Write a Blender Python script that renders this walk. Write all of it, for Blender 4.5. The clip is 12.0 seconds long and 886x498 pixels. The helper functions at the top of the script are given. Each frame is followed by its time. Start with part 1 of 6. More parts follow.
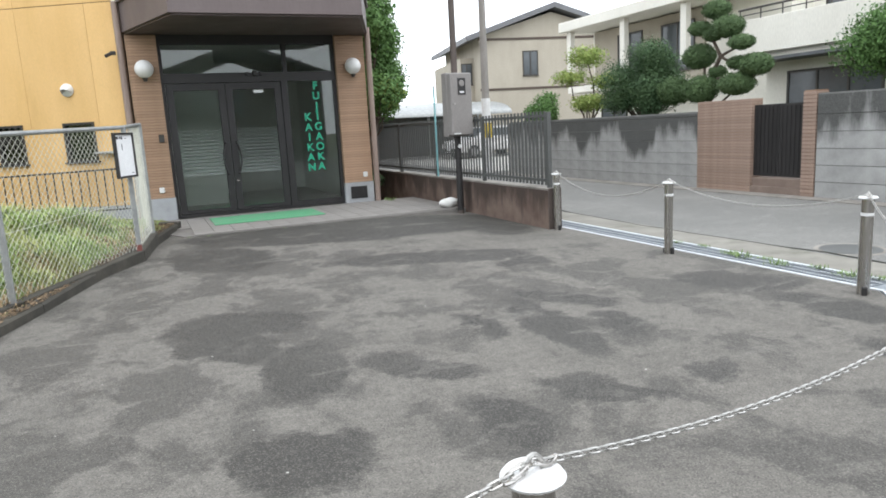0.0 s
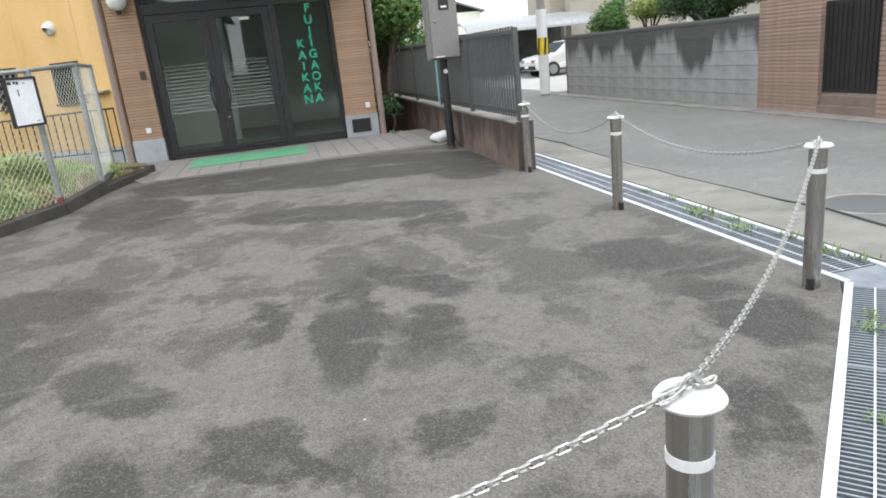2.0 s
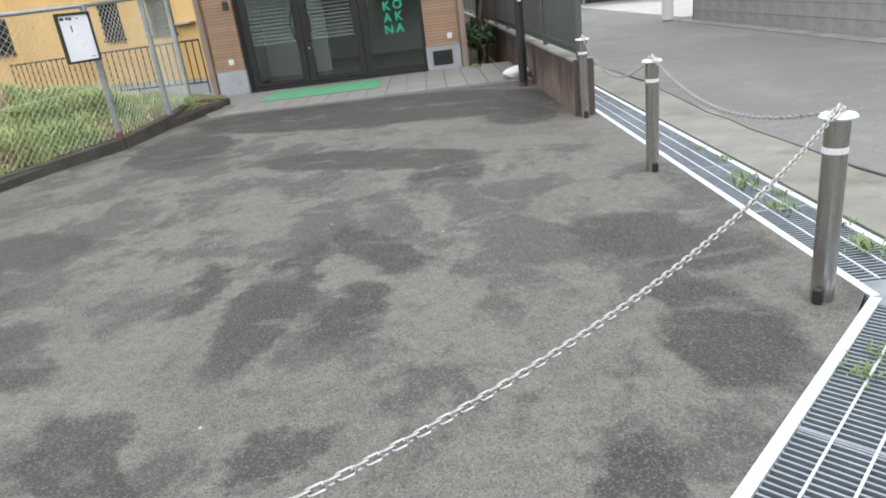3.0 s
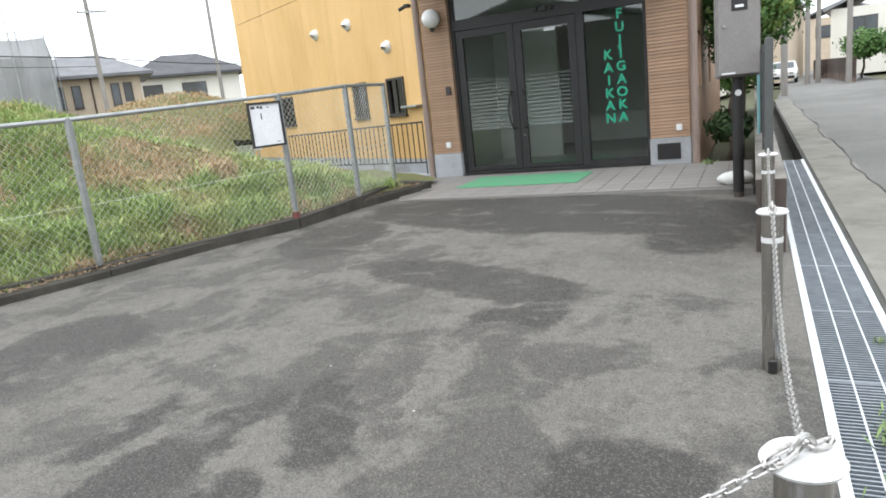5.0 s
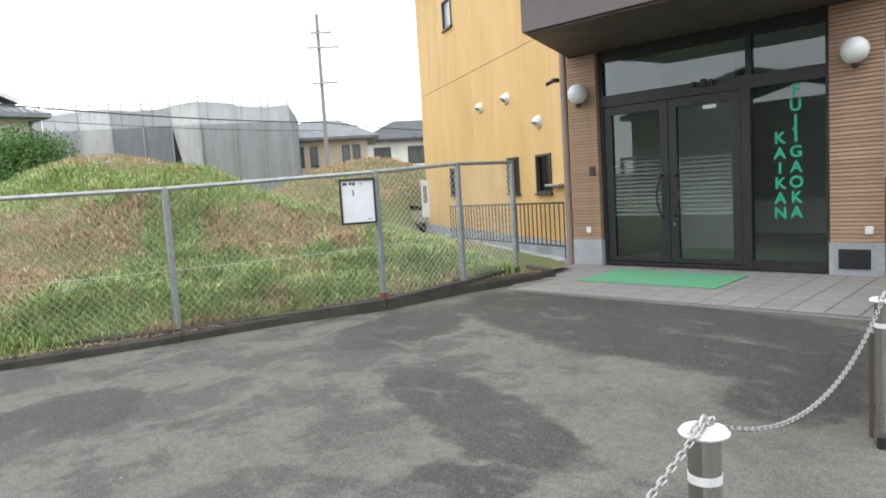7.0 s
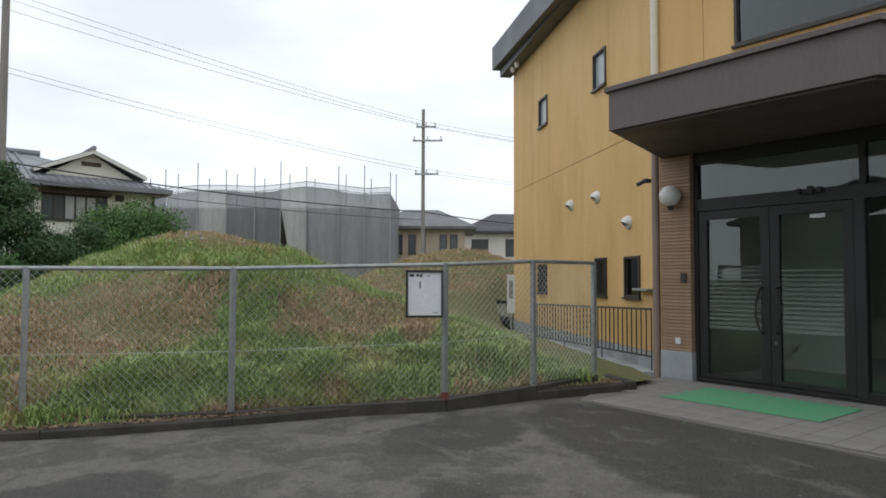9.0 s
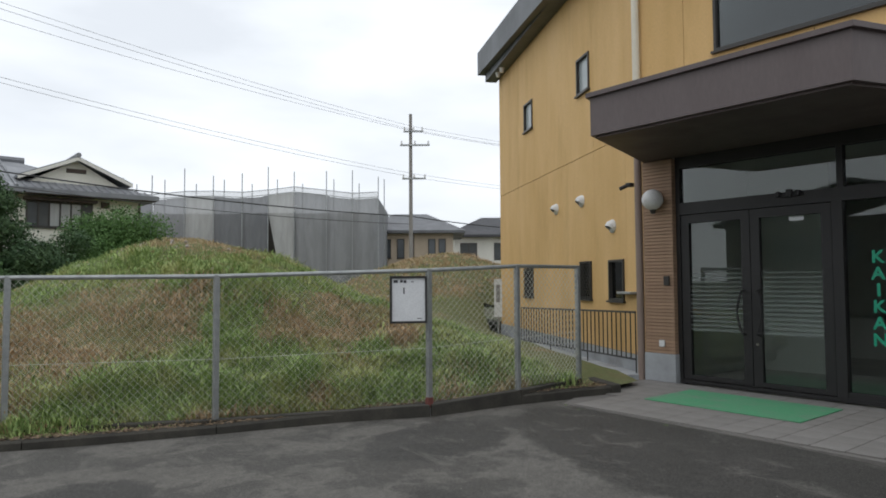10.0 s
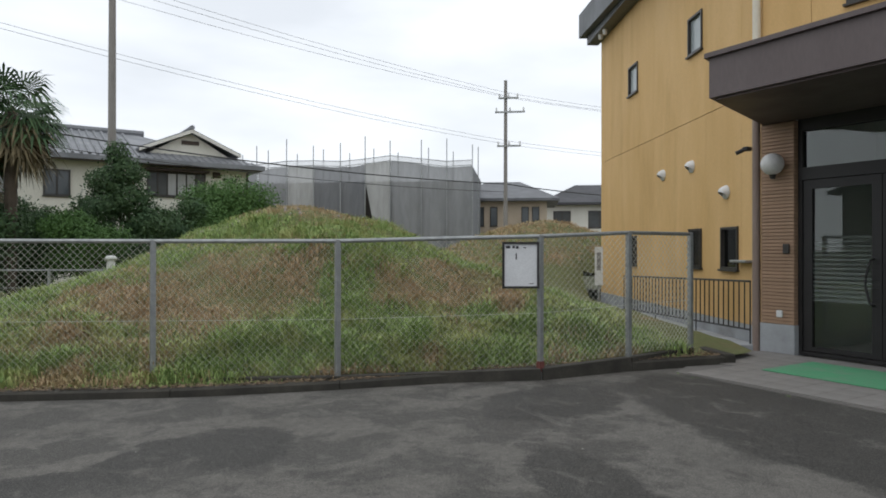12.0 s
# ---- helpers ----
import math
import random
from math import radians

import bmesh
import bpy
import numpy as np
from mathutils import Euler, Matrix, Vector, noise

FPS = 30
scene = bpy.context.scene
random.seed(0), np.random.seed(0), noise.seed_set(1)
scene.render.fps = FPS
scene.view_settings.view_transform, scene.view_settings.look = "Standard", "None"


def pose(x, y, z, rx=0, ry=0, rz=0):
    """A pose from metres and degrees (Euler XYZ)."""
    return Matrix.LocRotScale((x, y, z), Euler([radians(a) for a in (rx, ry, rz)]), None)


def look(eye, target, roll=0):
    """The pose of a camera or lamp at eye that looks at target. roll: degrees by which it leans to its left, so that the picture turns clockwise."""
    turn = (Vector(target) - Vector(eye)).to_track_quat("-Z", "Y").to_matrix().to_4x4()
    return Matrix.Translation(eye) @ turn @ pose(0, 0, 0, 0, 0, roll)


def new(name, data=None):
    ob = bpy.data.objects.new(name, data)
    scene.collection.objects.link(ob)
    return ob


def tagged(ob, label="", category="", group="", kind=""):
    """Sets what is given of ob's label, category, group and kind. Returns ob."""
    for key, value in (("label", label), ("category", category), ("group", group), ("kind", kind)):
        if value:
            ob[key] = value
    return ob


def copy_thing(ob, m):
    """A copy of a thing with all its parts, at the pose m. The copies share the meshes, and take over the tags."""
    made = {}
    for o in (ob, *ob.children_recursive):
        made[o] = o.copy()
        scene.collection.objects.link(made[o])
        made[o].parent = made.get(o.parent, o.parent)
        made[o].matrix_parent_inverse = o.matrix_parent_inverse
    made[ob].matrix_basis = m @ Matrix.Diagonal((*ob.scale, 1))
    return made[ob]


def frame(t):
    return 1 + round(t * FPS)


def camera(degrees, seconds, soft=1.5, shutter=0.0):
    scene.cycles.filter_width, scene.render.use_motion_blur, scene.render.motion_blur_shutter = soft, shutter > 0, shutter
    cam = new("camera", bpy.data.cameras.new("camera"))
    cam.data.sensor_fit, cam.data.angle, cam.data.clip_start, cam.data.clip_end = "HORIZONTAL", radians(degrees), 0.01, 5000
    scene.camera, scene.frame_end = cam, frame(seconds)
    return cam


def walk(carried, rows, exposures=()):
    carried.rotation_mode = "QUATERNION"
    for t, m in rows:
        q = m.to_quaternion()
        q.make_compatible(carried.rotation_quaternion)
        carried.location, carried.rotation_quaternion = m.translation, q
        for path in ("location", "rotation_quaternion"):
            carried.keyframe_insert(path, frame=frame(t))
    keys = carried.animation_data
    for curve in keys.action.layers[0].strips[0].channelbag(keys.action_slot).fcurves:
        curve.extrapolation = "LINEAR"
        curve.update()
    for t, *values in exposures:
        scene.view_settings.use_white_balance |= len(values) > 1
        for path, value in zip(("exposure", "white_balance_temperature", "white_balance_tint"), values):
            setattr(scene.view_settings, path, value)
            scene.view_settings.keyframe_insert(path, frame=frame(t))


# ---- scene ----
cam = camera(66.6, 12.0, soft=1.75)
METRES, EYE, TILT, LEAN, TURN = 8.8, 1.5, 0.0, 0.0, -23.2
ROWS = [
    (0.0, 0.0, 0.0, 0.0, -0.56, -10.24, 3.09),
    (0.5, 0.0615, 0.0381, 0.0017, 5.19, -10.4, 3.98),
    (1.0, 0.1177, 0.0868, -0.0008, 11.71, -11.98, 4.14),
    (1.5, 0.1838, 0.1174, -0.001, 10.74, -13.05, 4.15),
    (2.0, 0.2346, 0.1663, -0.0075, 9.5, -16.24, 5.75),
    (2.5, 0.2918, 0.2053, -0.0084, 15.83, -18.01, 8.4),
    (3.0, 0.3344, 0.2609, -0.011, 21.29, -21.05, 6.66),
    (3.5, 0.3758, 0.3134, -0.0069, 30.42, -20.36, 4.9),
    (5.5, 0.4351, 0.523, -0.006, 50.37, -10.81, 6.47),
    (6.0, 0.4448, 0.5765, -0.0045, 53.37, -10.93, 5.91),
    (6.5, 0.4452, 0.6267, -0.0017, 58.02, -10.06, 4.6),
    (7.0, 0.4427, 0.6734, 0.0016, 66.7, -5.5, 3.54),
    (7.5, 0.4223, 0.7014, 0.004, 72.52, -1.42, 3.0),
    (9.5, 0.4189, 0.7267, 0.0064, 75.03, 2.78, -0.34),
    (10.0, 0.4223, 0.7301, 0.0078, 74.24, 2.82, 0.35),
    (10.5, 0.4206, 0.7149, 0.0063, 74.12, 2.5, 0.48),
    (11.0, 0.4264, 0.6869, 0.0059, 77.78, 1.31, 0.5),
    (11.5, 0.4302, 0.6845, 0.0054, 81.35, 0.38, -0.13),
    (12.0, 0.4287, 0.698, 0.0043, 81.79, 0.15, -0.07),
]
EXPOSURES = [(0.0, 0.52), (3.5, 0.5), (5.5, 0.6), (6.5, 0.55), (7.0, 0.45), (7.7, 0.05), (9.3, -0.75), (12.0, -0.75)]
walk(cam, [(t, pose(0, 0, EYE, TILT, LEAN, TURN) @ pose(METRES * x, METRES * y, METRES * z, 90 + pitch, roll, yaw)) for t, x, y, z, yaw, pitch, roll in ROWS], EXPOSURES)

# ---- sky and sun: bright overcast ----
world = bpy.data.worlds.new("sky")
scene.world = world
world.use_nodes = True
wn = world.node_tree
wn.nodes.clear()
w_out = wn.nodes.new("ShaderNodeOutputWorld")
w_bg = wn.nodes.new("ShaderNodeBackground")
w_sky = wn.nodes.new("ShaderNodeTexSky")
w_sky.sky_type = "NISHITA"
w_sky.sun_disc = False
w_sky.sun_elevation, w_sky.sun_rotation = radians(58), radians(200)
w_sky.air_density, w_sky.dust_density = 1.0, 2.0
w_co = wn.nodes.new("ShaderNodeTexCoord")
w_map = wn.nodes.new("ShaderNodeMapping")
w_map.inputs["Scale"].default_value = (1.6, 1.6, 5.0)
w_noise = wn.nodes.new("ShaderNodeTexNoise")
w_noise.inputs["Scale"].default_value = 1.7
w_noise.inputs["Detail"].default_value = 6
w_ramp = wn.nodes.new("ShaderNodeMapRange")
w_ramp.inputs["From Min"].default_value = 0.30
w_ramp.inputs["From Max"].default_value = 0.62
w_ramp.inputs["To Min"].default_value = 0.76
w_ramp.inputs["To Max"].default_value = 1.0
w_mix = wn.nodes.new("ShaderNodeMix")
w_mix.data_type = "RGBA"
w_mix.inputs["B"].default_value = (17.4, 18.3, 19.4, 1)
wn.links.new(w_co.outputs["Generated"], w_map.inputs["Vector"])
wn.links.new(w_map.outputs["Vector"], w_noise.inputs["Vector"])
wn.links.new(w_noise.outputs["Fac"], w_ramp.inputs["Value"])
wn.links.new(w_ramp.outputs["Result"], w_mix.inputs["Factor"])
wn.links.new(w_sky.outputs["Color"], w_mix.inputs["A"])
wn.links.new(w_mix.outputs["Result"], w_bg.inputs["Color"])
w_bg.inputs["Strength"].default_value = 0.1
wn.links.new(w_bg.outputs["Background"], w_out.inputs["Surface"])

sun = new("sun", bpy.data.lights.new("sun", "SUN"))
sun.data.energy, sun.data.angle, sun.data.color = 0.6, radians(25), (1.0, 0.97, 0.92)
sun.matrix_world = look((0, 0, 20), (-3, 11, 0))


# ---- materials ----
def mat_base(name):
    m = bpy.data.materials.new(name)
    m.use_nodes = True
    return m, m.node_tree, m.node_tree.nodes["Principled BSDF"]


def noise_node(nt, scale, detail=4, rough=0.6, stretch=None, distortion=0.0, vec="Object"):
    co = nt.nodes.new("ShaderNodeTexCoord")
    n = nt.nodes.new("ShaderNodeTexNoise")
    n.inputs["Scale"].default_value, n.inputs["Detail"].default_value = scale, detail
    n.inputs["Roughness"].default_value, n.inputs["Distortion"].default_value = rough, distortion
    mp = nt.nodes.new("ShaderNodeMapping")
    if stretch:
        mp.inputs["Scale"].default_value = stretch
    nt.links.new(co.outputs[vec], mp.inputs["Vector"])
    nt.links.new(mp.outputs["Vector"], n.inputs["Vector"])
    return n


def span(nt, socket, a, b, lo=0.0, hi=1.0):
    r = nt.nodes.new("ShaderNodeMapRange")
    for key, v in (("From Min", a), ("From Max", b), ("To Min", lo), ("To Max", hi)):
        r.inputs[key].default_value = v
    nt.links.new(socket, r.inputs["Value"])
    return r.outputs["Result"]


def blend(nt, fac, a, b, how="MIX"):
    m = nt.nodes.new("ShaderNodeMix")
    m.data_type, m.blend_type = "RGBA", how
    for key, v in (("Factor", fac), ("A", a), ("B", b)):
        if isinstance(v, bpy.types.NodeSocket):
            nt.links.new(v, m.inputs[key])
        elif key == "Factor":
            m.inputs[key].default_value = v
        else:
            m.inputs[key].default_value = (*v, 1)
    return m.outputs["Result"]


def bump(nt, bsdf, socket, strength, dist):
    b = nt.nodes.new("ShaderNodeBump")
    b.inputs["Strength"].default_value, b.inputs["Distance"].default_value = strength, dist
    nt.links.new(socket, b.inputs["Height"])
    nt.links.new(b.outputs["Normal"], bsdf.inputs["Normal"])


def surf(name, c1, c2, scale=3.0, rough=0.7, metal=0.0, grain=60.0, relief=0.15, depth=0.004, edge=(0.35, 0.65), stretch=None, vary=0.0, dirt=None, dirt_scale=0.8, island=0.0):
    """Two tones broken up by a large and a fine noise, with fine relief; vary: tone shift from object to object."""
    m, nt, p = mat_base(name)
    big = noise_node(nt, scale, 5, 0.62, stretch)
    fine = noise_node(nt, grain, 3, 0.6, stretch)
    col = blend(nt, span(nt, big.outputs["Fac"], *edge), c1, c2)
    if dirt:
        d = noise_node(nt, dirt_scale, 6, 0.7, stretch)
        col = blend(nt, span(nt, d.outputs["Fac"], 0.52, 0.72, 0, 0.75), col, dirt)
    col = blend(nt, span(nt, fine.outputs["Fac"], 0.3, 0.7, 0.0, 0.35), col, tuple(v * 0.6 for v in c1))
    if vary or island:
        info = nt.nodes.new("ShaderNodeObjectInfo") if vary else nt.nodes.new("ShaderNodeNewGeometry")
        rnd = info.outputs["Random"] if vary else info.outputs["Random Per Island"]
        amount = vary or island
        hs = nt.nodes.new("ShaderNodeHueSaturation")
        nt.links.new(col, hs.inputs["Color"])
        nt.links.new(span(nt, rnd, 0, 1, 1 - amount, 1 + amount), hs.inputs["Value"])
        col = hs.outputs["Color"]
    nt.links.new(col, p.inputs["Base Color"])
    p.inputs["Metallic"].default_value = metal
    nt.links.new(span(nt, big.outputs["Fac"], 0.2, 0.8, max(0.02, rough - 0.1), min(1, rough + 0.1)), p.inputs["Roughness"])
    if relief:
        bump(nt, p, fine.outputs["Fac"], relief, depth)
    return m


def asphalt(name, dark, light, patch=1.6, edge=(0.453, 0.530), wet=0.72, grit_amount=0.30, drift=0.0, stains=()):
    """Worn asphalt: damp dark patches with ragged edges, light aggregate showing through."""
    m, nt, p = mat_base(name)
    a = noise_node(nt, patch, 9, 0.66, (1.0, 0.8, 1.0), 0.35)
    b = noise_node(nt, 0.3, 2, 0.5)
    sumn = nt.nodes.new("ShaderNodeMath")
    sumn.operation = "MULTIPLY_ADD"
    nt.links.new(b.outputs["Fac"], sumn.inputs[0])
    sumn.inputs[1].default_value = 0.5
    nt.links.new(a.outputs["Fac"], sumn.inputs[2])
    where = nt.nodes.new("ShaderNodeNewGeometry")
    axes = nt.nodes.new("ShaderNodeSeparateXYZ")
    nt.links.new(where.outputs["Position"], axes.inputs["Vector"])
    # the light share of the mask grows with X by drift
    shifted = nt.nodes.new("ShaderNodeMath")
    shifted.operation = "ADD"
    nt.links.new(sumn.outputs["Value"], shifted.inputs[0])
    nt.links.new(span(nt, axes.outputs["X"], -2.0, 4.0, -drift, drift), shifted.inputs[1])
    mask = span(nt, shifted.outputs["Value"], edge[0] + 0.25, edge[1] + 0.25)
    if stains:
        co_ = nt.nodes.new("ShaderNodeTexCoord")
        wob = noise_node(nt, 1.9, 9, 0.72)
        off = nt.nodes.new("ShaderNodeVectorMath")
        off.operation = "MULTIPLY_ADD"
        off.inputs[1].default_value, off.inputs[2].default_value = (0.72, 0.72, 0.0), (-0.36, -0.36, 0.0)
        nt.links.new(wob.outputs["Color"], off.inputs[0])
        at = nt.nodes.new("ShaderNodeVectorMath")
        nt.links.new(co_.outputs["Object"], at.inputs[0])
        nt.links.new(off.outputs["Vector"], at.inputs[1])
        damp = None
        for x, y, rx, ry, turn in stains:
            mp = nt.nodes.new("ShaderNodeMapping")
            mp.vector_type = "TEXTURE"
            mp.inputs["Location"].default_value = (x, y, 0)
            mp.inputs["Rotation"].default_value = (0, 0, radians(turn))
            mp.inputs["Scale"].default_value = (rx, ry, 1)
            nt.links.new(at.outputs["Vector"], mp.inputs["Vector"])
            ln = nt.nodes.new("ShaderNodeVectorMath")
            ln.operation = "LENGTH"
            nt.links.new(mp.outputs["Vector"], ln.inputs[0])
            one = span(nt, ln.outputs["Value"], 0.92, 1.0 + 0.035 / ry, 1, 0)
            if damp:
                top = nt.nodes.new("ShaderNodeMath")
                top.operation = "MAXIMUM"
                nt.links.new(damp, top.inputs[0])
                nt.links.new(one, top.inputs[1])
                one = top.outputs["Value"]
            damp = one
        dry = nt.nodes.new("ShaderNodeMath")
        dry.operation = "MULTIPLY"
        nt.links.new(span(nt, mask, 0, 1, 0.36, 1), dry.inputs[0])
        nt.links.new(span(nt, damp, 0, 1, 1, 0.08), dry.inputs[1])
        mask = dry.outputs["Value"]
    col = blend(nt, mask, dark, light)
    soft = noise_node(nt, 0.9, 4, 0.6, (1.3, 0.8, 1.0), 0.8)
    col = blend(nt, span(nt, soft.outputs["Fac"], 0.50, 0.66, 0, 0.40), col, tuple((u + v) * 0.42 for u, v in zip(dark, light)))
    worn = noise_node(nt, 2.7, 6, 0.7, (0.7, 1.2, 1.0), 0.6)
    col = blend(nt, span(nt, worn.outputs["Fac"], 0.54, 0.68, 0, 0.55), col, tuple(min(1, v * 1.25) for v in light))
    col = blend(nt, span(nt, worn.outputs["Fac"], 0.44, 0.32, 0, 0.35), col, dark)
    mid = noise_node(nt, 14.0, 4, 0.7)
    col = blend(nt, span(nt, mid.outputs["Fac"], 0.35, 0.7, 0, 0.3), col, tuple(v * 0.6 for v in dark))
    vor = nt.nodes.new("ShaderNodeTexVoronoi")
    vor.inputs["Scale"].default_value = 170.0
    co = nt.nodes.new("ShaderNodeTexCoord")
    nt.links.new(co.outputs["Object"], vor.inputs["Vector"])
    sep = nt.nodes.new("ShaderNodeSeparateColor")
    nt.links.new(vor.outputs["Color"], sep.inputs["Color"])
    col = blend(nt, span(nt, sep.outputs["Red"], 0.62, 1.0, 0, grit_amount), col, tuple(min(1, v * 2.1) for v in light))
    col = blend(nt, span(nt, sep.outputs["Green"], 0.55, 1.0, 0, 0.5), col, tuple(v * 0.4 for v in dark))
    fleck = nt.nodes.new("ShaderNodeTexVoronoi")
    fleck.inputs["Scale"].default_value = 3.2
    nt.links.new(co.outputs["Object"], fleck.inputs["Vector"])
    col = blend(nt, span(nt, fleck.outputs["Distance"], 0.026, 0.018, 0, 0.8), col, (0.55, 0.54, 0.50))
    fine = noise_node(nt, 320.0, 2, 0.7)
    nt.links.new(col, p.inputs["Base Color"])
    nt.links.new(span(nt, mask, 0, 1, wet, 0.92), p.inputs["Roughness"])
    addn = nt.nodes.new("ShaderNodeMath")
    addn.operation = "ADD"
    nt.links.new(vor.outputs["Distance"], addn.inputs[0])
    nt.links.new(fine.outputs["Fac"], addn.inputs[1])
    bump(nt, p, addn.outputs["Value"], 0.55, 0.006)
    return m


def glass(name, tint=(0.75, 0.8, 0.78), ior=1.5, gloss=1.0):
    m, nt, p = mat_base(name)
    nt.nodes.remove(p)
    out = nt.nodes["Material Output"]
    tr = nt.nodes.new("ShaderNodeBsdfTransparent")
    tr.inputs["Color"].default_value = (*tint, 1)
    gl = nt.nodes.new("ShaderNodeBsdfGlossy")
    gl.inputs["Roughness"].default_value = 0.01
    gl.inputs["Color"].default_value = (gloss, gloss, gloss, 1)
    fr = nt.nodes.new("ShaderNodeFresnel")
    fr.inputs["IOR"].default_value = ior
    mx = nt.nodes.new("ShaderNodeMixShader")
    nt.links.new(fr.outputs["Fac"], mx.inputs["Fac"])
    nt.links.new(tr.outputs["BSDF"], mx.inputs[1])
    nt.links.new(gl.outputs["BSDF"], mx.inputs[2])
    nt.links.new(mx.outputs["Shader"], out.inputs["Surface"])
    return m


def stained(name, c1, c2, stain, low, high, scale=1.3, vary=0.06, ragged=2.2):
    """Concrete with black growth that spreads from the top of a wall and runs down it in tongues."""
    m, nt, p = mat_base(name)
    geo = nt.nodes.new("ShaderNodeNewGeometry")
    xyz = nt.nodes.new("ShaderNodeSeparateXYZ")
    nt.links.new(geo.outputs["Position"], xyz.inputs["Vector"])
    mp = nt.nodes.new("ShaderNodeMapping")
    mp.inputs["Scale"].default_value = (1, 1, 0.22)
    nt.links.new(geo.outputs["Position"], mp.inputs["Vector"])
    run = nt.nodes.new("ShaderNodeTexNoise")
    run.inputs["Scale"].default_value, run.inputs["Detail"].default_value, run.inputs["Roughness"].default_value = scale, 6, 0.62
    nt.links.new(mp.outputs["Vector"], run.inputs["Vector"])
    add = nt.nodes.new("ShaderNodeMath")
    add.operation = "MULTIPLY_ADD"
    nt.links.new(run.outputs["Fac"], add.inputs[0])
    add.inputs[1].default_value = ragged
    lean = (ragged - 2.2) / 2
    nt.links.new(span(nt, xyz.outputs["Z"], low, high, -0.85 - lean, 0.55 - lean), add.inputs[2])
    big = noise_node(nt, 2.4, 5, 0.65)
    fine = noise_node(nt, 55, 3, 0.6)
    col = blend(nt, span(nt, big.outputs["Fac"], 0.35, 0.68), c1, c2)
    col = blend(nt, span(nt, add.outputs["Value"], 0.85, 1.25, 0, 0.9), col, stain)
    col = blend(nt, span(nt, fine.outputs["Fac"], 0.35, 0.7, 0, 0.3), col, tuple(v * 0.55 for v in c1))
    info = nt.nodes.new("ShaderNodeObjectInfo")
    hs = nt.nodes.new("ShaderNodeHueSaturation")
    nt.links.new(col, hs.inputs["Color"])
    nt.links.new(span(nt, info.outputs["Random"], 0, 1, 1 - vary, 1 + vary), hs.inputs["Value"])
    nt.links.new(hs.outputs["Color"], p.inputs["Base Color"])
    p.inputs["Roughness"].default_value = 0.93
    bump(nt, p, fine.outputs["Fac"], 0.3, 0.005)
    return m


def film(name, colour, cover):
    """Thin translucent sheet: part diffuse, part clear."""
    m, nt, p = mat_base(name)
    nt.nodes.remove(p)
    tr = nt.nodes.new("ShaderNodeBsdfTransparent")
    df = nt.nodes.new("ShaderNodeBsdfDiffuse")
    fold = noise_node(nt, 2.2, 4, 0.6, (1.6, 1.6, 0.35), 0.4)
    nt.links.new(blend(nt, span(nt, fold.outputs["Fac"], 0.38, 0.66, 0, 0.5), colour, tuple(v * 0.72 for v in colour)), df.inputs["Color"])
    bn = nt.nodes.new("ShaderNodeBump")
    bn.inputs["Strength"].default_value, bn.inputs["Distance"].default_value = 0.6, 0.12
    nt.links.new(fold.outputs["Fac"], bn.inputs["Height"])
    nt.links.new(bn.outputs["Normal"], df.inputs["Normal"])
    mx = nt.nodes.new("ShaderNodeMixShader")
    mx.inputs["Fac"].default_value = cover
    nt.links.new(tr.outputs["BSDF"], mx.inputs[1])
    nt.links.new(df.outputs["BSDF"], mx.inputs[2])
    nt.links.new(mx.outputs["Shader"], nt.nodes["Material Output"].inputs["Surface"])
    return m


def leafy(name, c1, c2, c3, scale=1.2):
    m, nt, p = mat_base(name)
    n = noise_node(nt, scale, 3, 0.6)
    geo = nt.nodes.new("ShaderNodeNewGeometry")
    col = blend(nt, span(nt, geo.outputs["Random Per Island"], 0, 1), c1, c2)
    col = blend(nt, span(nt, n.outputs["Fac"], 0.50, 0.60, 0, 0.9), col, c3)
    nt.links.new(col, p.inputs["Base Color"])
    p.inputs["Roughness"].default_value = 0.65
    p.inputs["Specular IOR Level"].default_value = 0.25
    p.inputs["Transmission Weight"].default_value = 0.0
    return m


# damp stains on the forecourt: x, y, half length, half width, turn
STAINS = [
    (2.65, 4.18, 0.78, 0.19, 82), (3.10, 3.93, 0.32, 0.15, 86), (3.18, 4.76, 0.49, 0.18, 122), (2.19, 4.48, 0.33, 0.12, 87),
    (4.64, 3.37, 0.49, 0.27, 89), (4.77, 4.41, 0.60, 0.35, 129), (2.97, 2.87, 0.15, 0.10, 45), (4.05, 2.55, 0.27, 0.12, 70),
    (2.22, 2.98, 0.36, 0.14, 135), (0.55, 5.60, 0.57, 0.38, 145), (2.92, 7.16, 1.20, 0.37, 158),
    (2.85, 9.90, 2.70, 1.15, 168), (1.45, 3.88, 0.42, 0.16, 130), (4.65, 8.90, 1.00, 0.50, 80),
    (3.68, 6.36, 0.35, 0.17, 24), (0.35, 5.15, 0.70, 0.30, 112), (0.80, 4.25, 0.55, 0.26, 70), (1.55, 2.88, 0.36, 0.15, 93), (0.51, 2.96, 0.35, 0.30, 146),
    (0.75, 8.60, 0.95, 0.60, 105)]
M_lot = asphalt("lot_asphalt", (0.032, 0.030, 0.0265), (0.162, 0.152, 0.136), drift=0.04, edge=(0.445, 0.515), stains=STAINS)
M_road = asphalt("road_asphalt", (0.15, 0.148, 0.14), (0.20, 0.197, 0.185), 0.5, (0.40, 0.6), 0.85, 0.3)
M_earth = surf("earth", (0.10, 0.085, 0.05), (0.06, 0.09, 0.03), 0.8, 0.95, grain=25, relief=0.4, depth=0.02)
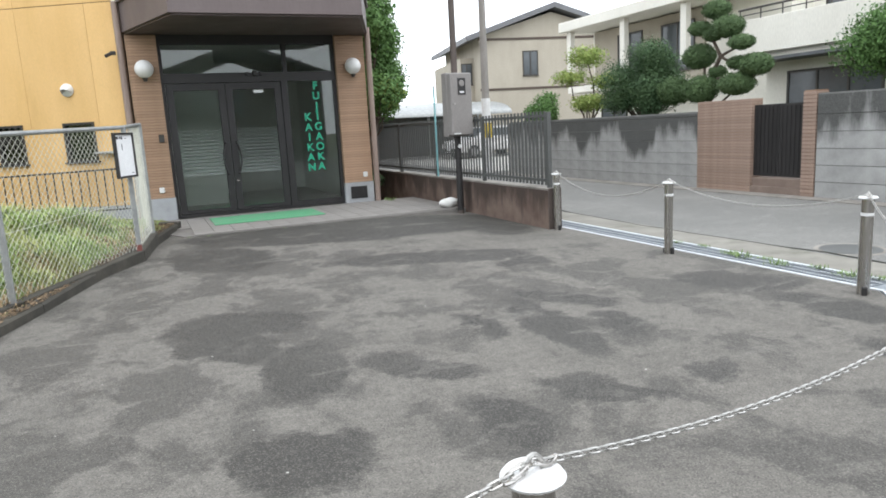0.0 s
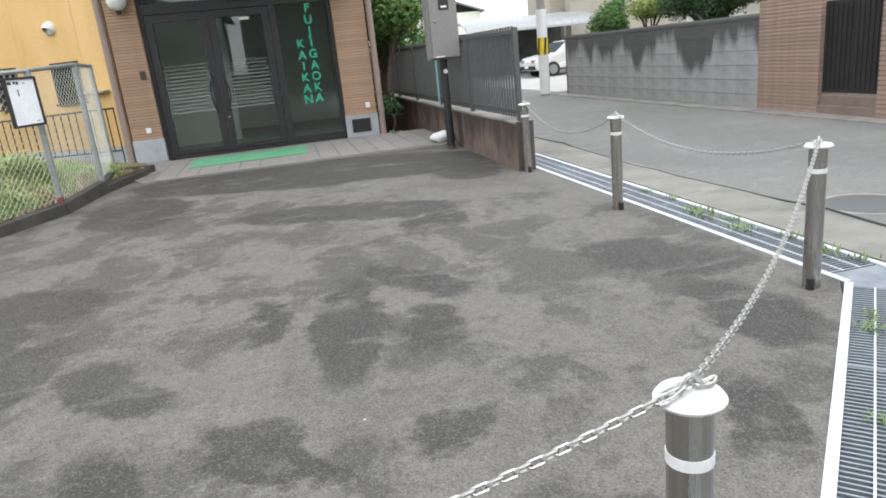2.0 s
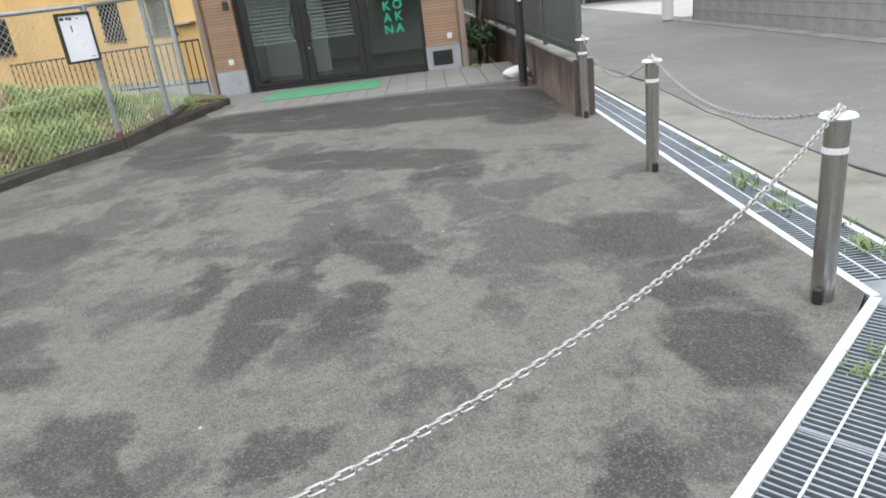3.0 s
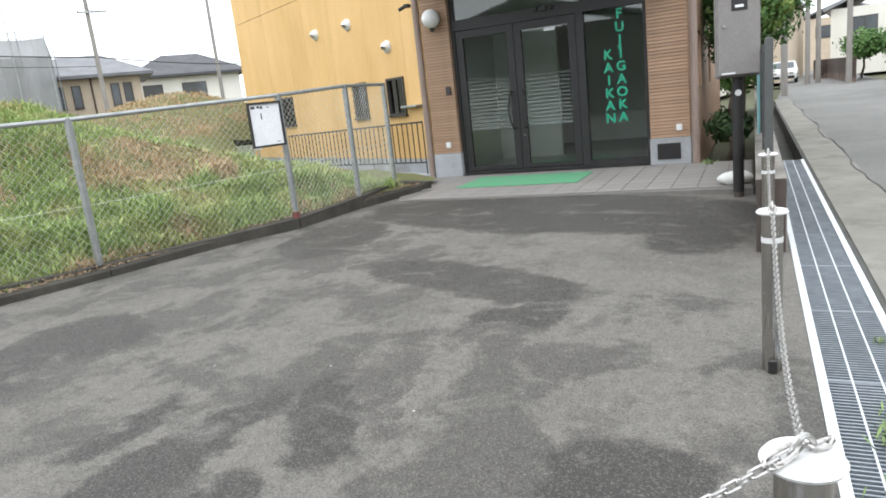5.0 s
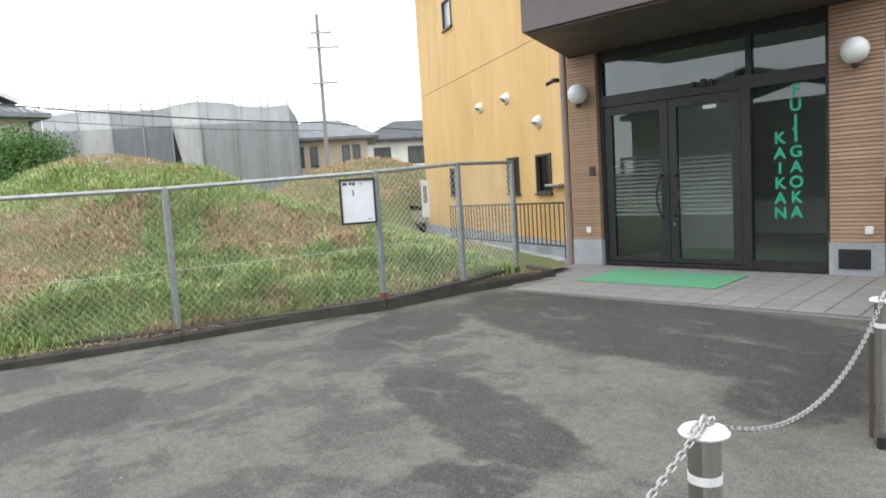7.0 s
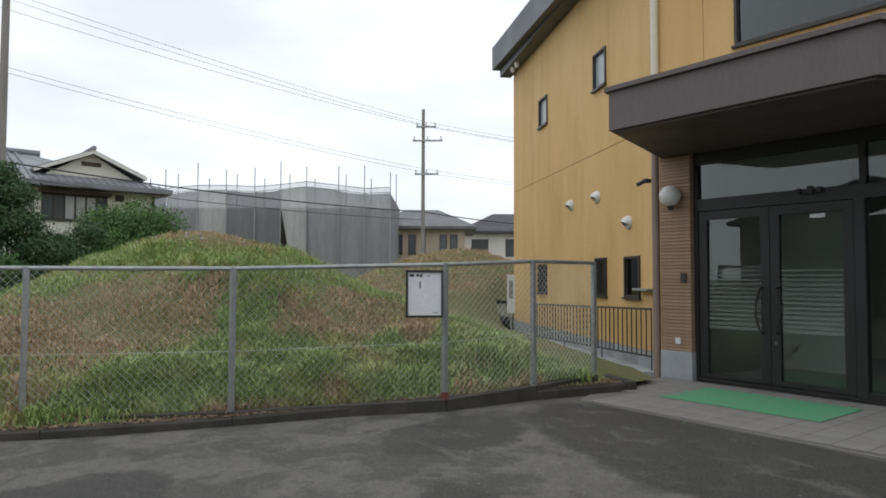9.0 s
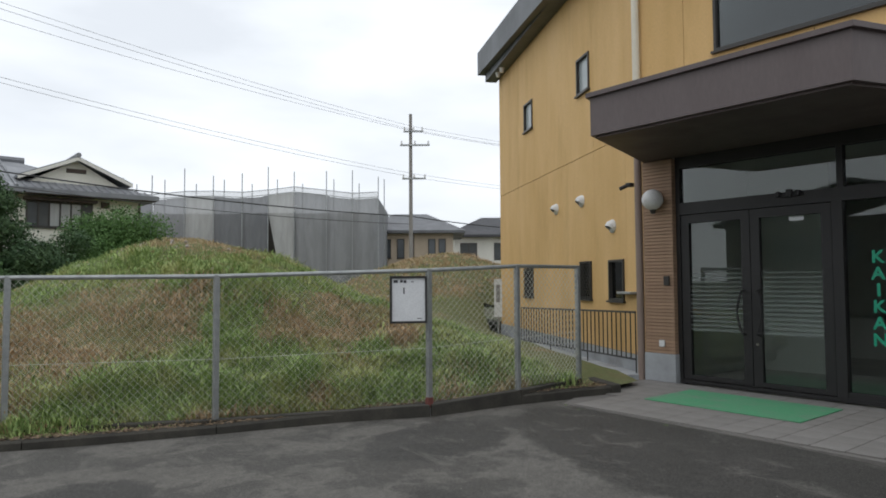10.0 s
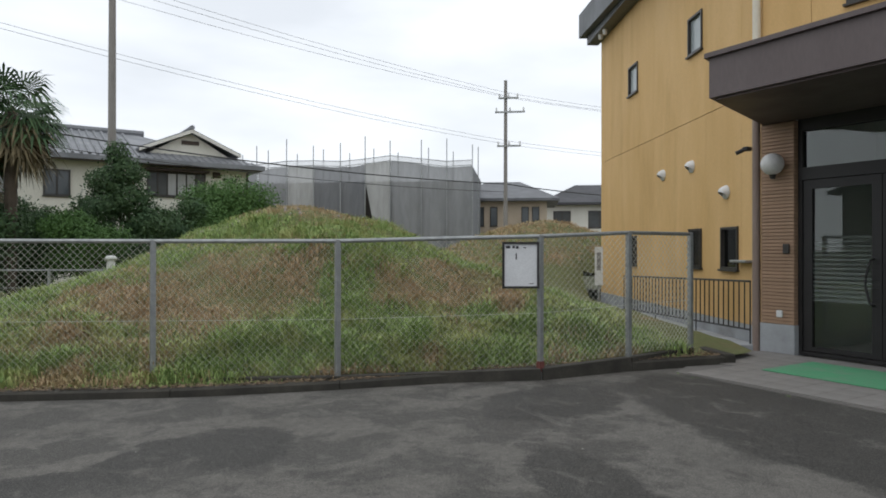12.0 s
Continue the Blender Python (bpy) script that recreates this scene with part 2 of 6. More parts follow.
M_mound = surf("mound_turf", (0.14, 0.155, 0.058), (0.30, 0.20, 0.105), 0.6, 0.95, grain=14, relief=0.6, depth=0.05, edge=(0.54, 0.68), dirt=(0.19, 0.145, 0.075), dirt_scale=2.5)
M_ochre = surf("ochre_panel", (0.73, 0.475, 0.205), (0.655, 0.415, 0.165), 1.6, 0.75, grain=90, relief=0.12, depth=0.002, stretch=(1, 1, 0.25), dirt=(0.52, 0.32, 0.11), dirt_scale=0.9, vary=0.03)
M_base = surf("painted_base", (0.42, 0.44, 0.46), (0.33, 0.34, 0.35), 3, 0.8, dirt=(0.2, 0.19, 0.17))
M_tile = surf("brown_wall_tile", (0.43, 0.28, 0.185), (0.375, 0.24, 0.155), 5, 0.6, grain=50, vary=0.10)
M_joint = surf("dark_joint", (0.14, 0.10, 0.07), (0.10, 0.07, 0.05), 6, 0.9)
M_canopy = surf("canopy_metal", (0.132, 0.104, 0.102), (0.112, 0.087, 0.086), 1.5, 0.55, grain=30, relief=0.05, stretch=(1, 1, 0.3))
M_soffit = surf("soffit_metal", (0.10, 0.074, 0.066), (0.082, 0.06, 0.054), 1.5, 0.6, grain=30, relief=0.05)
M_fascia = surf("roof_fascia", (0.11, 0.12, 0.13), (0.08, 0.085, 0.09), 1.0, 0.5, grain=20, relief=0.05)
M_black = surf("black_aluminium", (0.018, 0.017, 0.017), (0.026, 0.024, 0.024), 4, 0.52, grain=40, relief=0.04)
M_bronze = surf("bronze_frame", (0.035, 0.032, 0.028), (0.05, 0.045, 0.04), 4, 0.45, grain=40, relief=0.03)
M_glass = glass("clear_glass", (0.86, 0.90, 0.88), 1.52)
M_glass_dark = glass("window_glass", (0.30, 0.34, 0.34), 1.75)
M_frost = surf("frosted_glass", (0.44, 0.48, 0.48), (0.36, 0.40, 0.41), 2, 0.18, relief=0)
M_curtain = surf("window_blind", (0.30, 0.33, 0.34), (0.22, 0.25, 0.26), 2, 0.9)
M_concrete = surf("weathered_concrete", (0.30, 0.28, 0.25), (0.20, 0.185, 0.165), 2.2, 0.9, grain=45, relief=0.3, dirt=(0.07, 0.06, 0.05), dirt_scale=1.6, stretch=(1, 1, 0.45))
M_brownwall = stained("stained_render", (0.21, 0.155, 0.125), (0.115, 0.075, 0.06), (0.040, 0.028, 0.023), -0.25, 0.75, 2.6, 0.0)
M_palewall = stained("pale_render", (0.36, 0.32, 0.28), (0.25, 0.215, 0.19), (0.07, 0.055, 0.045), 0.1, 0.9, 3.2, 0.0)
M_yard = surf("yard_concrete", (0.46, 0.45, 0.42), (0.38, 0.37, 0.35), 1.0, 0.9, grain=40, relief=0.2)
M_blockjoint = surf("block_joint", (0.20, 0.20, 0.19), (0.14, 0.14, 0.135), 4, 0.95)
M_tilejoint = surf("tile_joint", (0.29, 0.19, 0.13), (0.24, 0.155, 0.105), 6, 0.9)
M_block = stained("concrete_block", (0.39, 0.39, 0.38), (0.27, 0.27, 0.262), (0.035, 0.036, 0.033), 0.45, 1.50, 1.1, 0.03, 3.4)
M_dark_concrete = surf("dark_concrete", (0.05, 0.052, 0.045), (0.10, 0.10, 0.09), 2.5, 0.95, grain=40, relief=0.3, vary=0.1)
M_kerb = surf("mossy_kerb", (0.038, 0.035, 0.029), (0.075, 0.069, 0.056), 3.0, 0.92, grain=50, relief=0.4, dirt=(0.035, 0.035, 0.028), dirt_scale=2.5)
M_bed = surf("paving_joint", (0.20, 0.19, 0.175), (0.16, 0.15, 0.14), 6, 0.9)
M_galv = surf("galvanised_steel", (0.40, 0.41, 0.405), (0.30, 0.315, 0.315), 8, 0.5, 0.55, grain=60, relief=0.05)
M_wire = surf("mesh_wire", (0.62, 0.63, 0.56), (0.46, 0.46, 0.40), 6, 0.6, 0.1, relief=0)
M_rail = surf("dark_fence_paint", (0.075, 0.078, 0.076), (0.10, 0.104, 0.10), 2, 0.5, grain=30, relief=0.04, vary=0.06)
M_steel = surf("brushed_steel", (0.52, 0.50, 0.47), (0.44, 0.42, 0.40), 10, 0.28, 1.0, grain=90, relief=0.03, stretch=(1, 1, 0.06))
M_white = surf("white_paint", (0.78, 0.78, 0.78), (0.70, 0.70, 0.69), 5, 0.45, grain=40, relief=0.04)
M_chain = surf("chain_zinc", (0.56, 0.55, 0.53), (0.42, 0.41, 0.39), 20, 0.36, 0.75, relief=0)
M_grate = surf("grate_steel", (0.30, 0.33, 0.36), (0.22, 0.245, 0.27), 8, 0.5, 0.6, grain=60, relief=0.05, vary=0.08)
M_edge = surf("edge_steel", (0.70, 0.73, 0.76), (0.58, 0.61, 0.63), 6, 0.45, 0.3, grain=50, relief=0.05)
M_mat = surf("green_door_mat", (0.07, 0.34, 0.16), (0.12, 0.32, 0.18), 5.5, 0.95, grain=160, relief=0.6, depth=0.006, dirt=(0.23, 0.25, 0.22), dirt_scale=3.4, edge=(0.30, 0.62))
M_paver = surf("entrance_paver", (0.25, 0.235, 0.22), (0.20, 0.19, 0.178), 3, 0.8, grain=70, relief=0.15, vary=0.06, dirt=(0.16, 0.15, 0.135), dirt_scale=1.2)
M_globe = surf("white_globe", (0.80, 0.79, 0.78), (0.74, 0.73, 0.72), 5, 0.3, relief=0)
M_box = surf("meter_box_enamel", (0.25, 0.235, 0.225), (0.225, 0.21, 0.20), 3, 0.45, grain=30, relief=0.03)
M_pipe = surf("cream_pipe", (0.78, 0.73, 0.60), (0.70, 0.65, 0.53), 4, 0.5, relief=0.04, stretch=(1, 1, 0.3))
M_brownpipe = surf("brown_pipe", (0.31, 0.235, 0.20), (0.25, 0.185, 0.155), 4, 0.55, relief=0.04, stretch=(1, 1, 0.3))
M_letter = surf("green_lettering", (0.02, 0.42, 0.25), (0.015, 0.36, 0.21), 6, 0.5, relief=0)
M_film = film("frosted_film", (0.55, 0.60, 0.58), 0.14)
M_paper = surf("notice_paper", (0.80, 0.81, 0.82), (0.75, 0.76, 0.77), 6, 0.7, relief=0.02)
M_ink = surf("ink", (0.03, 0.03, 0.035), (0.05, 0.05, 0.055), 10, 0.7, relief=0)
M_inwall = surf("lobby_wall", (0.80, 0.80, 0.76), (0.74, 0.74, 0.70), 1.5, 0.85, relief=0.05)
M_infloor = surf("lobby_floor", (0.42, 0.41, 0.37), (0.36, 0.35, 0.32), 3, 0.5, relief=0.03)
M_bark = surf("bark", (0.11, 0.085, 0.065), (0.07, 0.055, 0.042), 6, 0.95, grain=30, relief=0.5, depth=0.02, stretch=(1, 1, 0.25))
M_leaf_dark = leafy("leaf_dark", (0.042, 0.08, 0.036), (0.085, 0.145, 0.06), (0.055, 0.105, 0.048))
M_leaf_mid = leafy("leaf_mid", (0.06, 0.13, 0.035), (0.12, 0.22, 0.065), (0.08, 0.16, 0.045))
M_leaf_light = leafy("leaf_light", (0.17, 0.26, 0.06), (0.34, 0.38, 0.12), (0.22, 0.30, 0.08))
M_dry = leafy("dry_blade", (0.41, 0.29, 0.17), (0.58, 0.44, 0.28), (0.38, 0.33, 0.17), 0.9)
M_stone = surf("rubble", (0.42, 0.37, 0.33), (0.30, 0.26, 0.23), 9, 0.9)
M_step = surf("brown_step", (0.25, 0.19, 0.155), (0.19, 0.14, 0.115), 3, 0.85, grain=50)
M_grass = leafy("grass_blade", (0.16, 0.25, 0.085), (0.40, 0.50, 0.18), (0.40, 0.42, 0.17), 1.6)
M_pole = surf("pole_concrete", (0.30, 0.28, 0.26), (0.24, 0.225, 0.21), 4, 0.85, grain=40, relief=0.1, stretch=(1, 1, 0.3))
M_rust = surf("rusty_brown_pole", (0.10, 0.078, 0.068), (0.075, 0.058, 0.05), 4, 0.6, relief=0.1, stretch=(1, 1, 0.3))
M_net = film("scaffold_netting", (0.30, 0.305, 0.315), 0.88)
M_net_dark = film("dark_scaffold_netting", (0.20, 0.205, 0.215), 0.9)
M_net_top = film("thin_scaffold_netting", (0.55, 0.56, 0.57), 0.42)
M_net_light = film("pale_scaffold_netting", (0.44, 0.44, 0.43), 0.90)
M_midroof = surf("slate_grey_roof", (0.16, 0.165, 0.175), (0.12, 0.122, 0.13), 1.2, 0.55, grain=14, relief=0.2)
M_rooftile = surf("grey_roof_tile", (0.25, 0.258, 0.272), (0.18, 0.186, 0.198), 1.5, 0.5, grain=20, relief=0.1, vary=0.08)
M_plaster = surf("cream_plaster", (0.82, 0.80, 0.71), (0.76, 0.73, 0.64), 1.0, 0.9, grain=30, relief=0.1, stretch=(1, 1, 0.3), vary=0.04)
M_peach = surf("peach_siding", (0.58, 0.48, 0.37), (0.50, 0.41, 0.31), 1.0, 0.85, grain=30, relief=0.1)
M_whitewall = surf("white_wall", (0.80, 0.78, 0.71), (0.72, 0.70, 0.63), 0.8, 0.85, grain=30, relief=0.1, stretch=(1, 1, 0.3))
M_taupe = surf("taupe_stucco", (0.45, 0.41, 0.34), (0.39, 0.355, 0.29), 0.9, 0.9, grain=30, relief=0.15, stretch=(1, 1, 0.4))
M_pierbrick = surf("pier_brick", (0.36, 0.26, 0.205), (0.29, 0.205, 0.16), 5, 0.75, grain=50, vary=0.10)
M_cable = surf("black_cable", (0.03, 0.03, 0.032), (0.05, 0.05, 0.05), 2, 0.6, relief=0)
M_carwhite = surf("car_paint", (0.75, 0.75, 0.75), (0.70, 0.70, 0.70), 2, 0.25, relief=0)
M_gutter = surf("gutter_concrete", (0.25, 0.24, 0.21), (0.19, 0.18, 0.158), 1.6, 0.92, grain=60, relief=0.35, dirt=(0.08, 0.085, 0.055), dirt_scale=1.5)
M_tyre = surf("tyre_rubber", (0.02, 0.02, 0.02), (0.03, 0.03, 0.03), 5, 0.8, relief=0)
M_rim = surf("alloy_rim", (0.45, 0.45, 0.46), (0.35, 0.35, 0.36), 5, 0.35, 0.9, relief=0)
M_darkroof = surf("dark_slate_roof", (0.06, 0.06, 0.065), (0.045, 0.045, 0.05), 1.0, 0.6, grain=14, relief=0.2)
M_redpaint = surf("red_paint_mark", (0.24, 0.07, 0.06), (0.15, 0.06, 0.05), 20, 0.7, relief=0)
# Siding of the dark houses; also painted shade behind the scaffold gap.
M_siding_gapshade = surf("dark_siding_gap_shade", (0.085, 0.075, 0.065), (0.06, 0.053, 0.046), 1.0, 0.8, grain=20, relief=0.1, stretch=(1, 1, 0.3))
M_sack = surf("white_sack", (0.75, 0.75, 0.72), (0.66, 0.66, 0.63), 8, 0.7, relief=0.1)
M_yellow = surf("yellow_band", (0.75, 0.55, 0.02), (0.65, 0.47, 0.02), 5, 0.6, relief=0)


# ---- building helpers ----
def part(name, bm, material, parent=None, label="", smooth=False):
    me = bpy.data.meshes.new(name)
    bm.to_mesh(me)
    bm.free()
    me.materials.append(material)
    if smooth:
        me.polygons.foreach_set("use_smooth", [True] * len(me.polygons))
    ob = new(name, me)
    if parent:
        ob.parent = parent
    if label:
        ob["label"] = label
    return ob


def thing(name, m, label, category, group="", kind=""):
    ob = new(name)
    ob.matrix_world = m
    ob.empty_display_size = 0.1
    return tagged(ob, label, category, group, kind)


def share(name, me, m, parent):
    ob = new(name, me)
    ob.parent = parent
    ob.matrix_basis = m
    return ob


def mesh_of(name, bm, material, smooth=False):
    me = bpy.data.meshes.new(name)
    bm.to_mesh(me)
    bm.free()
    me.materials.append(material)
    if smooth:
        me.polygons.foreach_set("use_smooth", [True] * len(me.polygons))
    return me


def B():
    return bmesh.new()


def box(bm, x0, y0, z0, x1, y1, z1, m=None, bevel=0.0):
    """A box between two corners, its edges chamfered by bevel."""
    c = Vector(((x0 + x1) / 2, (y0 + y1) / 2, (z0 + z1) / 2))
    s = (abs(x1 - x0), abs(y1 - y0), abs(z1 - z0))
    t = (m or Matrix()) @ Matrix.Translation(c) @ Matrix.Diagonal((*s, 1))
    r = bmesh.ops.create_cube(bm, size=1, matrix=t)
    if bevel:
        es = list({e for v in r["verts"] for e in v.link_edges})
        bmesh.ops.bevel(bm, geom=es, offset=bevel, segments=1, affect="EDGES", profile=0.5)
    return bm


def sweep(bm, pts, r, seg=6):
    """One continuous round tube along a line of points."""
    pts = [Vector(p) for p in pts]
    rings = []
    for i, p in enumerate(pts):
        d = (pts[min(i + 1, len(pts) - 1)] - pts[max(i - 1, 0)]).normalized()
        q = d.to_track_quat("Z", "Y").to_matrix()
        rings.append([bm.verts.new(p + q @ Vector((r * math.cos(6.28319 * k / seg), r * math.sin(6.28319 * k / seg), 0))) for k in range(seg)])
    for a, b in zip(rings, rings[1:]):
        for k in range(seg):
            bm.faces.new((a[k], a[(k + 1) % seg], b[(k + 1) % seg], b[k]))
    bm.faces.new(rings[0][::-1])
    bm.faces.new(rings[-1])
    return bm


def rod(bm, p0, p1, r0, r1=None, seg=10, caps=True):
    """A round bar from p0 to p1."""
    p0, p1 = Vector(p0), Vector(p1)
    d = p1 - p0
    q = d.to_track_quat("Z", "Y").to_matrix().to_4x4()
    bmesh.ops.create_cone(bm, cap_ends=caps, segments=seg, radius1=r0, radius2=r0 if r1 is None else r1, depth=d.length, matrix=Matrix.Translation((p0 + p1) / 2) @ q)
    return bm


def ball(bm, c, r, seg=16, squash=(1, 1, 1)):
    bmesh.ops.create_uvsphere(bm, u_segments=seg, v_segments=seg // 2, radius=r, matrix=Matrix.Translation(c) @ Matrix.Diagonal((*squash, 1)))
    return bm


def prism(bm, pts, z0, z1):
    """A flat polygon given by its corners, drawn up from z0 to z1."""
    lo = [bm.verts.new((x, y, z0)) for x, y in pts]
    hi = [bm.verts.new((x, y, z1)) for x, y in pts]
    n = len(pts)
    for i in range(n):
        bm.faces.new((lo[i], lo[(i + 1) % n], hi[(i + 1) % n], hi[i]))
    bm.faces.new(hi)
    bm.faces.new(lo[::-1])
    bmesh.ops.recalc_face_normals(bm, faces=bm.faces)
    return bm


def solid(bm, verts, faces):
    vs = [bm.verts.new(v) for v in verts]
    for f in faces:
        bm.faces.new([vs[i] for i in f])
    bmesh.ops.recalc_face_normals(bm, faces=bm.faces)
    return bm


def raw(name, verts, faces, material, parent=None):
    me = bpy.data.meshes.new(name)
    me.from_pydata(verts, [], faces)
    me.materials.append(material)
    ob = new(name, me)
    if parent:
        ob.parent = parent
    return ob


# ---- ground ----
def lot_z(x, y):
    """Height of the paved lot: level, then rising gently to the entrance."""
    return 0.07 * min(1.0, max(0.0, (y - 6.0) / 4.7)) * min(1.0, max(0.0, (5.25 - x) / 2.0))


KERB = [(-5.6, -3.2), (-4.6, -1.0), (-3.55, 1.2), (-2.45, 3.6), (-1.62, 5.4), (-1.02, 7.05), (-0.42, 8.9), (0.02, 10.4), (0.36, 11.8)]


def kerb_x(y):
    for (xa, ya), (xb, yb) in zip(KERB, KERB[1:]):
        if y <= yb:
            return xa + (xb - xa) * (y - ya) / (yb - ya)
    return KERB[-1][0]


far = bmesh.new()
bmesh.ops.create_grid(far, x_segments=8, y_segments=8, size=1500, matrix=Matrix.Translation((0, 0, -0.35)))
tagged(part("ground", far, M_earth), "bare earth and rough grass reaching to the horizon", "ground", kind="structure")

lot = bmesh.new()
rows_y = [-8 + 0.5 * i for i in range(42)]
grid = []
for y in rows_y:
    x0, x1 = kerb_x(y) + 0.02, 5.335
    if y < 3.45:
        x1 = max(min(5.335, y + 1.93), 2.6)
    grid.append([lot.verts.new((x0 + (x1 - x0) * i / 12, y, lot_z(x0 + (x1 - x0) * i / 12, y))) for i in range(13)])
for ra, rb in zip(grid, grid[1:]):
    for i in range(12):
        lot.faces.new((ra[i], ra[i + 1], rb[i + 1], rb[i]))
tagged(part("pavement_lot", lot, M_lot), "worn grey asphalt forecourt with dark damp patches", "asphalt lot", kind="structure")

road = bmesh.new()
box(road, 2.3, -60, -0.3, 10.6, 1.2, -0.012)
prism(road, [(2.9, 1.2), (10.6, 1.2), (10.6, 33.0), (5.9, 33.0), (5.9, 3.46), (3.64, 1.2)], -0.3, -0.012)
prism(road, [(5.9, 33.0), (10.6, 33.0), (15.5, 140.0), (11.0, 140.0)], -0.3, -0.012)
box(road, 10.6, 19.4, -0.3, 24.0, 33.0, -0.016)
tagged(part("road", road, M_road), "smooth grey asphalt side street", "road", kind="structure")


def mound_z(x, y):
    """Turf bank behind the fence: a low heap with a smaller one farther back."""
    d = kerb_x(min(y, 11.7)) - 0.12 - x
    if y > 11.0:
        d = min(d, max(0.0, 13.2 - x * 0.55 - y) * 1.2 + 3.4 * min(1.0, max(0.0, (-7.5 - x) / 1.4)))
    rise = 0.065 + lot_z(0, y) + 0.03 * (y > 8.5) + 0.18 * min(1, max(0, d - 0.30) / 0.9)
    h = 1.83 * math.exp(-(((x + 8.93) / 4.33) ** 2 + ((y - 8.95) / 3.52) ** 2))
    h += 0.72 * math.exp(-(((x + 5.0) / 3.2) ** 2 + ((y - 8.8) / 3.2) ** 2))
    h += 2.12 * math.exp(-(((x + 12.13) / 4.6) ** 2 + ((y - 19.26) / 4.38) ** 2))
    h += 0.25 * math.exp(-(((x + 5.0) / 4.0) ** 2 + ((y - 4.0) / 4.0) ** 2))
    h *= min(1.0, max(0.0, d - 0.3) / 3.0)
    n = noise.noise((x * 0.8, y * 0.8, 0)) * 0.10 + noise.noise((x * 2.6, y * 2.6, 3)) * 0.05
    return rise + h + n * min(1, max(0.08, d - 0.2) / 1.2)


mound = bmesh.new()
mg = []
for j in range(101):
    y = -4 + 32 * j / 100
    x1 = kerb_x(min(y, 11.8)) - 0.10
    if y > 11.8:
        x1 = max(min(x1, -1.05 - (y - 13.32) * 1.805), -8.3)
    mg.append([mound.verts.new((x, y, mound_z(x, y))) for x in [x1 - 26 * (i / 110) ** 1.35 for i in range(111)]])
for ra, rb in zip(mg, mg[1:]):
    for i in range(110):
        mound.faces.new((ra[i], rb[i], rb[i + 1], ra[i + 1]))
bmesh.ops.recalc_face_normals(mound, faces=mound.faces)
tagged(part("ground_mound", mound, M_mound, smooth=True), "turf-covered earth mound with green and dry brown grass", "grassy mound", kind="structure")

# kerb stones along the bank
for (xa, ya), (xb, yb) in zip(KERB, KERB[1:]):
    a, b = Vector((xa, ya, 0)), Vector((xb, yb, 0))
    u = (b - a).normalized()
    nrm = Vector((-u.y, u.x, 0))
    za, zb = lot_z(0, ya) + 0.085 + 0.03 * (ya > 8.5), lot_z(0, yb) + 0.085 + 0.03 * (yb > 8.5)
    k = bmesh.new()
    vs = []
    for p, zt in ((a + u * 0.004, za), (b - u * 0.004, zb)):
        q = p + nrm * 0.15
        vs += [(p.x, p.y, -0.2), (p.x, p.y, zt - 0.02), (p.x + nrm.x * 0.02, p.y + nrm.y * 0.02, zt), (q.x, q.y, zt), (q.x, q.y, -0.2)]
    solid(k, vs, [(0, 1, 6, 5), (1, 2, 7, 6), (2, 3, 8, 7), (3, 4, 9, 8), (4, 3, 2, 1, 0), (5, 6, 7, 8, 9)])
    tagged(part("kerb", k, M_kerb), "dark moss-stained concrete kerb stone edging the forecourt", "kerb", "kerb stones", "structure")
k = bmesh.new()
box(k, -0.75, 0, -0.2, 0, 0.15, 0.205, pose(0.36, 11.80, 0, 0, 0, -24), 0.012)
tagged(part("kerb", k, M_kerb), "dark moss-stained concrete kerb stone edging the forecourt", "kerb", "kerb stones", "structure")

# ---- the hall ----
FY = 13.3
TH = math.atan2(0.485, -0.875)
hall = thing("hall_building", Matrix.Translation((0, FY, 0)), "ochre-panelled two-storey community hall with a canopied glass entrance", "building")
WING = pose(-0.12, 0.02, 0, 0, 0, math.degrees(TH) - 180)   # local -x runs along the oblique wing wall, local +y inwards
WL = 8.55


def on_wing(bm):
    bmesh.ops.transform(bm, matrix=WING, verts=bm.verts)
    return bm


def cut_wall(bm, x0, x1, z0, z1, y0, y1, holes):
    """A wall slab with rectangular openings right through it."""
    xs = sorted({x0, x1, *[v for h in holes for v in (h[0], h[1])]})
    zs = sorted({z0, z1, *[v for h in holes for v in (h[2], h[3])]})
    vert = {}
    faces = []
    for xa, xb in zip(xs, xs[1:]):
        for za, zb in zip(zs, zs[1:]):
            cx, cz = (xa + xb) / 2, (za + zb) / 2
            if not any(h[0] < cx < h[1] and h[2] < cz < h[3] for h in holes):
                vs = []
                for p in ((xa, za), (xb, za), (xb, zb), (xa, zb)):
                    if p not in vert:
                        vert[p] = bm.verts.new((p[0], y0, p[1]))
                    vs.append(vert[p])
                faces.append(bm.faces.new(vs))
    rim = [e for e in bm.edges if len(e.link_faces) == 1]
    twin = {v: bm.verts.new((v.co.x, y1, v.co.z)) for v in list(vert.values())}
    for f in faces:
        bm.faces.new([twin[v] for v in reversed(f.verts)])
    for e in rim:
        p, q = e.verts
        bm.faces.new((p, q, twin[q], twin[p]))
    bmesh.ops.recalc_face_normals(bm, faces=bm.faces)
    return bm


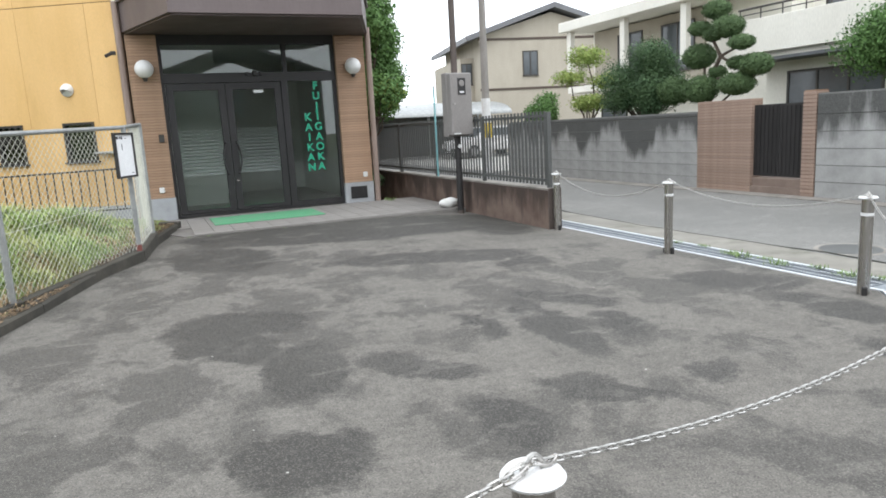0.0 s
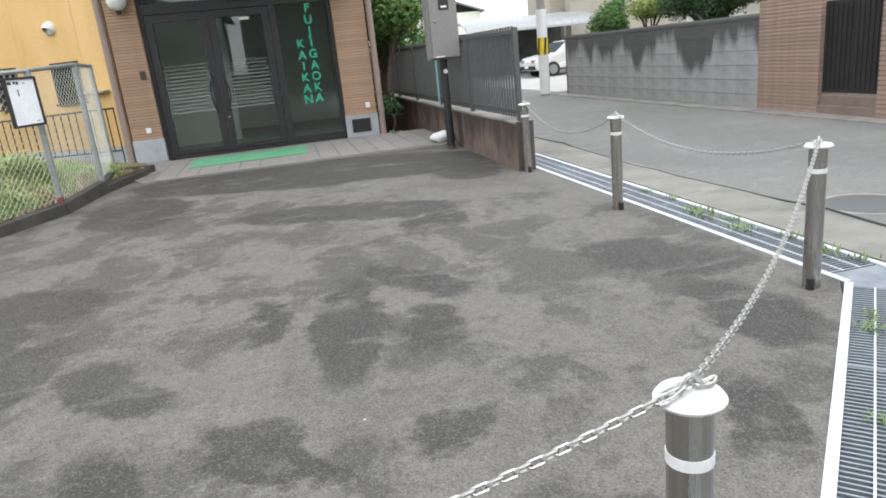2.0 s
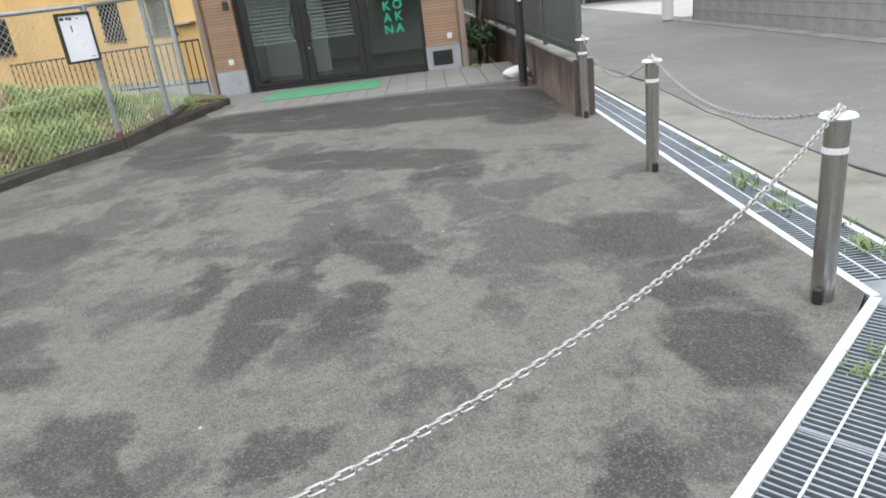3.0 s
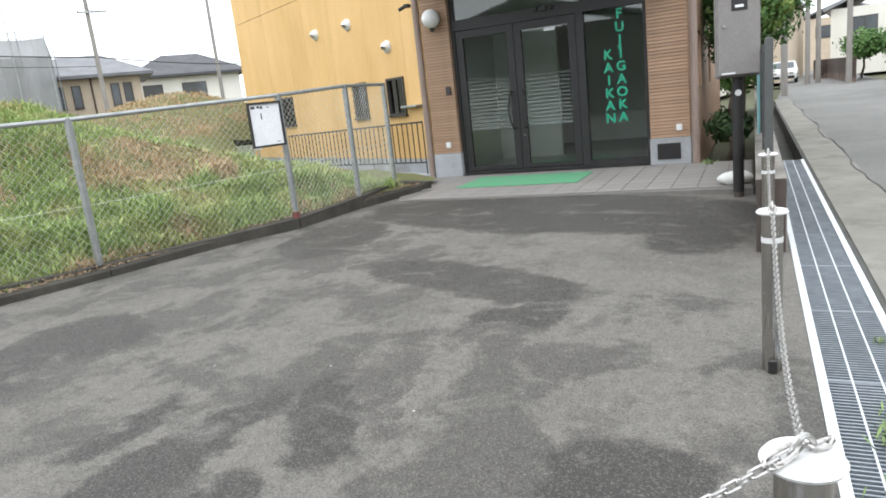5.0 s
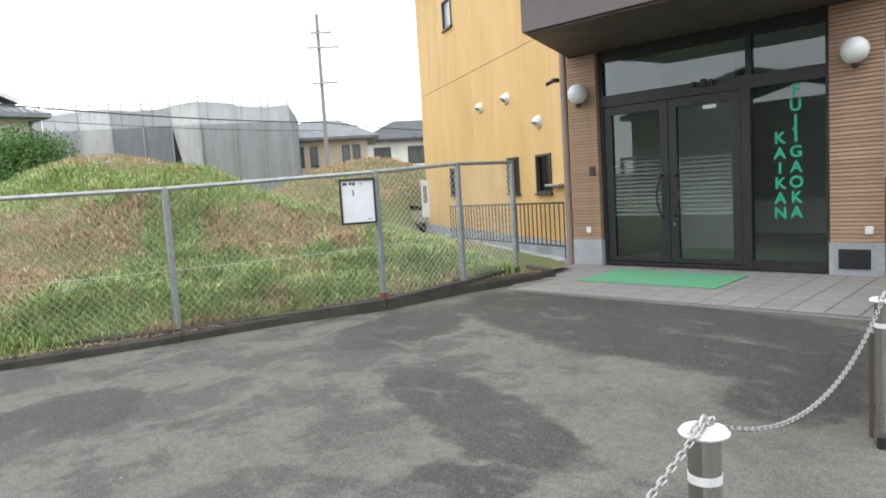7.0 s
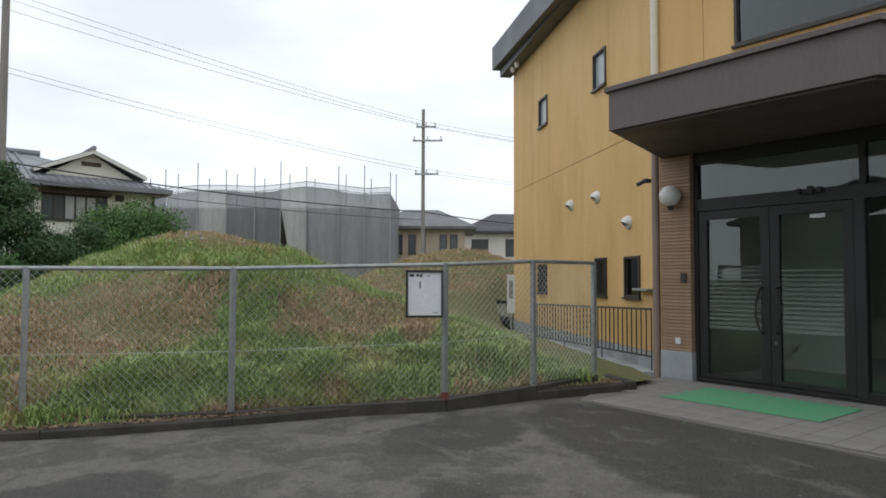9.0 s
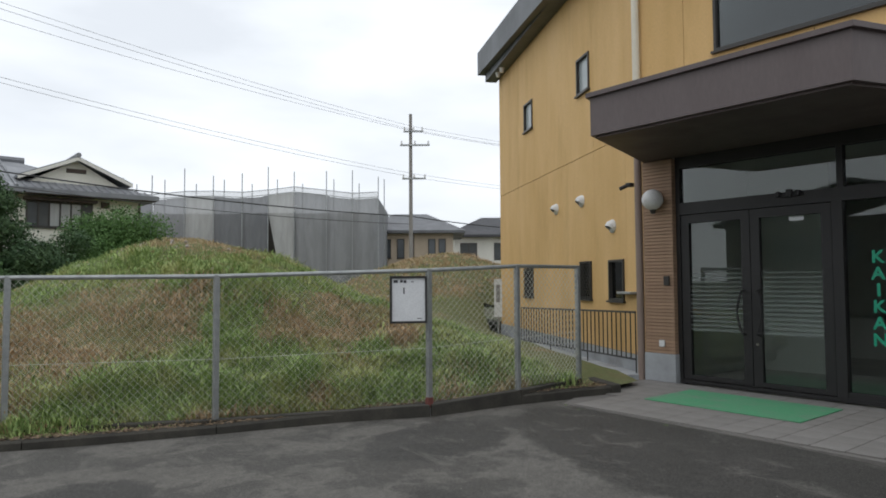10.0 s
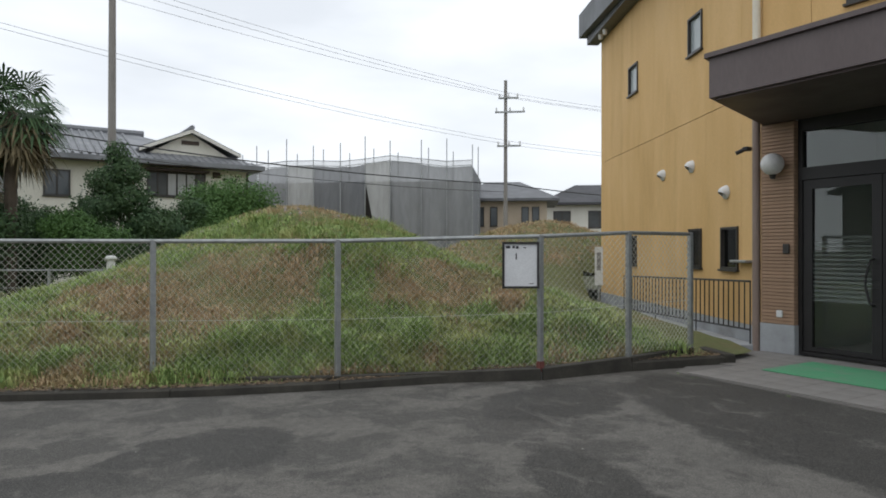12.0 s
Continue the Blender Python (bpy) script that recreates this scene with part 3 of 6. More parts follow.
def window(parent, x0, x1, z0, z1, y, to_world=None, mullion=False, back=None, pane_mat=None, grille=False):
    """A sash with four frame bars, a pane and a dim blind behind it."""
    w = 0.038
    tw = to_world or (lambda b: b)
    win = part("window", tw(box(bmesh.new(), x0 - 0.03, y - 0.06, z0 - 0.03, x1 + 0.03, y + 0.02, z0)), M_bronze, parent)
    bars = [(x0, z0, x1, z0 + w), (x0, z1 - w, x1, z1), (x0, z0 + w, x0 + w, z1 - w), (x1 - w, z0 + w, x1, z1 - w)]
    if mullion:
        bars.append(((x0 + x1) / 2 - 0.025, z0 + w, (x0 + x1) / 2 + 0.025, z1 - w))
    for a in bars:
        part("frame", tw(box(bmesh.new(), a[0], y - 0.03, a[1], a[2], y + 0.09, a[3])), M_bronze, win)
    pane = part("pane", tw(box(bmesh.new(), x0 + w, y + 0.03, z0 + w, x1 - w, y + 0.036, z1 - w)), pane_mat or M_glass_dark, win)
    pane.visible_shadow = False
    if grille:
        g = bmesh.new()
        wide, high = x1 - x0, z1 - z0
        step = 0.115
        for k in range(-int(high / step), int(wide / step) + 1):
            for up in (1, -1):
                a0, a1 = max(0.0, k * step), min(wide, k * step + high)
                if a1 - a0 > 0.03:
                    h0, h1 = a0 - k * step, a1 - k * step
                    if up < 0:
                        h0, h1 = high - h0, high - h1
                    rod(g, (x0 + a0, y - 0.05 - 0.006 * up, z0 + h0), (x0 + a1, y - 0.05 - 0.006 * up, z0 + h1), 0.007, seg=5)
        part("grille", tw(g), M_bronze, win, "diamond lattice window grille")
    part("blind", tw(box(bmesh.new(), x0, y + 0.10, z0, x1, y + 0.13, z1)), back or M_curtain, win)
    return win


LOW = [(-1.31, -0.72, 1.24, 1.93), (-2.60, -2.08, 1.24, 1.94), (-6.23, -5.58, 1.21, 1.89)]
UP = [(-2.66, -2.05, 5.14, 5.84), (-6.16, -5.51, 5.20, 5.88)]
wall_core = bmesh.new()
cut_wall(wall_core, -WL, 0.0, -0.2, 7.6, 0.02, 0.25, LOW + UP)
part("wing_wall", on_wing(wall_core), M_joint, hall)
# cladding panels, lower and upper row, with joints
edges = [-WL, -7.60, -6.70, -5.38, -4.50, -3.60, -1.92, -0.62, 0.0]
for za, zb in ((0.42, 3.93), (3.942, 7.60)):
    for xa, xb in zip(edges, edges[1:]):
        bm = bmesh.new()
        hs = [(max(xa + 0.003, h[0]), min(xb - 0.003, h[1]), h[2], h[3]) for h in LOW + UP if h[0] < xb and h[1] > xa and h[2] > za and h[3] < zb]
        cut_wall(bm, xa + 0.003, xb - 0.003, za, zb, 0.0, 0.018, hs)
        part("wall_panel", on_wing(bm), M_ochre, hall)
bm = bmesh.new()
box(bm, -WL, -0.012, -0.2, 0.0, 0.018, 0.415)
part("wall_base", on_wing(bm), M_base, hall, "grey painted concrete base course")
window(hall, *LOW[0], 0.0, on_wing)
for h in LOW[1:]:
    window(hall, *h, 0.0, on_wing, grille=True)
for h in UP:
    window(hall, *h, 0.0, on_wing, pane_mat=M_frost)
# end wall of the wing
bm = bmesh.new()
box(bm, -WL, 0.25, -0.2, -WL + 0.2, 7.0, 7.6)
part("end_wall", on_wing(bm), M_ochre, hall)
# roof with a thick fascia
bm = bmesh.new()
solid(bm, [(-WL - 0.5, -0.5, 7.50), (1.4, -0.5, 7.05), (1.4, 8.0, 7.05), (-WL - 0.5, 8.0, 7.50), (-WL - 0.5, -0.5, 8.15), (1.4, -0.5, 7.70), (1.4, 8.0, 7.7), (-WL - 0.5, 8.0, 8.15)],
      [(0, 1, 5, 4), (1, 2, 6, 5), (2, 3, 7, 6), (3, 0, 4, 7), (4, 5, 6, 7), (3, 2, 1, 0)])
part("roof", on_wing(bm), M_fascia, hall, "dark grey metal roof edge")
bm = bmesh.new()
box(bm, -WL - 0.3, -0.32, 7.25, 1.3, 0.0, 7.52)
part("eave_board", on_wing(bm), M_fascia, hall)
for s in (-7.9, -7.5):
    part("eave_lamp", on_wing(rod(bmesh.new(), (s, -0.20, 7.12), (s, -0.20, 7.25), 0.05, 0.07, seg=10)), M_globe, hall)
ant = part("antenna_mast", on_wing(rod(bmesh.new(), (-8.0, 0.6, 8.0), (-8.0, 0.6, 10.2), 0.022, seg=8)), M_galv, hall)
for z, w in ((8.75, 0.5), (9.05, 0.35), (9.9, 0.6)):
    part("antenna_bar", on_wing(rod(bmesh.new(), (-8.0 - w, 0.6 - w * 0.4, z), (-8.0 + w, 0.6 + w * 0.4, z + 0.1), 0.012, seg=6)), M_galv, ant)

# front block over the entrance
BIG = (1.10, 3.9, 4.78, 6.5)
bm = bmesh.new()
cut_wall(bm, -0.10, 4.25, 3.45, 7.4, 0.02, 0.25, [BIG])
part("front_wall", bm, M_joint, hall)
for xa, xb in ((-0.10, 0.62), (0.628, 1.52), (1.528, 2.42), (2.428, 3.32), (3.328, 4.25)):
    if BIG[0] < xa and BIG[1] > xb:
        part("wall_panel", box(bmesh.new(), xa, 0.0, 3.95, xb, 0.018, BIG[2]), M_ochre, hall)
        part("wall_panel", box(bmesh.new(), xa, 0.0, BIG[3], xb, 0.018, 7.4), M_ochre, hall)
        continue
    hs = [(max(xa, BIG[0]), min(xb, BIG[1]), BIG[2], BIG[3])] if BIG[0] < xb and BIG[1] > xa else []
    part("wall_panel", cut_wall(bmesh.new(), xa, xb, 3.95, 7.4, 0.0, 0.018, hs), M_ochre, hall)
window(hall, *BIG, 0.0)
bm = bmesh.new()
cut_wall(bm, 0.3, 9.0, -0.2, 7.4, 4.05, 4.25, [(1.2, 1.9, 1.2, 2.1), (4.0, 4.7, 1.2, 2.1)])
bmesh.ops.transform(bm, matrix=Matrix(((0, 1, 0, 0), (1, 0, 0, 0), (0, 0, 1, 0), (0, 0, 0, 1))), verts=bm.verts)
bmesh.ops.recalc_face_normals(bm, faces=bm.faces)
part("side_wall", bm, M_tile, hall)
bm = bmesh.new()
box(bm, -0.3, -0.35, 7.4, 4.7, 9.0, 7.7)
part("front_roof", bm, M_fascia, hall)
bm = bmesh.new()
box(bm, -8.0, 8.8, -0.2, 4.25, 9.0, 7.4)
part("rear_wall", bm, M_ochre, hall)

# pilasters of ribbed brown tile, either side of the entrance
TILE_P = 0.050
for x0, x1 in ((-0.08, 0.42), (3.62, 4.20)):
    bm = bmesh.new()
    box(bm, x0 + 0.004, -0.056, 0.5, x1 - 0.004, 0.25, 3.365)
    pil = part("pilaster", bm, M_tilejoint, hall)
    bm = bmesh.new()
    box(bm, x0 - 0.01, -0.085, -0.1, x1 + 0.01, 0.24, 0.5, None, 0.006)
    part("pilaster_base", bm, M_base, hall)
    bm = bmesh.new()
    box(bm, x0, -0.075, 0, x1, 0.10, TILE_P - 0.008, None, 0.004)
    me = mesh_of("tile", bm, M_tile)
    for i in range(int(2.86 / TILE_P)):
        share("tile", me, Matrix.Translation((0, 0, 0.506 + TILE_P * i)), pil)

# canopy: splayed sides, deep dark fascia, dark soffit
bm = bmesh.new()
prism(bm, [(-0.12, -0.01), (0.57, -2.1), (3.58, -2.1), (4.32, -0.01)], 3.40, 3.88)
can = part("canopy", bm, M_canopy, hall, "dark brown metal entrance canopy")
bm = bmesh.new()
prism(bm, [(-0.17, -0.008), (0.535, -2.15), (3.615, -2.15), (4.37, -0.008)], 3.884, 3.94)
part("canopy_cap", bm, M_canopy, can)
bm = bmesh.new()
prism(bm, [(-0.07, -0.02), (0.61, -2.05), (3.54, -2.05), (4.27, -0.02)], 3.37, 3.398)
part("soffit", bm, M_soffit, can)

# entrance: transom lights, two door leaves and one fixed light
EX0, EX1, EZ0, EZ1 = 0.42, 3.62, 0.10, 3.45
ent = part("entrance_frame", box(box(box(box(box(box(box(bmesh.new(), EX0, 0.02, EZ0, EX0 + 0.06, 0.14, EZ1), EX1 - 0.06, 0.02, EZ0, EX1, 0.14, EZ1), EX0 + 0.06, 0.02, 3.21, EX1 - 0.06, 0.14, EZ1), EX0 + 0.06, 0.015, 2.53, EX1 - 0.06, 0.15, 2.70), EX0 + 0.06, 0.02, EZ0, EX1 - 0.06, 0.14, EZ0 + 0.05), 2.54, 0.018, EZ0 + 0.05, 2.66, 0.145, 2.53), 2.61, 0.022, 2.70, 2.68, 0.138, 3.22), M_black, hall, "black aluminium entrance frame")


def pane_of(x0, x1, z0, z1, y=0.07):
    g = part("pane", box(bmesh.new(), x0, y, z0, x1, y + 0.008, z1), M_glass, ent)
    g.visible_shadow = False


pane_of(EX0 + 0.06, 2.61, 2.70, 3.21)
pane_of(2.68, EX1 - 0.06, 2.70, 3.21)
pane_of(2.66, EX1 - 0.06, EZ0 + 0.12, 2.53)
bm = bmesh.new()
box(bm, 2.66, 0.03, EZ0 + 0.05, EX1 - 0.06, 0.12, EZ0 + 0.12)
part("kick_panel", bm, M_black, ent)
for x0, x1, hx in ((0.49, 1.505, 1.41), (1.515, 2.53, 1.61)):
    bm = bmesh.new()
    for a in ((x0, 0.16, x0 + 0.12, 2.52), (x1 - 0.12, 0.16, x1, 2.52), (x0 + 0.12, 2.40, x1 - 0.12, 2.52), (x0 + 0.12, 0.16, x1 - 0.12, 0.22)):
        box(bm, a[0], 0.035, a[1], a[2], 0.105, a[3])
    leaf = part("door_leaf", bm, M_black, hall)
    g = part("pane", box(bmesh.new(), x0 + 0.12, 0.07, 0.22, x1 - 0.12, 0.078, 2.40), M_glass, leaf)
    g.visible_shadow = False
    bm = bmesh.new()
    bow = -1 if hx < 1.5 else 1
    pts = [(hx, 0.035, 0.84)] + [(hx + bow * 0.062 * math.sin(math.pi * k / 8), -0.045, 0.86 + 0.07 * k) for k in range(9)] + [(hx, 0.035, 1.44)]
    sweep(bm, pts, 0.016, 8)
    part("door_handle", bm, M_black, leaf, "curved dark pull handle")
    for i in range(14):
        zz = 1.66 - i * 0.062
        part("film_stripe", box(bmesh.new(), x0 + 0.125, 0.0665, zz, x1 - 0.125 - 0.012 * (i % 3), 0.0685, zz + 0.014 + 0.0022 * i), M_film, leaf)
    if hx > 1.5:
        part("lock", rod(bmesh.new(), (x0 + 0.06, 0.03, 0.72), (x0 + 0.06, 0.036, 0.72), 0.02, seg=12), M_steel, leaf)
# lobby behind the glass
lob = bmesh.new()
box(lob, 0.2, 0.26, 0.02, 4.04, 5.2, 0.10)
part("lobby_floor", lob, M_infloor, hall)
lob = bmesh.new()
box(lob, 0.2, 5.2, 0.10, 4.04, 5.3, 3.4)
box(lob, 0.2, 0.26, 0.10, 0.3, 5.2, 3.4)
box(lob, 3.94, 0.26, 0.10, 4.04, 5.2, 3.4)
box(lob, 0.3, 2.4, 0.10, 1.6, 2.5, 3.4)
part("lobby_wall", lob, M_inwall, hall)
part("lobby_ceiling", box(bmesh.new(), 0.2, 0.26, 3.4, 4.04, 5.3, 3.44), M_inwall, hall)

# ---- right-hand boundary wall with a slatted fence ----
bw = thing("boundary_wall", Matrix.Translation((5.09, 8.04, 0)), "low brown-stained concrete wall carrying a dark slatted metal fence", "wall")
bm = bmesh.new()
box(bm, 0, 0, -0.2, 0.20, 26.0, 0.548, None, 0.004)
part("wall_core", bm, M_brownwall, bw)
# coping paler than the wall: skylight on the top face put into its colour
part("coping", box(bmesh.new(), -0.006, 0.002, 0.549, 0.216, 26.0, 0.577, None, 0.005), M_concrete, bw, "weathered concrete coping, skylight on its top put into the pale colour")
bm = bmesh.new()
box(bm, -0.004, -0.015, -0.1, 0.204, -0.001, 0.579)
part("wall_end", bm, M_rust, bw)
part("street_face", box(bmesh.new(), 0.201, 0.0, -0.1, 0.212, 26.0, 0.546), M_palewall, bw, "pale streaked render on the street side")
for i in range(13):
    y = 0.10 + 2.0 * i
    bm = bmesh.new()
    box(bm, 0.06, y - 0.03, 0.576, 0.12, y + 0.03, 1.63, None, 0.004)
    part("fence_post", bm, M_rail, bw)
for z in (0.66, 1.56):
    part("fence_rail", box(bmesh.new(), 0.077, 0.1, z, 0.103, 24.1, z + 0.04), M_rail, bw)
me = mesh_of("slat", box(bmesh.new(), 0.082, -0.021, 0.61, 0.099, 0.021, 1.645), M_rail)
for i in range(230):
    y = 0.19 + i * 0.104
    if abs((y - 0.10) % 2.0) > 0.07:
        share("slat", me, Matrix.Translation((0, y, 0)), bw)

# ---- chain-link fence on the bank ----
POSTS = [(-5.15, -0.5), (-4.2, 1.45), (-3.2, 3.4), (-2.22, 5.32), (-1.27, 7.13), (-0.20, 9.20), (-0.02, 10.45), (-0.14, 11.75)]


def post_z(y):
    return 0.10 + (0.10 if y > 8 else 0.0) * min(1, (y - 8) / 2.5) + lot_z(0, y) * 0.4


fence = thing("chain_link_fence", Matrix.Translation((0, 0, 0)), "galvanised chain-link fence with square steel posts along the bank", "fence")
for i, (x, y) in enumerate(POSTS):
    z = post_z(y)
    bm = bmesh.new()
    box(bm, x - 0.03, y - 0.03, z - 0.15, x + 0.03, y + 0.03, z + 1.56, None, 0.006)
    part("post", bm, M_galv, fence)
for (xa, ya), (xb, yb) in zip(POSTS, POSTS[1:]):
    a, b = Vector((xa, ya, post_z(ya))), Vector((xb, yb, post_z(yb)))
    part("top_rail", rod(bmesh.new(), a + Vector((0, 0, 1.54)), b + Vector((0, 0, 1.54)), 0.024, seg=8), M_galv, fence)
    f_ = bmesh.new()
    u_ = (b - a).normalized()
    box(f_, -0.06, 0.0, -0.25, 0.06, (b - a).length, 0.035, Matrix.Translation(a + Vector((0, 0, -0.02))) @ u_.to_track_quat("Y", "Z").to_matrix().to_4x4(), 0.008)
    part("footing", f_, M_kerb, fence, "dirty concrete fence footing")
    part("tension_wire", rod(bmesh.new(), a + Vector((0, 0, 0.65)), b + Vector((0, 0, 0.65)), 0.003, seg=5), M_wire, fence)
    L, H, p, r = (b - a).length, 1.48, 0.080, 0.0024
    u, off = (b - a) / L, Vector((0, 0, 0.04))
    side = Vector((u.y, -u.x, 0))
    vs, fs = [], []
    k = -int(H / p)
    while k * p < L:
        for s in (1, -1):
            s0, s1 = k * p, k * p + H
            h0, h1 = (0, H) if s > 0 else (H, 0)
            ta, tb = max(0, -s0 / H), min(1, (L - s0) / H)
            if tb - ta > 0.02:
                q0 = a + off + u * (s0 + H * ta) + Vector((0, 0, h0 + (h1 - h0) * ta)) + side * (0.0015 * s)
                q1 = a + off + u * (s0 + H * tb) + Vector((0, 0, h0 + (h1 - h0) * tb)) + side * (0.0015 * s)
                d = (q1 - q0).normalized()
                n1 = d.cross(side)
                i0 = len(vs)
                for q in (q0, q1):
                    vs += [q + n1 * r, q - n1 * r * 0.5 + side * r * 0.87, q - n1 * r * 0.5 - side * r * 0.87]
                fs += [(i0, i0 + 1, i0 + 4, i0 + 3), (i0 + 1, i0 + 2, i0 + 5, i0 + 4), (i0 + 2, i0, i0 + 3, i0 + 5)]
        k += 1
    m_ob = raw("mesh_panel", vs, fs, M_wire, fence)
    m_ob["kind"] = "stuff"

part("paint_mark", box(bmesh.new(), -0.232, 9.168, 0.14, -0.168, 9.232, 0.26), M_redpaint, fence, "red paint mark on the post foot")

# ---- bollards and chains ----
BOLL = [(-1.75, 0.75), (0.66, 1.13), (3.155, 1.58), (5.15, 3.50), (5.15, 5.72), (5.17, 7.95)]


def bollard():
    ob = thing("bollard", Matrix(), "brushed stainless steel bollard with a white disc cap", "bollard", "bollards round the forecourt")
    bm = bmesh.new()
    rod(bm, (0, 0, 0.0), (0, 0, 0.770), 0.046, seg=24)
    part("shaft", bm, M_steel, ob, smooth=False)
    bm = bmesh.new()
    rod(bm, (0, 0, 0.635), (0, 0, 0.66), 0.0475, seg=24)
    part("band", bm, M_white, ob, "white reflective band")
    bm = bmesh.new()
    rod(bm, (0, 0, 0.770), (0, 0, 0.777), 0.066, 0.070, seg=32)
    rod(bm, (0, 0, 0.777), (0, 0, 0.787), 0.070, 0.062, seg=32)
    part("cap", bm, M_white, ob, "white disc cap")
    bm = bmesh.new()
    pts = [(0.026 * math.cos(a), 0, 0.786 + 0.036 * math.sin(a)) for a in [math.pi * i / 8 for i in range(9)]]
    sweep(bm, pts, 0.006, 6)
    part("chain_eye", bm, M_chain, ob)
    bm = bmesh.new()
    oval = [(-0.052 + 0.036 * math.cos(a) * (1.0 + 0.25 * math.cos(a)), 0.015 * math.sin(a), 0.797 + 0.012 * math.cos(a)) for a in [2 * math.pi * i / 14 for i in range(15)]]
    sweep(bm, oval, 0.0048, 6)
    part("snap_hook", bm, M_steel, ob, "steel snap hook")
    bm = bmesh.new()
    oval = [(0.040 + 0.026 * math.cos(a), 0.010 * math.sin(a), 0.796 + 0.004 * math.cos(2 * a)) for a in [2 * math.pi * i / 12 for i in range(13)]]
    sweep(bm, oval, 0.0042, 6)
    part("shackle", bm, M_steel, ob, "small steel shackle")
    bm = bmesh.new()
    box(bm, -0.073, -0.02, 0.0, -0.044, 0.02, 0.07, None, 0.006)
    part("base_lug", bm, M_black, ob, "black locking lug")
    bm = bmesh.new()
    box(bm, 0.044, -0.02, 0.0, 0.07, 0.02, 0.055, None, 0.006)
    part("base_lug", bm, M_black, ob, "black locking lug")
    return ob


b0 = bollard()
b0.matrix_basis = pose(*BOLL[0], 0, 0, 0, 10)
for i, (x, y) in enumerate(BOLL[1:]):
    copy_thing(b0, pose(x, y, lot_z(x, y) - (0.03 if i == 1 else 0), 0, 0, (10, 10, 44, 90, 90)[i]))

link = bmesh.new()
ring = []
for i in range(12):
    a = 2 * math.pi * i / 12
    ring.append(Vector((0.0075 * math.cos(a) , 0, (0.011 if math.sin(a) > 0 else -0.011) + 0.0075 * math.sin(a))))
for i in range(12):
    rod(link, ring[i], ring[(i + 1) % 12], 0.0027, seg=5, caps=False)
LINK = mesh_of("link", link, M_chain)


def cap_top(k):
    """Height at which the chains are hooked to a bollard; the third one stands a little deeper."""
    return 0.804 + lot_z(*BOLL[k]) - (0.03 if k == 2 else 0.0)


for k, sag in enumerate((0.10, 0.11, 0.142, 0.175, 0.245)):
    (xa, ya), (xb, yb) = BOLL[k], BOLL[k + 1]
    a, b = Vector((xa, ya, cap_top(k))), Vector((xb, yb, cap_top(k + 1)))
    ch = thing("chain", Matrix.Translation(a), "galvanised link chain hanging between two bollards", "chain", "chains between bollards")
    n = int((b - a).length * 1.03 / 0.0285)
    pt = lambda s: (b - a) * s - Vector((0, 0, sag * 4 * s * (1 - s)))
    for i in range(n):
        s = (i + 0.5) / n
        d = (pt(s + 0.004) - pt(s - 0.004)).normalized()
        m = Matrix.Translation(pt(s)) @ d.to_track_quat("Z", "Y").to_matrix().to_4x4() @ pose(0, 0, 0, 0, 0, 90 * (i % 2) + 20)
        share("link", LINK, m, ch)

# ---- steel drain grates at the edge of the lot ----
GW = 0.38


def grate(length):
    ob = thing("drain_grate", Matrix(), "galvanised steel drain grating set flush in the ground", "drain grate", "drain gratings")
    vs, fs = [], []
    n = int(length / 0.030)
    for i in range(n):
        y = (i + 0.5) * length / n
        i0 = len(vs)
        for z in (-0.028, 0.0):
            vs += [(0.03, y - 0.0045, z), (GW - 0.03, y - 0.0045, z), (GW - 0.03, y + 0.0045, z), (0.03, y + 0.0045, z)]
        fs += [(i0 + 4, i0 + 5, i0 + 6, i0 + 7), (i0, i0 + 1, i0 + 5, i0 + 4), (i0 + 2, i0 + 3, i0 + 7, i0 + 6)]
    bars = raw("grating", vs, fs, M_grate, ob)
    bars["kind"] = "stuff"
    for x in (0.13, 0.246):
        part("cross_rod", box(bmesh.new(), x - 0.004, 0, -0.01, x + 0.004, length, 0.003), M_edge, ob)
    for y in (0.0, length - 0.008):
        part("end_bar", box(bmesh.new(), 0.028, y, -0.028, GW - 0.028, y + 0.008, 0.002), M_grate, ob)
    return ob


GX = 5.345
g0 = grate(1.0)
g0.matrix_basis = pose(GX, 3.62, -0.002)
for i in range(1, 10):
    copy_thing(g0, pose(GX, 3.62 + 1.003 * i, -0.002))
g1 = grate(1.0)
for i in range(3):
    copy_thing(g0, pose(5.31 - 0.709 * (i + 1), 3.42 - 0.709 * (i + 1), -0.002, 0, 0, -45))
g1.matrix_basis = pose(5.31 - 0.709 * 4, 3.42 - 0.709 * 4, -0.002, 0, 0, -45)
cx = bmesh.new()
prism(cx, [(5.312, 3.422), (5.577, 3.157), (GX + GW - 0.004, 3.30), (GX + GW - 0.004, 3.61), (GX + 0.004, 3.61), (GX + 0.004, 3.46)], -0.03, -0.003)
tagged(part("drain_grate", cx, M_grate), "galvanised steel corner plate joining two drain gratings", "drain grate", "drain gratings")
bm = bmesh.new()
box(bm, GX - 0.012, 3.46, -0.1, GX + 0.029, 13.65, 0.006)
box(bm, GX + GW - 0.029, 3.30, -0.1, GX + GW + 0.012, 13.65, 0.006)
tagged(part("trim_edge", bm, M_edge), "pale galvanised angle steel edging of the drain", "drain edging", kind="structure")
bm = bmesh.new()
for o, run in ((-0.012, 4.055), (GW - 0.029, 4.19)):
    box(bm, o, 0, -0.1, o + 0.041, run, 0.0055, pose(5.31 - 0.709 * 4, 3.42 - 0.709 * 4, 0, 0, 0, -45))
tagged(part("trim_edge", bm, M_edge), "pale galvanised angle steel edging of the drain", "drain edging", kind="structure")
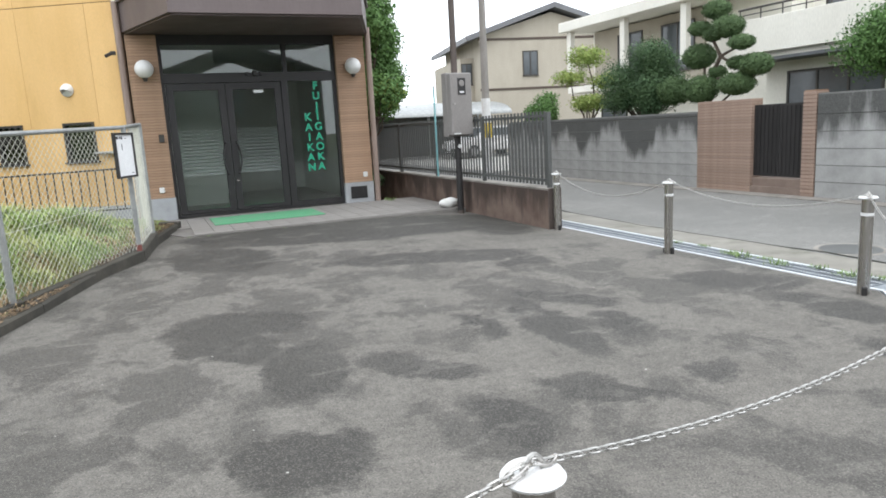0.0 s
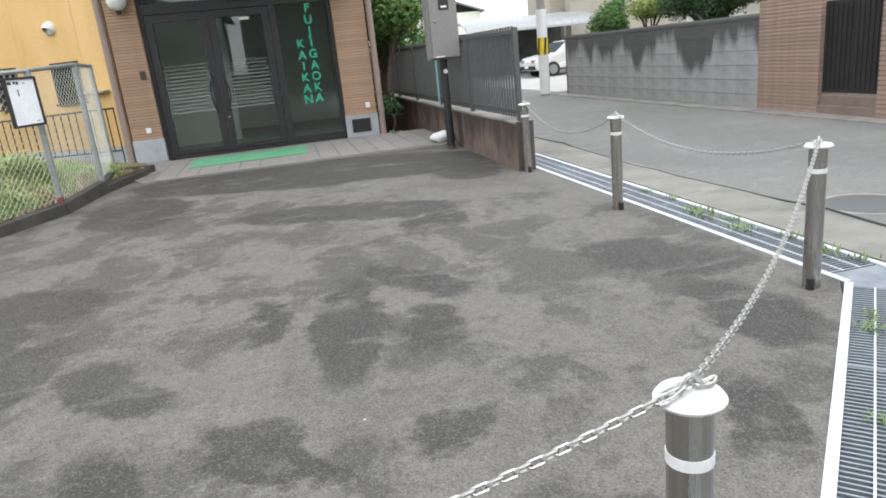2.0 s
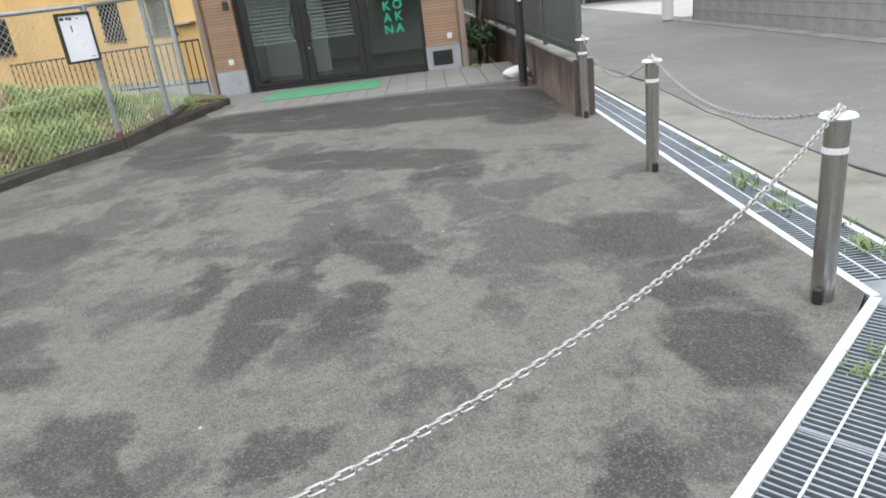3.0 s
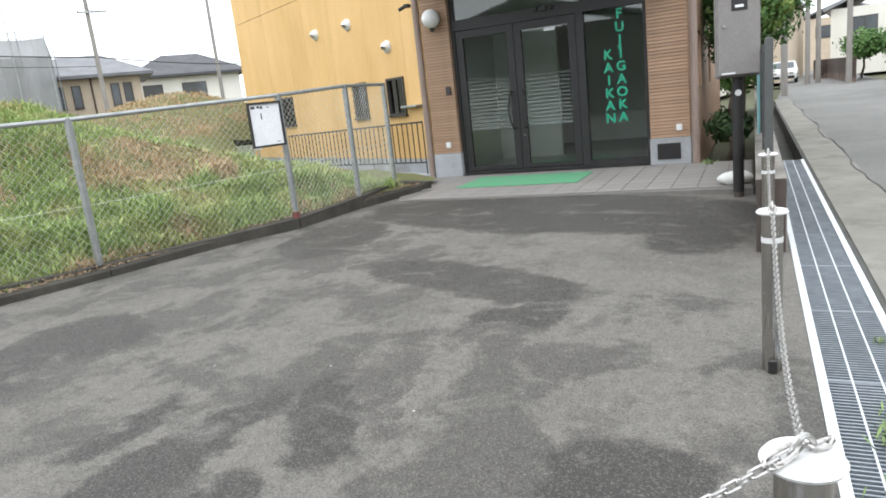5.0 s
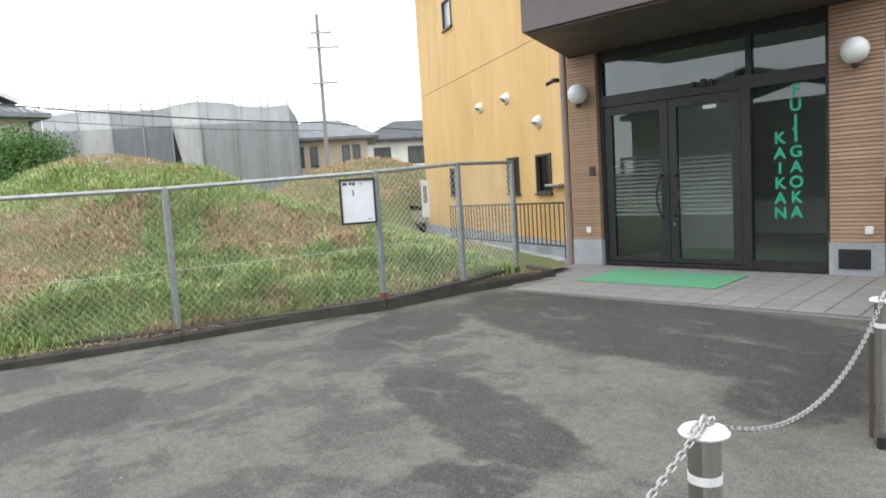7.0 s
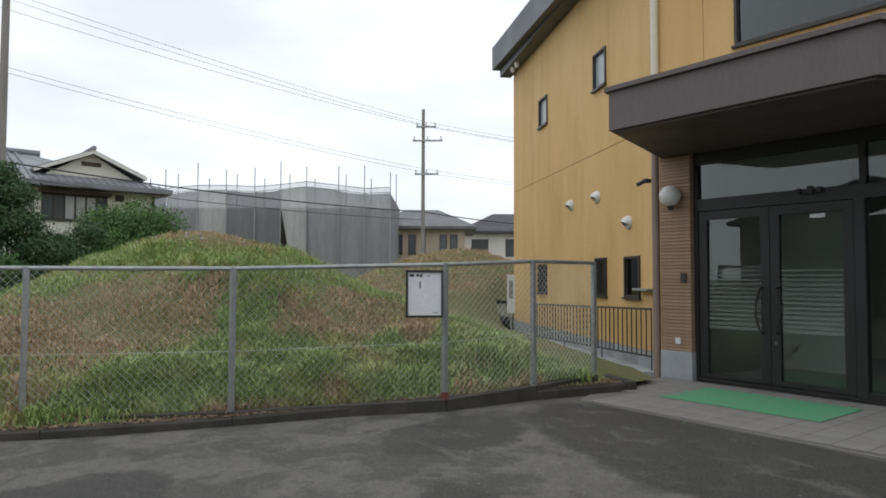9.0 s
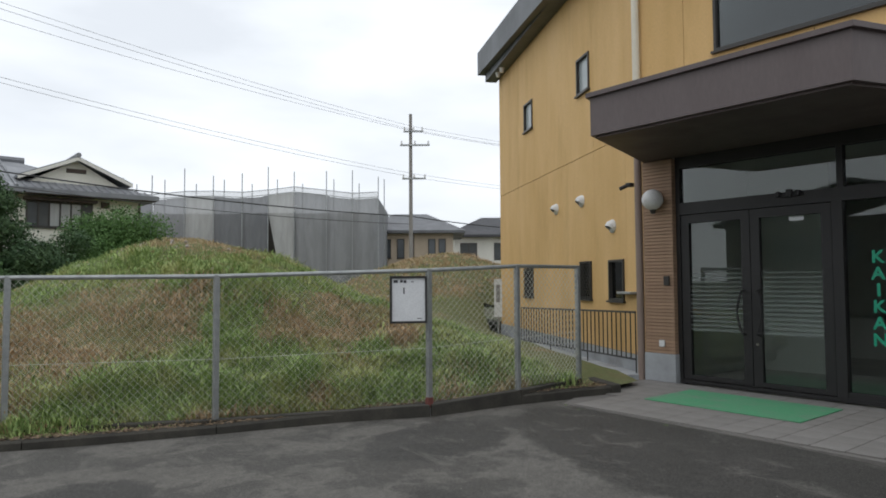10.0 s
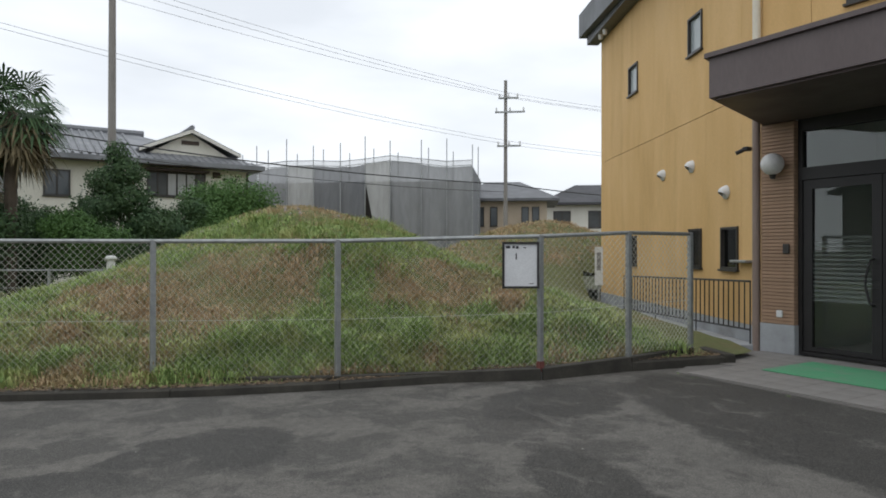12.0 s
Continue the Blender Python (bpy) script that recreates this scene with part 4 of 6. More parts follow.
# channel coloured dark to carry the shade of its void
bm = bmesh.new()
box(bm, GX - 0.05, 3.0, -0.345, GX + GW + 0.05, 30.0, -0.30)
box(bm, GX + GW + 0.012, 3.36, -0.34, GX + GW + 0.06, 30.0, -0.013)
tagged(part("drain_channel", bm, M_dark_concrete), "concrete drain channel, shade of its void put into the dark colour", "drain", kind="structure")

# ---- paved entrance strip and door mat ----
strip = bmesh.new()
prism(strip, [(0.40, 10.80), (5.06, 10.70), (5.06, 13.32), (-0.4, 13.32), (-0.2, 12.2)], -0.1, 0.082)
ep = tagged(part("pavement_entrance", strip, M_bed), "grey paved strip in front of the entrance", "paving", kind="structure")
mt = bmesh.new()
box(mt, 0.93, 11.70, 0.098, 2.80, 12.78, 0.110, None, 0.004)
tagged(part("door_mat", mt, M_mat), "bright green artificial-turf door mat before the glass doors", "door mat")

# ---- small fittings on the hall ----
for s, z in ((-3.93, 3.09), (-2.50, 3.09), (-1.13, 2.50)):
    bm = bmesh.new()
    ball(bm, (s, -0.02, z), 0.105, 16, (1, 1.15, 1))
    bmesh.ops.bisect_plane(bm, geom=bm.verts[:] + bm.edges[:] + bm.faces[:], plane_co=(s, -0.06, z - 0.045), plane_no=(0, -0.55, -0.8), clear_outer=True)
    rod(bm, (s, 0.01, z), (s, -0.03, z), 0.115, seg=18)
    part("vent_hood", on_wing(bm), M_white, hall, "white round vent hood", True)
bm = bmesh.new()
box(bm, -0.70, -0.16, 1.36, -0.20, 0.0, 1.40, None, 0.008)
part("post_slot", on_wing(bm), M_galv, hall, "small grey metal delivery shelf")
bm = bmesh.new()
rod(bm, (-0.16, -0.06, 3.9), (-0.16, -0.06, 7.4), 0.055, seg=14)
for z in (4.6, 6.0):
    rod(bm, (-0.16, -0.06, z), (-0.16, -0.06, z + 0.04), 0.064, seg=14)
part("downpipe", bm, M_pipe, hall, "cream plastic downpipe")
bm = bmesh.new()
rod(bm, (-0.17, -0.05, 0.08), (-0.17, -0.05, 3.9), 0.055, seg=14)
rod(bm, (-0.17, -0.05, 0.45), (-0.17, -0.05, 0.50), 0.064, seg=14)
part("downpipe", bm, M_brownpipe, hall, "brown painted lower downpipe")
bm = bmesh.new()
rod(bm, (4.28, -0.10, 0.06), (4.28, -0.10, 3.5), 0.055, seg=14)
rod(bm, (4.28, -0.10, 0.5), (4.28, -0.10, 0.55), 0.064, seg=14)
part("downpipe", bm, M_brownpipe, hall, "brown painted downpipe")
bm = bmesh.new()
box(bm, -0.33, -0.16, 3.02, -0.24, -0.04, 3.08, None, 0.01)
rod(bm, (-0.3, -0.12, 3.05), (-0.40, -0.20, 2.99), 0.03, seg=10)
part("security_camera", bm, M_black, hall, "small dark security camera on the pipe")
for x in (0.17, 3.92):
    lamp = part("wall_lamp", rod(bmesh.new(), (x, -0.07, 2.72), (x, -0.11, 2.72), 0.06, seg=14), M_bronze, hall)
    part("finial", rod(bmesh.new(), (x, -0.18, 2.625), (x, -0.18, 2.56), 0.05, 0.03, seg=14), M_bronze, lamp)
    part("globe", ball(bmesh.new(), (x, -0.19, 2.77), 0.155, 28), M_globe, lamp, "white glass globe, unlit", True)
    part("socket_cover", box(bmesh.new(), x - 0.04 + (0.12 if x > 2 else 0.04), -0.105, 0.60, x + 0.05 + (0.12 if x > 2 else 0.04), -0.07, 0.70, None, 0.01), M_white, hall, "white socket cover")
part("intercom", box(bmesh.new(), 0.27, -0.11, 1.50, 0.36, -0.07, 1.64, None, 0.008), M_bronze, hall, "dark intercom plate")
vent = part("floor_vent", box(bmesh.new(), 3.72, -0.105, 0.18, 4.06, -0.086, 0.42, None, 0.004), M_black, hall, "black louvred floor vent")
for i in range(6):
    part("louvre", box(bmesh.new(), 3.74, -0.112, 0.205 + 0.034 * i, 4.04, -0.106, 0.22 + 0.034 * i), M_black, vent)
bm = bmesh.new()
for x, w in ((1.90, 0.05), (2.03, 0.07), (2.15, 0.05)):
    box(bm, x, -0.05, 2.66 - w * 0.4, x + w, 0.014, 2.66 + w, None, 0.008)
box(bm, 1.88, -0.01, 2.64, 2.22, 0.012, 2.68)
part("door_sensor", bm, M_black, hall, "black door sensor cluster")
part("door_notice", box(bmesh.new(), 2.02, 0.060, 2.33, 2.20, 0.066, 2.38), M_paper, hall, "small white notice on the glass")

# green vertical lettering on the fixed light
for word, x, z_top in (("FUJIGAOKA", 3.205, 2.52), ("KAIKAN", 3.01, 1.925)):
    for i, ch in enumerate(word):
        cu = bpy.data.curves.new("letter", "FONT")
        cu.body, cu.size, cu.align_x, cu.extrude, cu.offset = ch, 0.205, "CENTER", 0.0015, 0.006
        tmp = new("letter", cu)
        me = bpy.data.meshes.new_from_object(tmp)
        bpy.data.objects.remove(tmp)
        me.materials.clear()
        me.materials.append(M_letter)
        ob = new("letter", me)
        ob.parent = hall
        ob.matrix_basis = pose(x, 0.066, z_top - 0.155 - 0.195 * i, 90, 0, 0)

# low black railing along the wing
rl = thing("railing", Matrix.Translation((0, FY, 0)) @ WING, "thin black iron railing in front of the ochre wall", "railing")
part("top_rail", rod(bmesh.new(), (-0.12, -0.12, 1.09), (-5.2, -0.42, 0.98), 0.016, seg=8), M_black, rl)
part("bottom_rail", rod(bmesh.new(), (-0.12, -0.12, 0.37), (-5.2, -0.42, 0.26), 0.014, seg=8), M_black, rl)
for i in range(34):
    f = i / 33
    x, y, z = -0.12 - 5.08 * f, -0.12 - 0.30 * f, -0.11 * f
    part("baluster", rod(bmesh.new(), (x, y, 0.37 + z - (0.45 if i % 11 == 0 else 0)), (x, y, 1.09 + z), 0.011, seg=6), M_black, rl)
# concrete plinth under the railing
bm = bmesh.new()
box(bm, -5.3, -0.55, -0.2, 0.0, -0.02, 0.16)
tagged(part("trim_plinth", on_wing(bm), M_base), "low grey concrete plinth below the railing", "plinth", kind="structure")
bpy.data.objects["trim_plinth"].matrix_world = Matrix.Translation((0, FY, 0))
# slim white notice post beside the wing
np_ = thing("notice_post", pose(-6.5, 16.3, 0, 0, 0, 45), "slim white notice panel on a short post", "sign")
part("panel", box(bmesh.new(), -0.10, -0.02, 0.68, 0.10, 0.02, 1.64, None, 0.006), M_white, np_)
part("post", rod(bmesh.new(), (0, 0.04, -0.1), (0, 0.04, 1.6), 0.025, seg=8), M_galv, np_)
part("writing", box(bmesh.new(), -0.05, -0.024, 1.05, 0.05, -0.0205, 1.50), M_box, np_)

# notice board hung on the chain-link fence
bu = (Vector((-0.20, 9.20, 0)) - Vector((-1.27, 7.13, 0))).normalized()
nb = thing("notice_board", Matrix.Translation((-0.16, 9.13, 1.11)) @ Matrix(((-bu.x, bu.y, 0, 0), (-bu.y, -bu.x, 0, 0), (0, 0, 1, 0), (0, 0, 0, 1))), "black-framed notice board with white papers on the fence", "notice board")
bm = bmesh.new()
for a in ((0, 0, 0.42, 0.025), (0, 0.505, 0.42, 0.53), (0, 0.025, 0.022, 0.505), (0.398, 0.025, 0.42, 0.505)):
    box(bm, a[0], 0.03, a[1], a[2], 0.07, a[3])
part("frame", bm, M_black, nb)
part("paper", box(bmesh.new(), 0.022, 0.045, 0.025, 0.398, 0.055, 0.505), M_paper, nb)
for x, z, w, h in ((0.33, 0.455, 0.05, 0.03), (0.275, 0.458, 0.03, 0.028), (0.235, 0.452, 0.03, 0.032), (0.15, 0.46, 0.03, 0.01), (0.255, 0.33, 0.014, 0.07), (0.06, 0.05, 0.05, 0.008)):
    part("writing", box(bmesh.new(), x, 0.0555, z, x + w, 0.0575, z + h), M_ink, nb)

# ---- meter box on its pole, sack at the foot ----
mb = thing("meter_box", pose(4.915, 10.55, 0.07, 0, 0, 8) @ Matrix.Scale(1.045, 4), "taupe enamelled electricity meter box on a dark steel pole", "meter box")
part("pole", rod(bmesh.new(), (0, 0.02, -0.1), (0, 0.02, 5.2), 0.052, seg=16), M_rust, mb, "dark brown steel pole")
part("lower_sleeve", rod(bmesh.new(), (0, 0.02, 0.0), (0, 0.02, 1.24), 0.056, seg=16), M_black, mb)
part("cabinet", box(bmesh.new(), -0.20, -0.16, 1.23, 0.20, -0.035, 2.20, None, 0.012), M_box, mb)
part("cabinet_rim", box(bmesh.new(), -0.21, -0.05, 1.21, 0.21, 0.10, 2.21, None, 0.01), M_box, mb)
wdw = part("meter_window", box(bmesh.new(), -0.07, -0.166, 1.86, 0.08, -0.161, 2.12, None, 0.002), M_black, mb, "dark meter window")
part("dial", rod(bmesh.new(), (0.005, -0.168, 2.04), (0.005, -0.175, 2.04), 0.05, 0.045, seg=18), M_box, wdw)
part("plate", box(bmesh.new(), -0.035, -0.169, 1.89, 0.045, -0.1665, 1.915), M_paper, wdw)
part("lock", rod(bmesh.new(), (-0.14, -0.158, 1.72), (-0.14, -0.175, 1.72), 0.016, seg=12), M_steel, mb)
part("label_strip", box(bmesh.new(), -0.17, -0.163, 1.245, -0.04, -0.1605, 1.262), M_paper, mb)
part("reflector", rod(bmesh.new(), (0.0, -0.034, 1.05), (0.0, -0.042, 1.05), 0.032, seg=16), M_white, mb)
sk = bmesh.new()
ball(sk, (0, 0, 0.07), 0.2, 24, (1.0, 0.7, 0.42))
for v in sk.verts:
    v.co += Vector(noise.noise_vector(v.co * 9)) * 0.025
    v.co.z = max(0.0, v.co.z)
sko = tagged(part("sack", sk, M_sack, smooth=True), "crumpled white plastic sack lying beside the meter pole", "sack")
sko.matrix_world = pose(4.87, 10.98, 0.095, 0, 0, 8)

# thin turquoise marker pole behind the slatted fence
mp_ = thing("marker_pole", Matrix.Translation((5.13, 12.0, 0.576)), "thin pale turquoise pole with a white tip", "pole")
M_turq = surf("turquoise_paint", (0.25, 0.50, 0.52), (0.2, 0.42, 0.45), 4, 0.5, relief=0)
part("shaft", rod(bmesh.new(), (0, 0, 0), (0, 0, 1.66), 0.018, seg=10), M_turq, mp_)
part("tip", ball(bmesh.new(), (0, 0, 1.68), 0.03, 12), M_white, mp_)

# ---- foliage helpers ----
def leaf_cloud(name, blobs, count, size, material, parent, seed, flat=0.0, shell=0.55, aspect=0.55, ragged=0.16):
    """Many small leaf blades filling a set of ellipsoids (x, y, z, rx, ry, rz), denser towards the surface."""
    rg = np.random.default_rng(seed)
    vol = np.array([b[3] * b[4] * b[5] for b in blobs]) ** (2 / 3)
    pick = rg.choice(len(blobs), count, p=vol / vol.sum())
    bl = np.array(blobs)[pick]
    d = rg.normal(size=(count, 3))
    d /= np.linalg.norm(d, axis=1)[:, None]
    rad = shell + (1 - shell) * rg.random(count) ** 0.5
    rad *= 1 + ragged * rg.normal(size=count)
    c = bl[:, :3] + d * rad[:, None] * bl[:, 3:]
    n = d + rg.normal(size=(count, 3)) * 0.55 + np.array([0, 0, flat])
    n /= np.linalg.norm(n, axis=1)[:, None]
    a = np.cross(n, rg.normal(size=(count, 3)))
    a /= np.linalg.norm(a, axis=1)[:, None] + 1e-9
    b = np.cross(n, a)
    s = size * (0.6 + 0.8 * rg.random(count))[:, None]
    q = np.stack([c - a * s, c + b * s * aspect, c + a * s, c - b * s * aspect], 1).reshape(-1, 3)
    faces = np.arange(count * 4).reshape(-1, 4)
    return raw(name, q.tolist(), faces.tolist(), material, parent)


def limb(bm, p0, p1, r0, r1, bends=3, seed=0):
    rg = random.Random(seed)
    pts = [Vector(p0).lerp(Vector(p1), i / bends) for i in range(bends + 1)]
    L = (pts[-1] - pts[0]).length
    for p in pts[1:-1]:
        p += Vector((rg.uniform(-1, 1), rg.uniform(-1, 1), rg.uniform(-0.3, 0.3))) * L * 0.07
    for i in range(bends):
        ra, rb = r0 + (r1 - r0) * i / bends, r0 + (r1 - r0) * (i + 1) / bends
        rod(bm, pts[i], pts[i + 1], ra, rb, seg=8)


def tree(label, at, blobs, count, size, material, seed, trunk_r=0.09, name="tree", category="tree", shell=0.45):
    """A trunk with limbs into every clump of a crown; blobs are relative to the foot."""
    ob = thing(name, Matrix.Translation(at), label, category)
    bm = bmesh.new()
    zc = min(b[2] for b in blobs)
    fork = Vector((0.05, 0.02, max(0.25, zc * 0.6)))
    limb(bm, (0, 0, -0.2), fork, trunk_r * 1.25, trunk_r, 3, seed)
    for i, b in enumerate(blobs):
        limb(bm, fork, Vector(b[:3]), trunk_r * 0.6, trunk_r * 0.2, 3, seed + i + 1)
    part("trunk", bm, M_bark, ob)
    leaf_cloud("crown", blobs, count, size, material, ob, seed, shell=shell)
    return ob


def clumps(rg, n, cx, cy, cz, sx, sy, sz, r0, r1):
    out = []
    for _ in range(n):
        d = Vector((rg.gauss(0, 1), rg.gauss(0, 1), rg.gauss(0, 1))).normalized() * rg.uniform(0.3, 0.85)
        r = rg.uniform(r0, r1)
        out.append((cx + d.x * sx, cy + d.y * sy, cz + d.z * sz, r, r, r * 0.8))
    return out


rg = random.Random(5)
tree("tall leafy green tree overhanging the slatted fence", (4.80, 15.9, 0), clumps(rg, 40, 0.28, 0.2, 3.3, 0.72, 2.0, 2.4, 0.38, 0.66), 52000, 0.042, M_leaf_mid, 11, 0.10)
tree("young tree with pale yellow-green leaves", (4.75, 14.9, 0), clumps(rg, 7, 0.55, 0.0, 2.35, 0.35, 0.45, 0.4, 0.14, 0.24), 1800, 0.038, M_leaf_light, 12, 0.035)
tree("dark shrub in the gap between hall and boundary wall", (4.68, 14.6, 0), clumps(rg, 6, 0, 0.6, 0.45, 0.2, 1.2, 0.3, 0.2, 0.32), 1800, 0.05, M_leaf_dark, 13, 0.03, "shrub", "shrub")

M_needle = leafy("pine_needle", (0.055, 0.10, 0.04), (0.105, 0.165, 0.065), (0.075, 0.125, 0.05), 2.5)

# ---- across the street: block wall, gate, house ----
SW = 10.3
blk = thing("block_wall", Matrix.Translation((SW, 10.61, 0)), "weathered grey concrete block garden wall with black moss on top", "wall")
part("wall_core", box(bmesh.new(), 0.007, 0.0, -0.1, 0.16, 7.9, 1.53), M_blockjoint, blk)
CH = 0.242
bA = mesh_of("block", box(bmesh.new(), 0.0, 0.0003, 0.004, 0.165, 0.5997, CH - 0.005), M_block)
for r in range(6):
    for i in range(13):
        share("block", bA, Matrix.Translation((0, 0.6 * i, -0.02 + CH * r)), blk)
cap = bmesh.new()
box(cap, -0.004, 0.0, 1.434, 0.18, 7.9, 1.50, None, 0.008)
part("coping", cap, M_block, blk, "black moss-stained coping")
pier = thing("gate_pier", Matrix.Translation((SW - 0.03, 9.27, 0)), "brown ribbed brick gate wall beside the black gate", "gate pier")
part("core", box(bmesh.new(), 0.008, 0.008, -0.1, 0.28, 1.32, 1.71), M_tilejoint, pier)
pb = mesh_of("brick", box(bmesh.new(), 0, 0, 0, 0.29, 1.33, 0.046, None, 0.004), M_pierbrick)
for i in range(31):
    share("brick", pb, Matrix.Translation((0, 0, 0.0 + 0.0555 * i)), pier)
pier2 = thing("gate_pier", Matrix.Translation((SW - 0.06, 7.93, 0)), "slim brown brick gate pier beside the black gate", "gate pier")
part("core", box(bmesh.new(), 0.012, 0.012, -0.1, 0.29, 0.235, 1.78), M_tilejoint, pier2)
pb = mesh_of("brick", box(bmesh.new(), 0, 0, 0, 0.30, 0.25, 0.052, None, 0.004), M_pierbrick)
for i in range(28):
    share("brick", pb, Matrix.Translation((0, 0, 0.0 + 0.063 * i)), pier2)
gt = thing("garden_gate", Matrix.Translation((SW + 0.05, 8.19, 0.27)), "closed black metal double garden gate", "gate")
for y0 in (0.0, 0.545):
    gl = part("gate_leaf", box(bmesh.new(), 0, y0, 0.03, 0.03, y0 + 0.53, 1.32, None, 0.004), M_black, gt)
    for i in range(6):
        part("rib", box(bmesh.new(), -0.012, y0 + 0.04 + 0.085 * i, 0.08, -0.001, y0 + 0.06 + 0.085 * i, 1.27), M_black, gl)
st = bmesh.new()
box(st, 0.02, 8.185, -0.1, 1.4, 9.268, 0.27, Matrix.Translation((SW, 0, 0)), 0.008)
box(st, -0.03, 8.185, -0.1, 0.018, 9.268, 0.12, Matrix.Translation((SW, 0, 0)), 0.004)
tagged(part("doorstep", st, M_step), "worn brown step before the garden gate", "step", kind="structure")
rw = thing("block_wall", pose(SW - 0.04, 7.92, 0, 0, 0, 183), "large grey concrete panel wall with a dark stained top", "wall")
part("wall_core", box(bmesh.new(), -0.15, 0.0, -0.2, -0.008, 9.0, 1.72), M_blockjoint, rw)
bB = mesh_of("block", box(bmesh.new(), -0.16, 0.005, 0.005, 0.0, 1.79, 0.272, None, 0.006), M_block)
for r in range(5):
    for i in range(5):
        share("block", bB, Matrix.Translation((0, 1.8 * i, 0.278 * r - 0.02)), rw)
part("coping", box(bmesh.new(), -0.18, 0, 1.372, 0.006, 9.0, 1.70, None, 0.01), M_block, rw, "black stained upper course")


def house_window(parent, x0, x1, z0, z1, y, panes=2, curtain=()):
    """On a wall facing local -y: frame, sill and separate panes set back from the wall face."""
    w = 0.06
    win = part("window", box(bmesh.new(), x0 - 0.03, y - 0.09, z0 - 0.04, x1 + 0.03, y - 0.002, z0), M_bronze, parent)
    part("frame", box(bmesh.new(), x0, y - 0.05, z1 - w, x1, y + 0.02, z1), M_bronze, win)
    part("frame", box(bmesh.new(), x0, y - 0.05, z0, x1, y + 0.02, z0 + w), M_bronze, win)
    n = panes
    for i in range(n + 1):
        xx = x0 + (x1 - x0 - w) * i / n
        part("frame", box(bmesh.new(), xx, y - 0.045, z0 + w, xx + w, y + 0.02, z1 - w), M_bronze, win)
    for i in range(n):
        xa = x0 + (x1 - x0 - w) * i / n + w
        xb = x0 + (x1 - x0 - w) * (i + 1) / n
        part("pane", box(bmesh.new(), xa, y - 0.02, z0 + w, xb, y - 0.012, z1 - w), M_blind if i in curtain else M_pane, win)
    return win


M_blind = surf("curtained_glass", (0.50, 0.51, 0.50), (0.36, 0.37, 0.37), 6, 0.25, relief=0, stretch=(1, 1, 0.1))
M_pane = surf("far_window_glass", (0.10, 0.115, 0.125), (0.07, 0.08, 0.09), 1.0, 0.12, relief=0)
M_trim = surf("brown_house_trim", (0.07, 0.05, 0.04), (0.09, 0.065, 0.05), 3, 0.7)


def gable_roof(bm, x0, x1, y0, y1, ze, zr, th=0.22, along="x"):
    """Two roof slopes with thickness; the ridge runs along x or y."""
    if along == "x":
        ym = (y0 + y1) / 2
        vs = [(x0, y0, ze), (x1, y0, ze), (x1, ym, zr), (x0, ym, zr), (x0, y1, ze), (x1, y1, ze)]
    else:
        xm = (x0 + x1) / 2
        vs = [(x0, y0, ze), (x0, y1, ze), (xm, y1, zr), (xm, y0, zr), (x1, y0, ze), (x1, y1, ze)]
    vs = vs + [(a, b, c - th) for a, b, c in vs]
    fs = [(0, 1, 2, 3), (3, 2, 5, 4), (6, 9, 8, 7), (9, 10, 11, 8), (0, 6, 7, 1), (4, 5, 11, 10), (0, 3, 9, 6), (3, 4, 10, 9), (1, 7, 8, 2), (2, 8, 11, 5)]
    return solid(bm, vs, fs)


def hip_roof(bm, x0, x1, y0, y1, ze, zr, inset, th=0.18):
    ym = (y0 + y1) / 2
    vs = [(x0, y0, ze), (x1, y0, ze), (x1, y1, ze), (x0, y1, ze), (x0 + inset, ym, zr), (x1 - inset, ym, zr)]
    lo = [(a, b, ze - th) for a, b, c in vs[:4]]
    return solid(bm, vs + lo, [(0, 1, 5, 4), (2, 3, 4, 5), (1, 2, 5), (3, 0, 4), (0, 6, 7, 1), (1, 7, 8, 2), (2, 8, 9, 3), (3, 9, 6, 0), (9, 8, 7, 6)])


# long white modern house behind the garden wall; local -y faces the street
wh = thing("white_house", pose(16.0, 24.5, 0, 0, 0, -90), "long off-white two-storey house with flat roof edge and balconies", "house")
part("wall", box(bmesh.new(), 0.9, 1.3, -0.1, 10.2, 9.0, 4.9), M_whitewall, wh)
part("balcony_recess", box(bmesh.new(), 1.1, 1.2, 2.6, 7.0, 1.297, 4.9), M_taupe, wh)
part("roof", box(bmesh.new(), 0.6, -0.2, 4.95, 10.2, 9.4, 5.32, None, 0.02), M_whitewall, wh, "off-white flat roof edge")
part("parapet", box(bmesh.new(), 0.9, 0.0, 2.55, 7.2, 0.15, 2.8, None, 0.01), M_whitewall, wh)
part("balcony_floor", box(bmesh.new(), 0.9, 0.15, 2.5, 7.2, 1.3, 2.62), M_whitewall, wh)
for x in (0.9, 4.2, 7.2):
    part("column", box(bmesh.new(), x, 0.0, 3.2, x + 0.25, 0.2, 4.95), M_whitewall, wh)
part("side_wing", box(bmesh.new(), 10.2, 0.4, -0.1, 17.5, 9.0, 2.85), M_whitewall, wh)
part("side_upper", box(bmesh.new(), 10.2, 2.2, 2.85, 17.5, 9.0, 6.6), M_whitewall, wh)
part("side_parapet", box(bmesh.new(), 9.9, -0.5, 3.02, 17.6, -0.3, 3.92, None, 0.01), M_whitewall, wh)
part("side_balcony_floor", box(bmesh.new(), 9.9, -0.3, 2.86, 17.6, 2.2, 3.06), M_whitewall, wh)
part("dark_eave", box(bmesh.new(), 9.8, -0.6, 2.78, 17.7, 0.4, 2.86), M_fascia, wh)
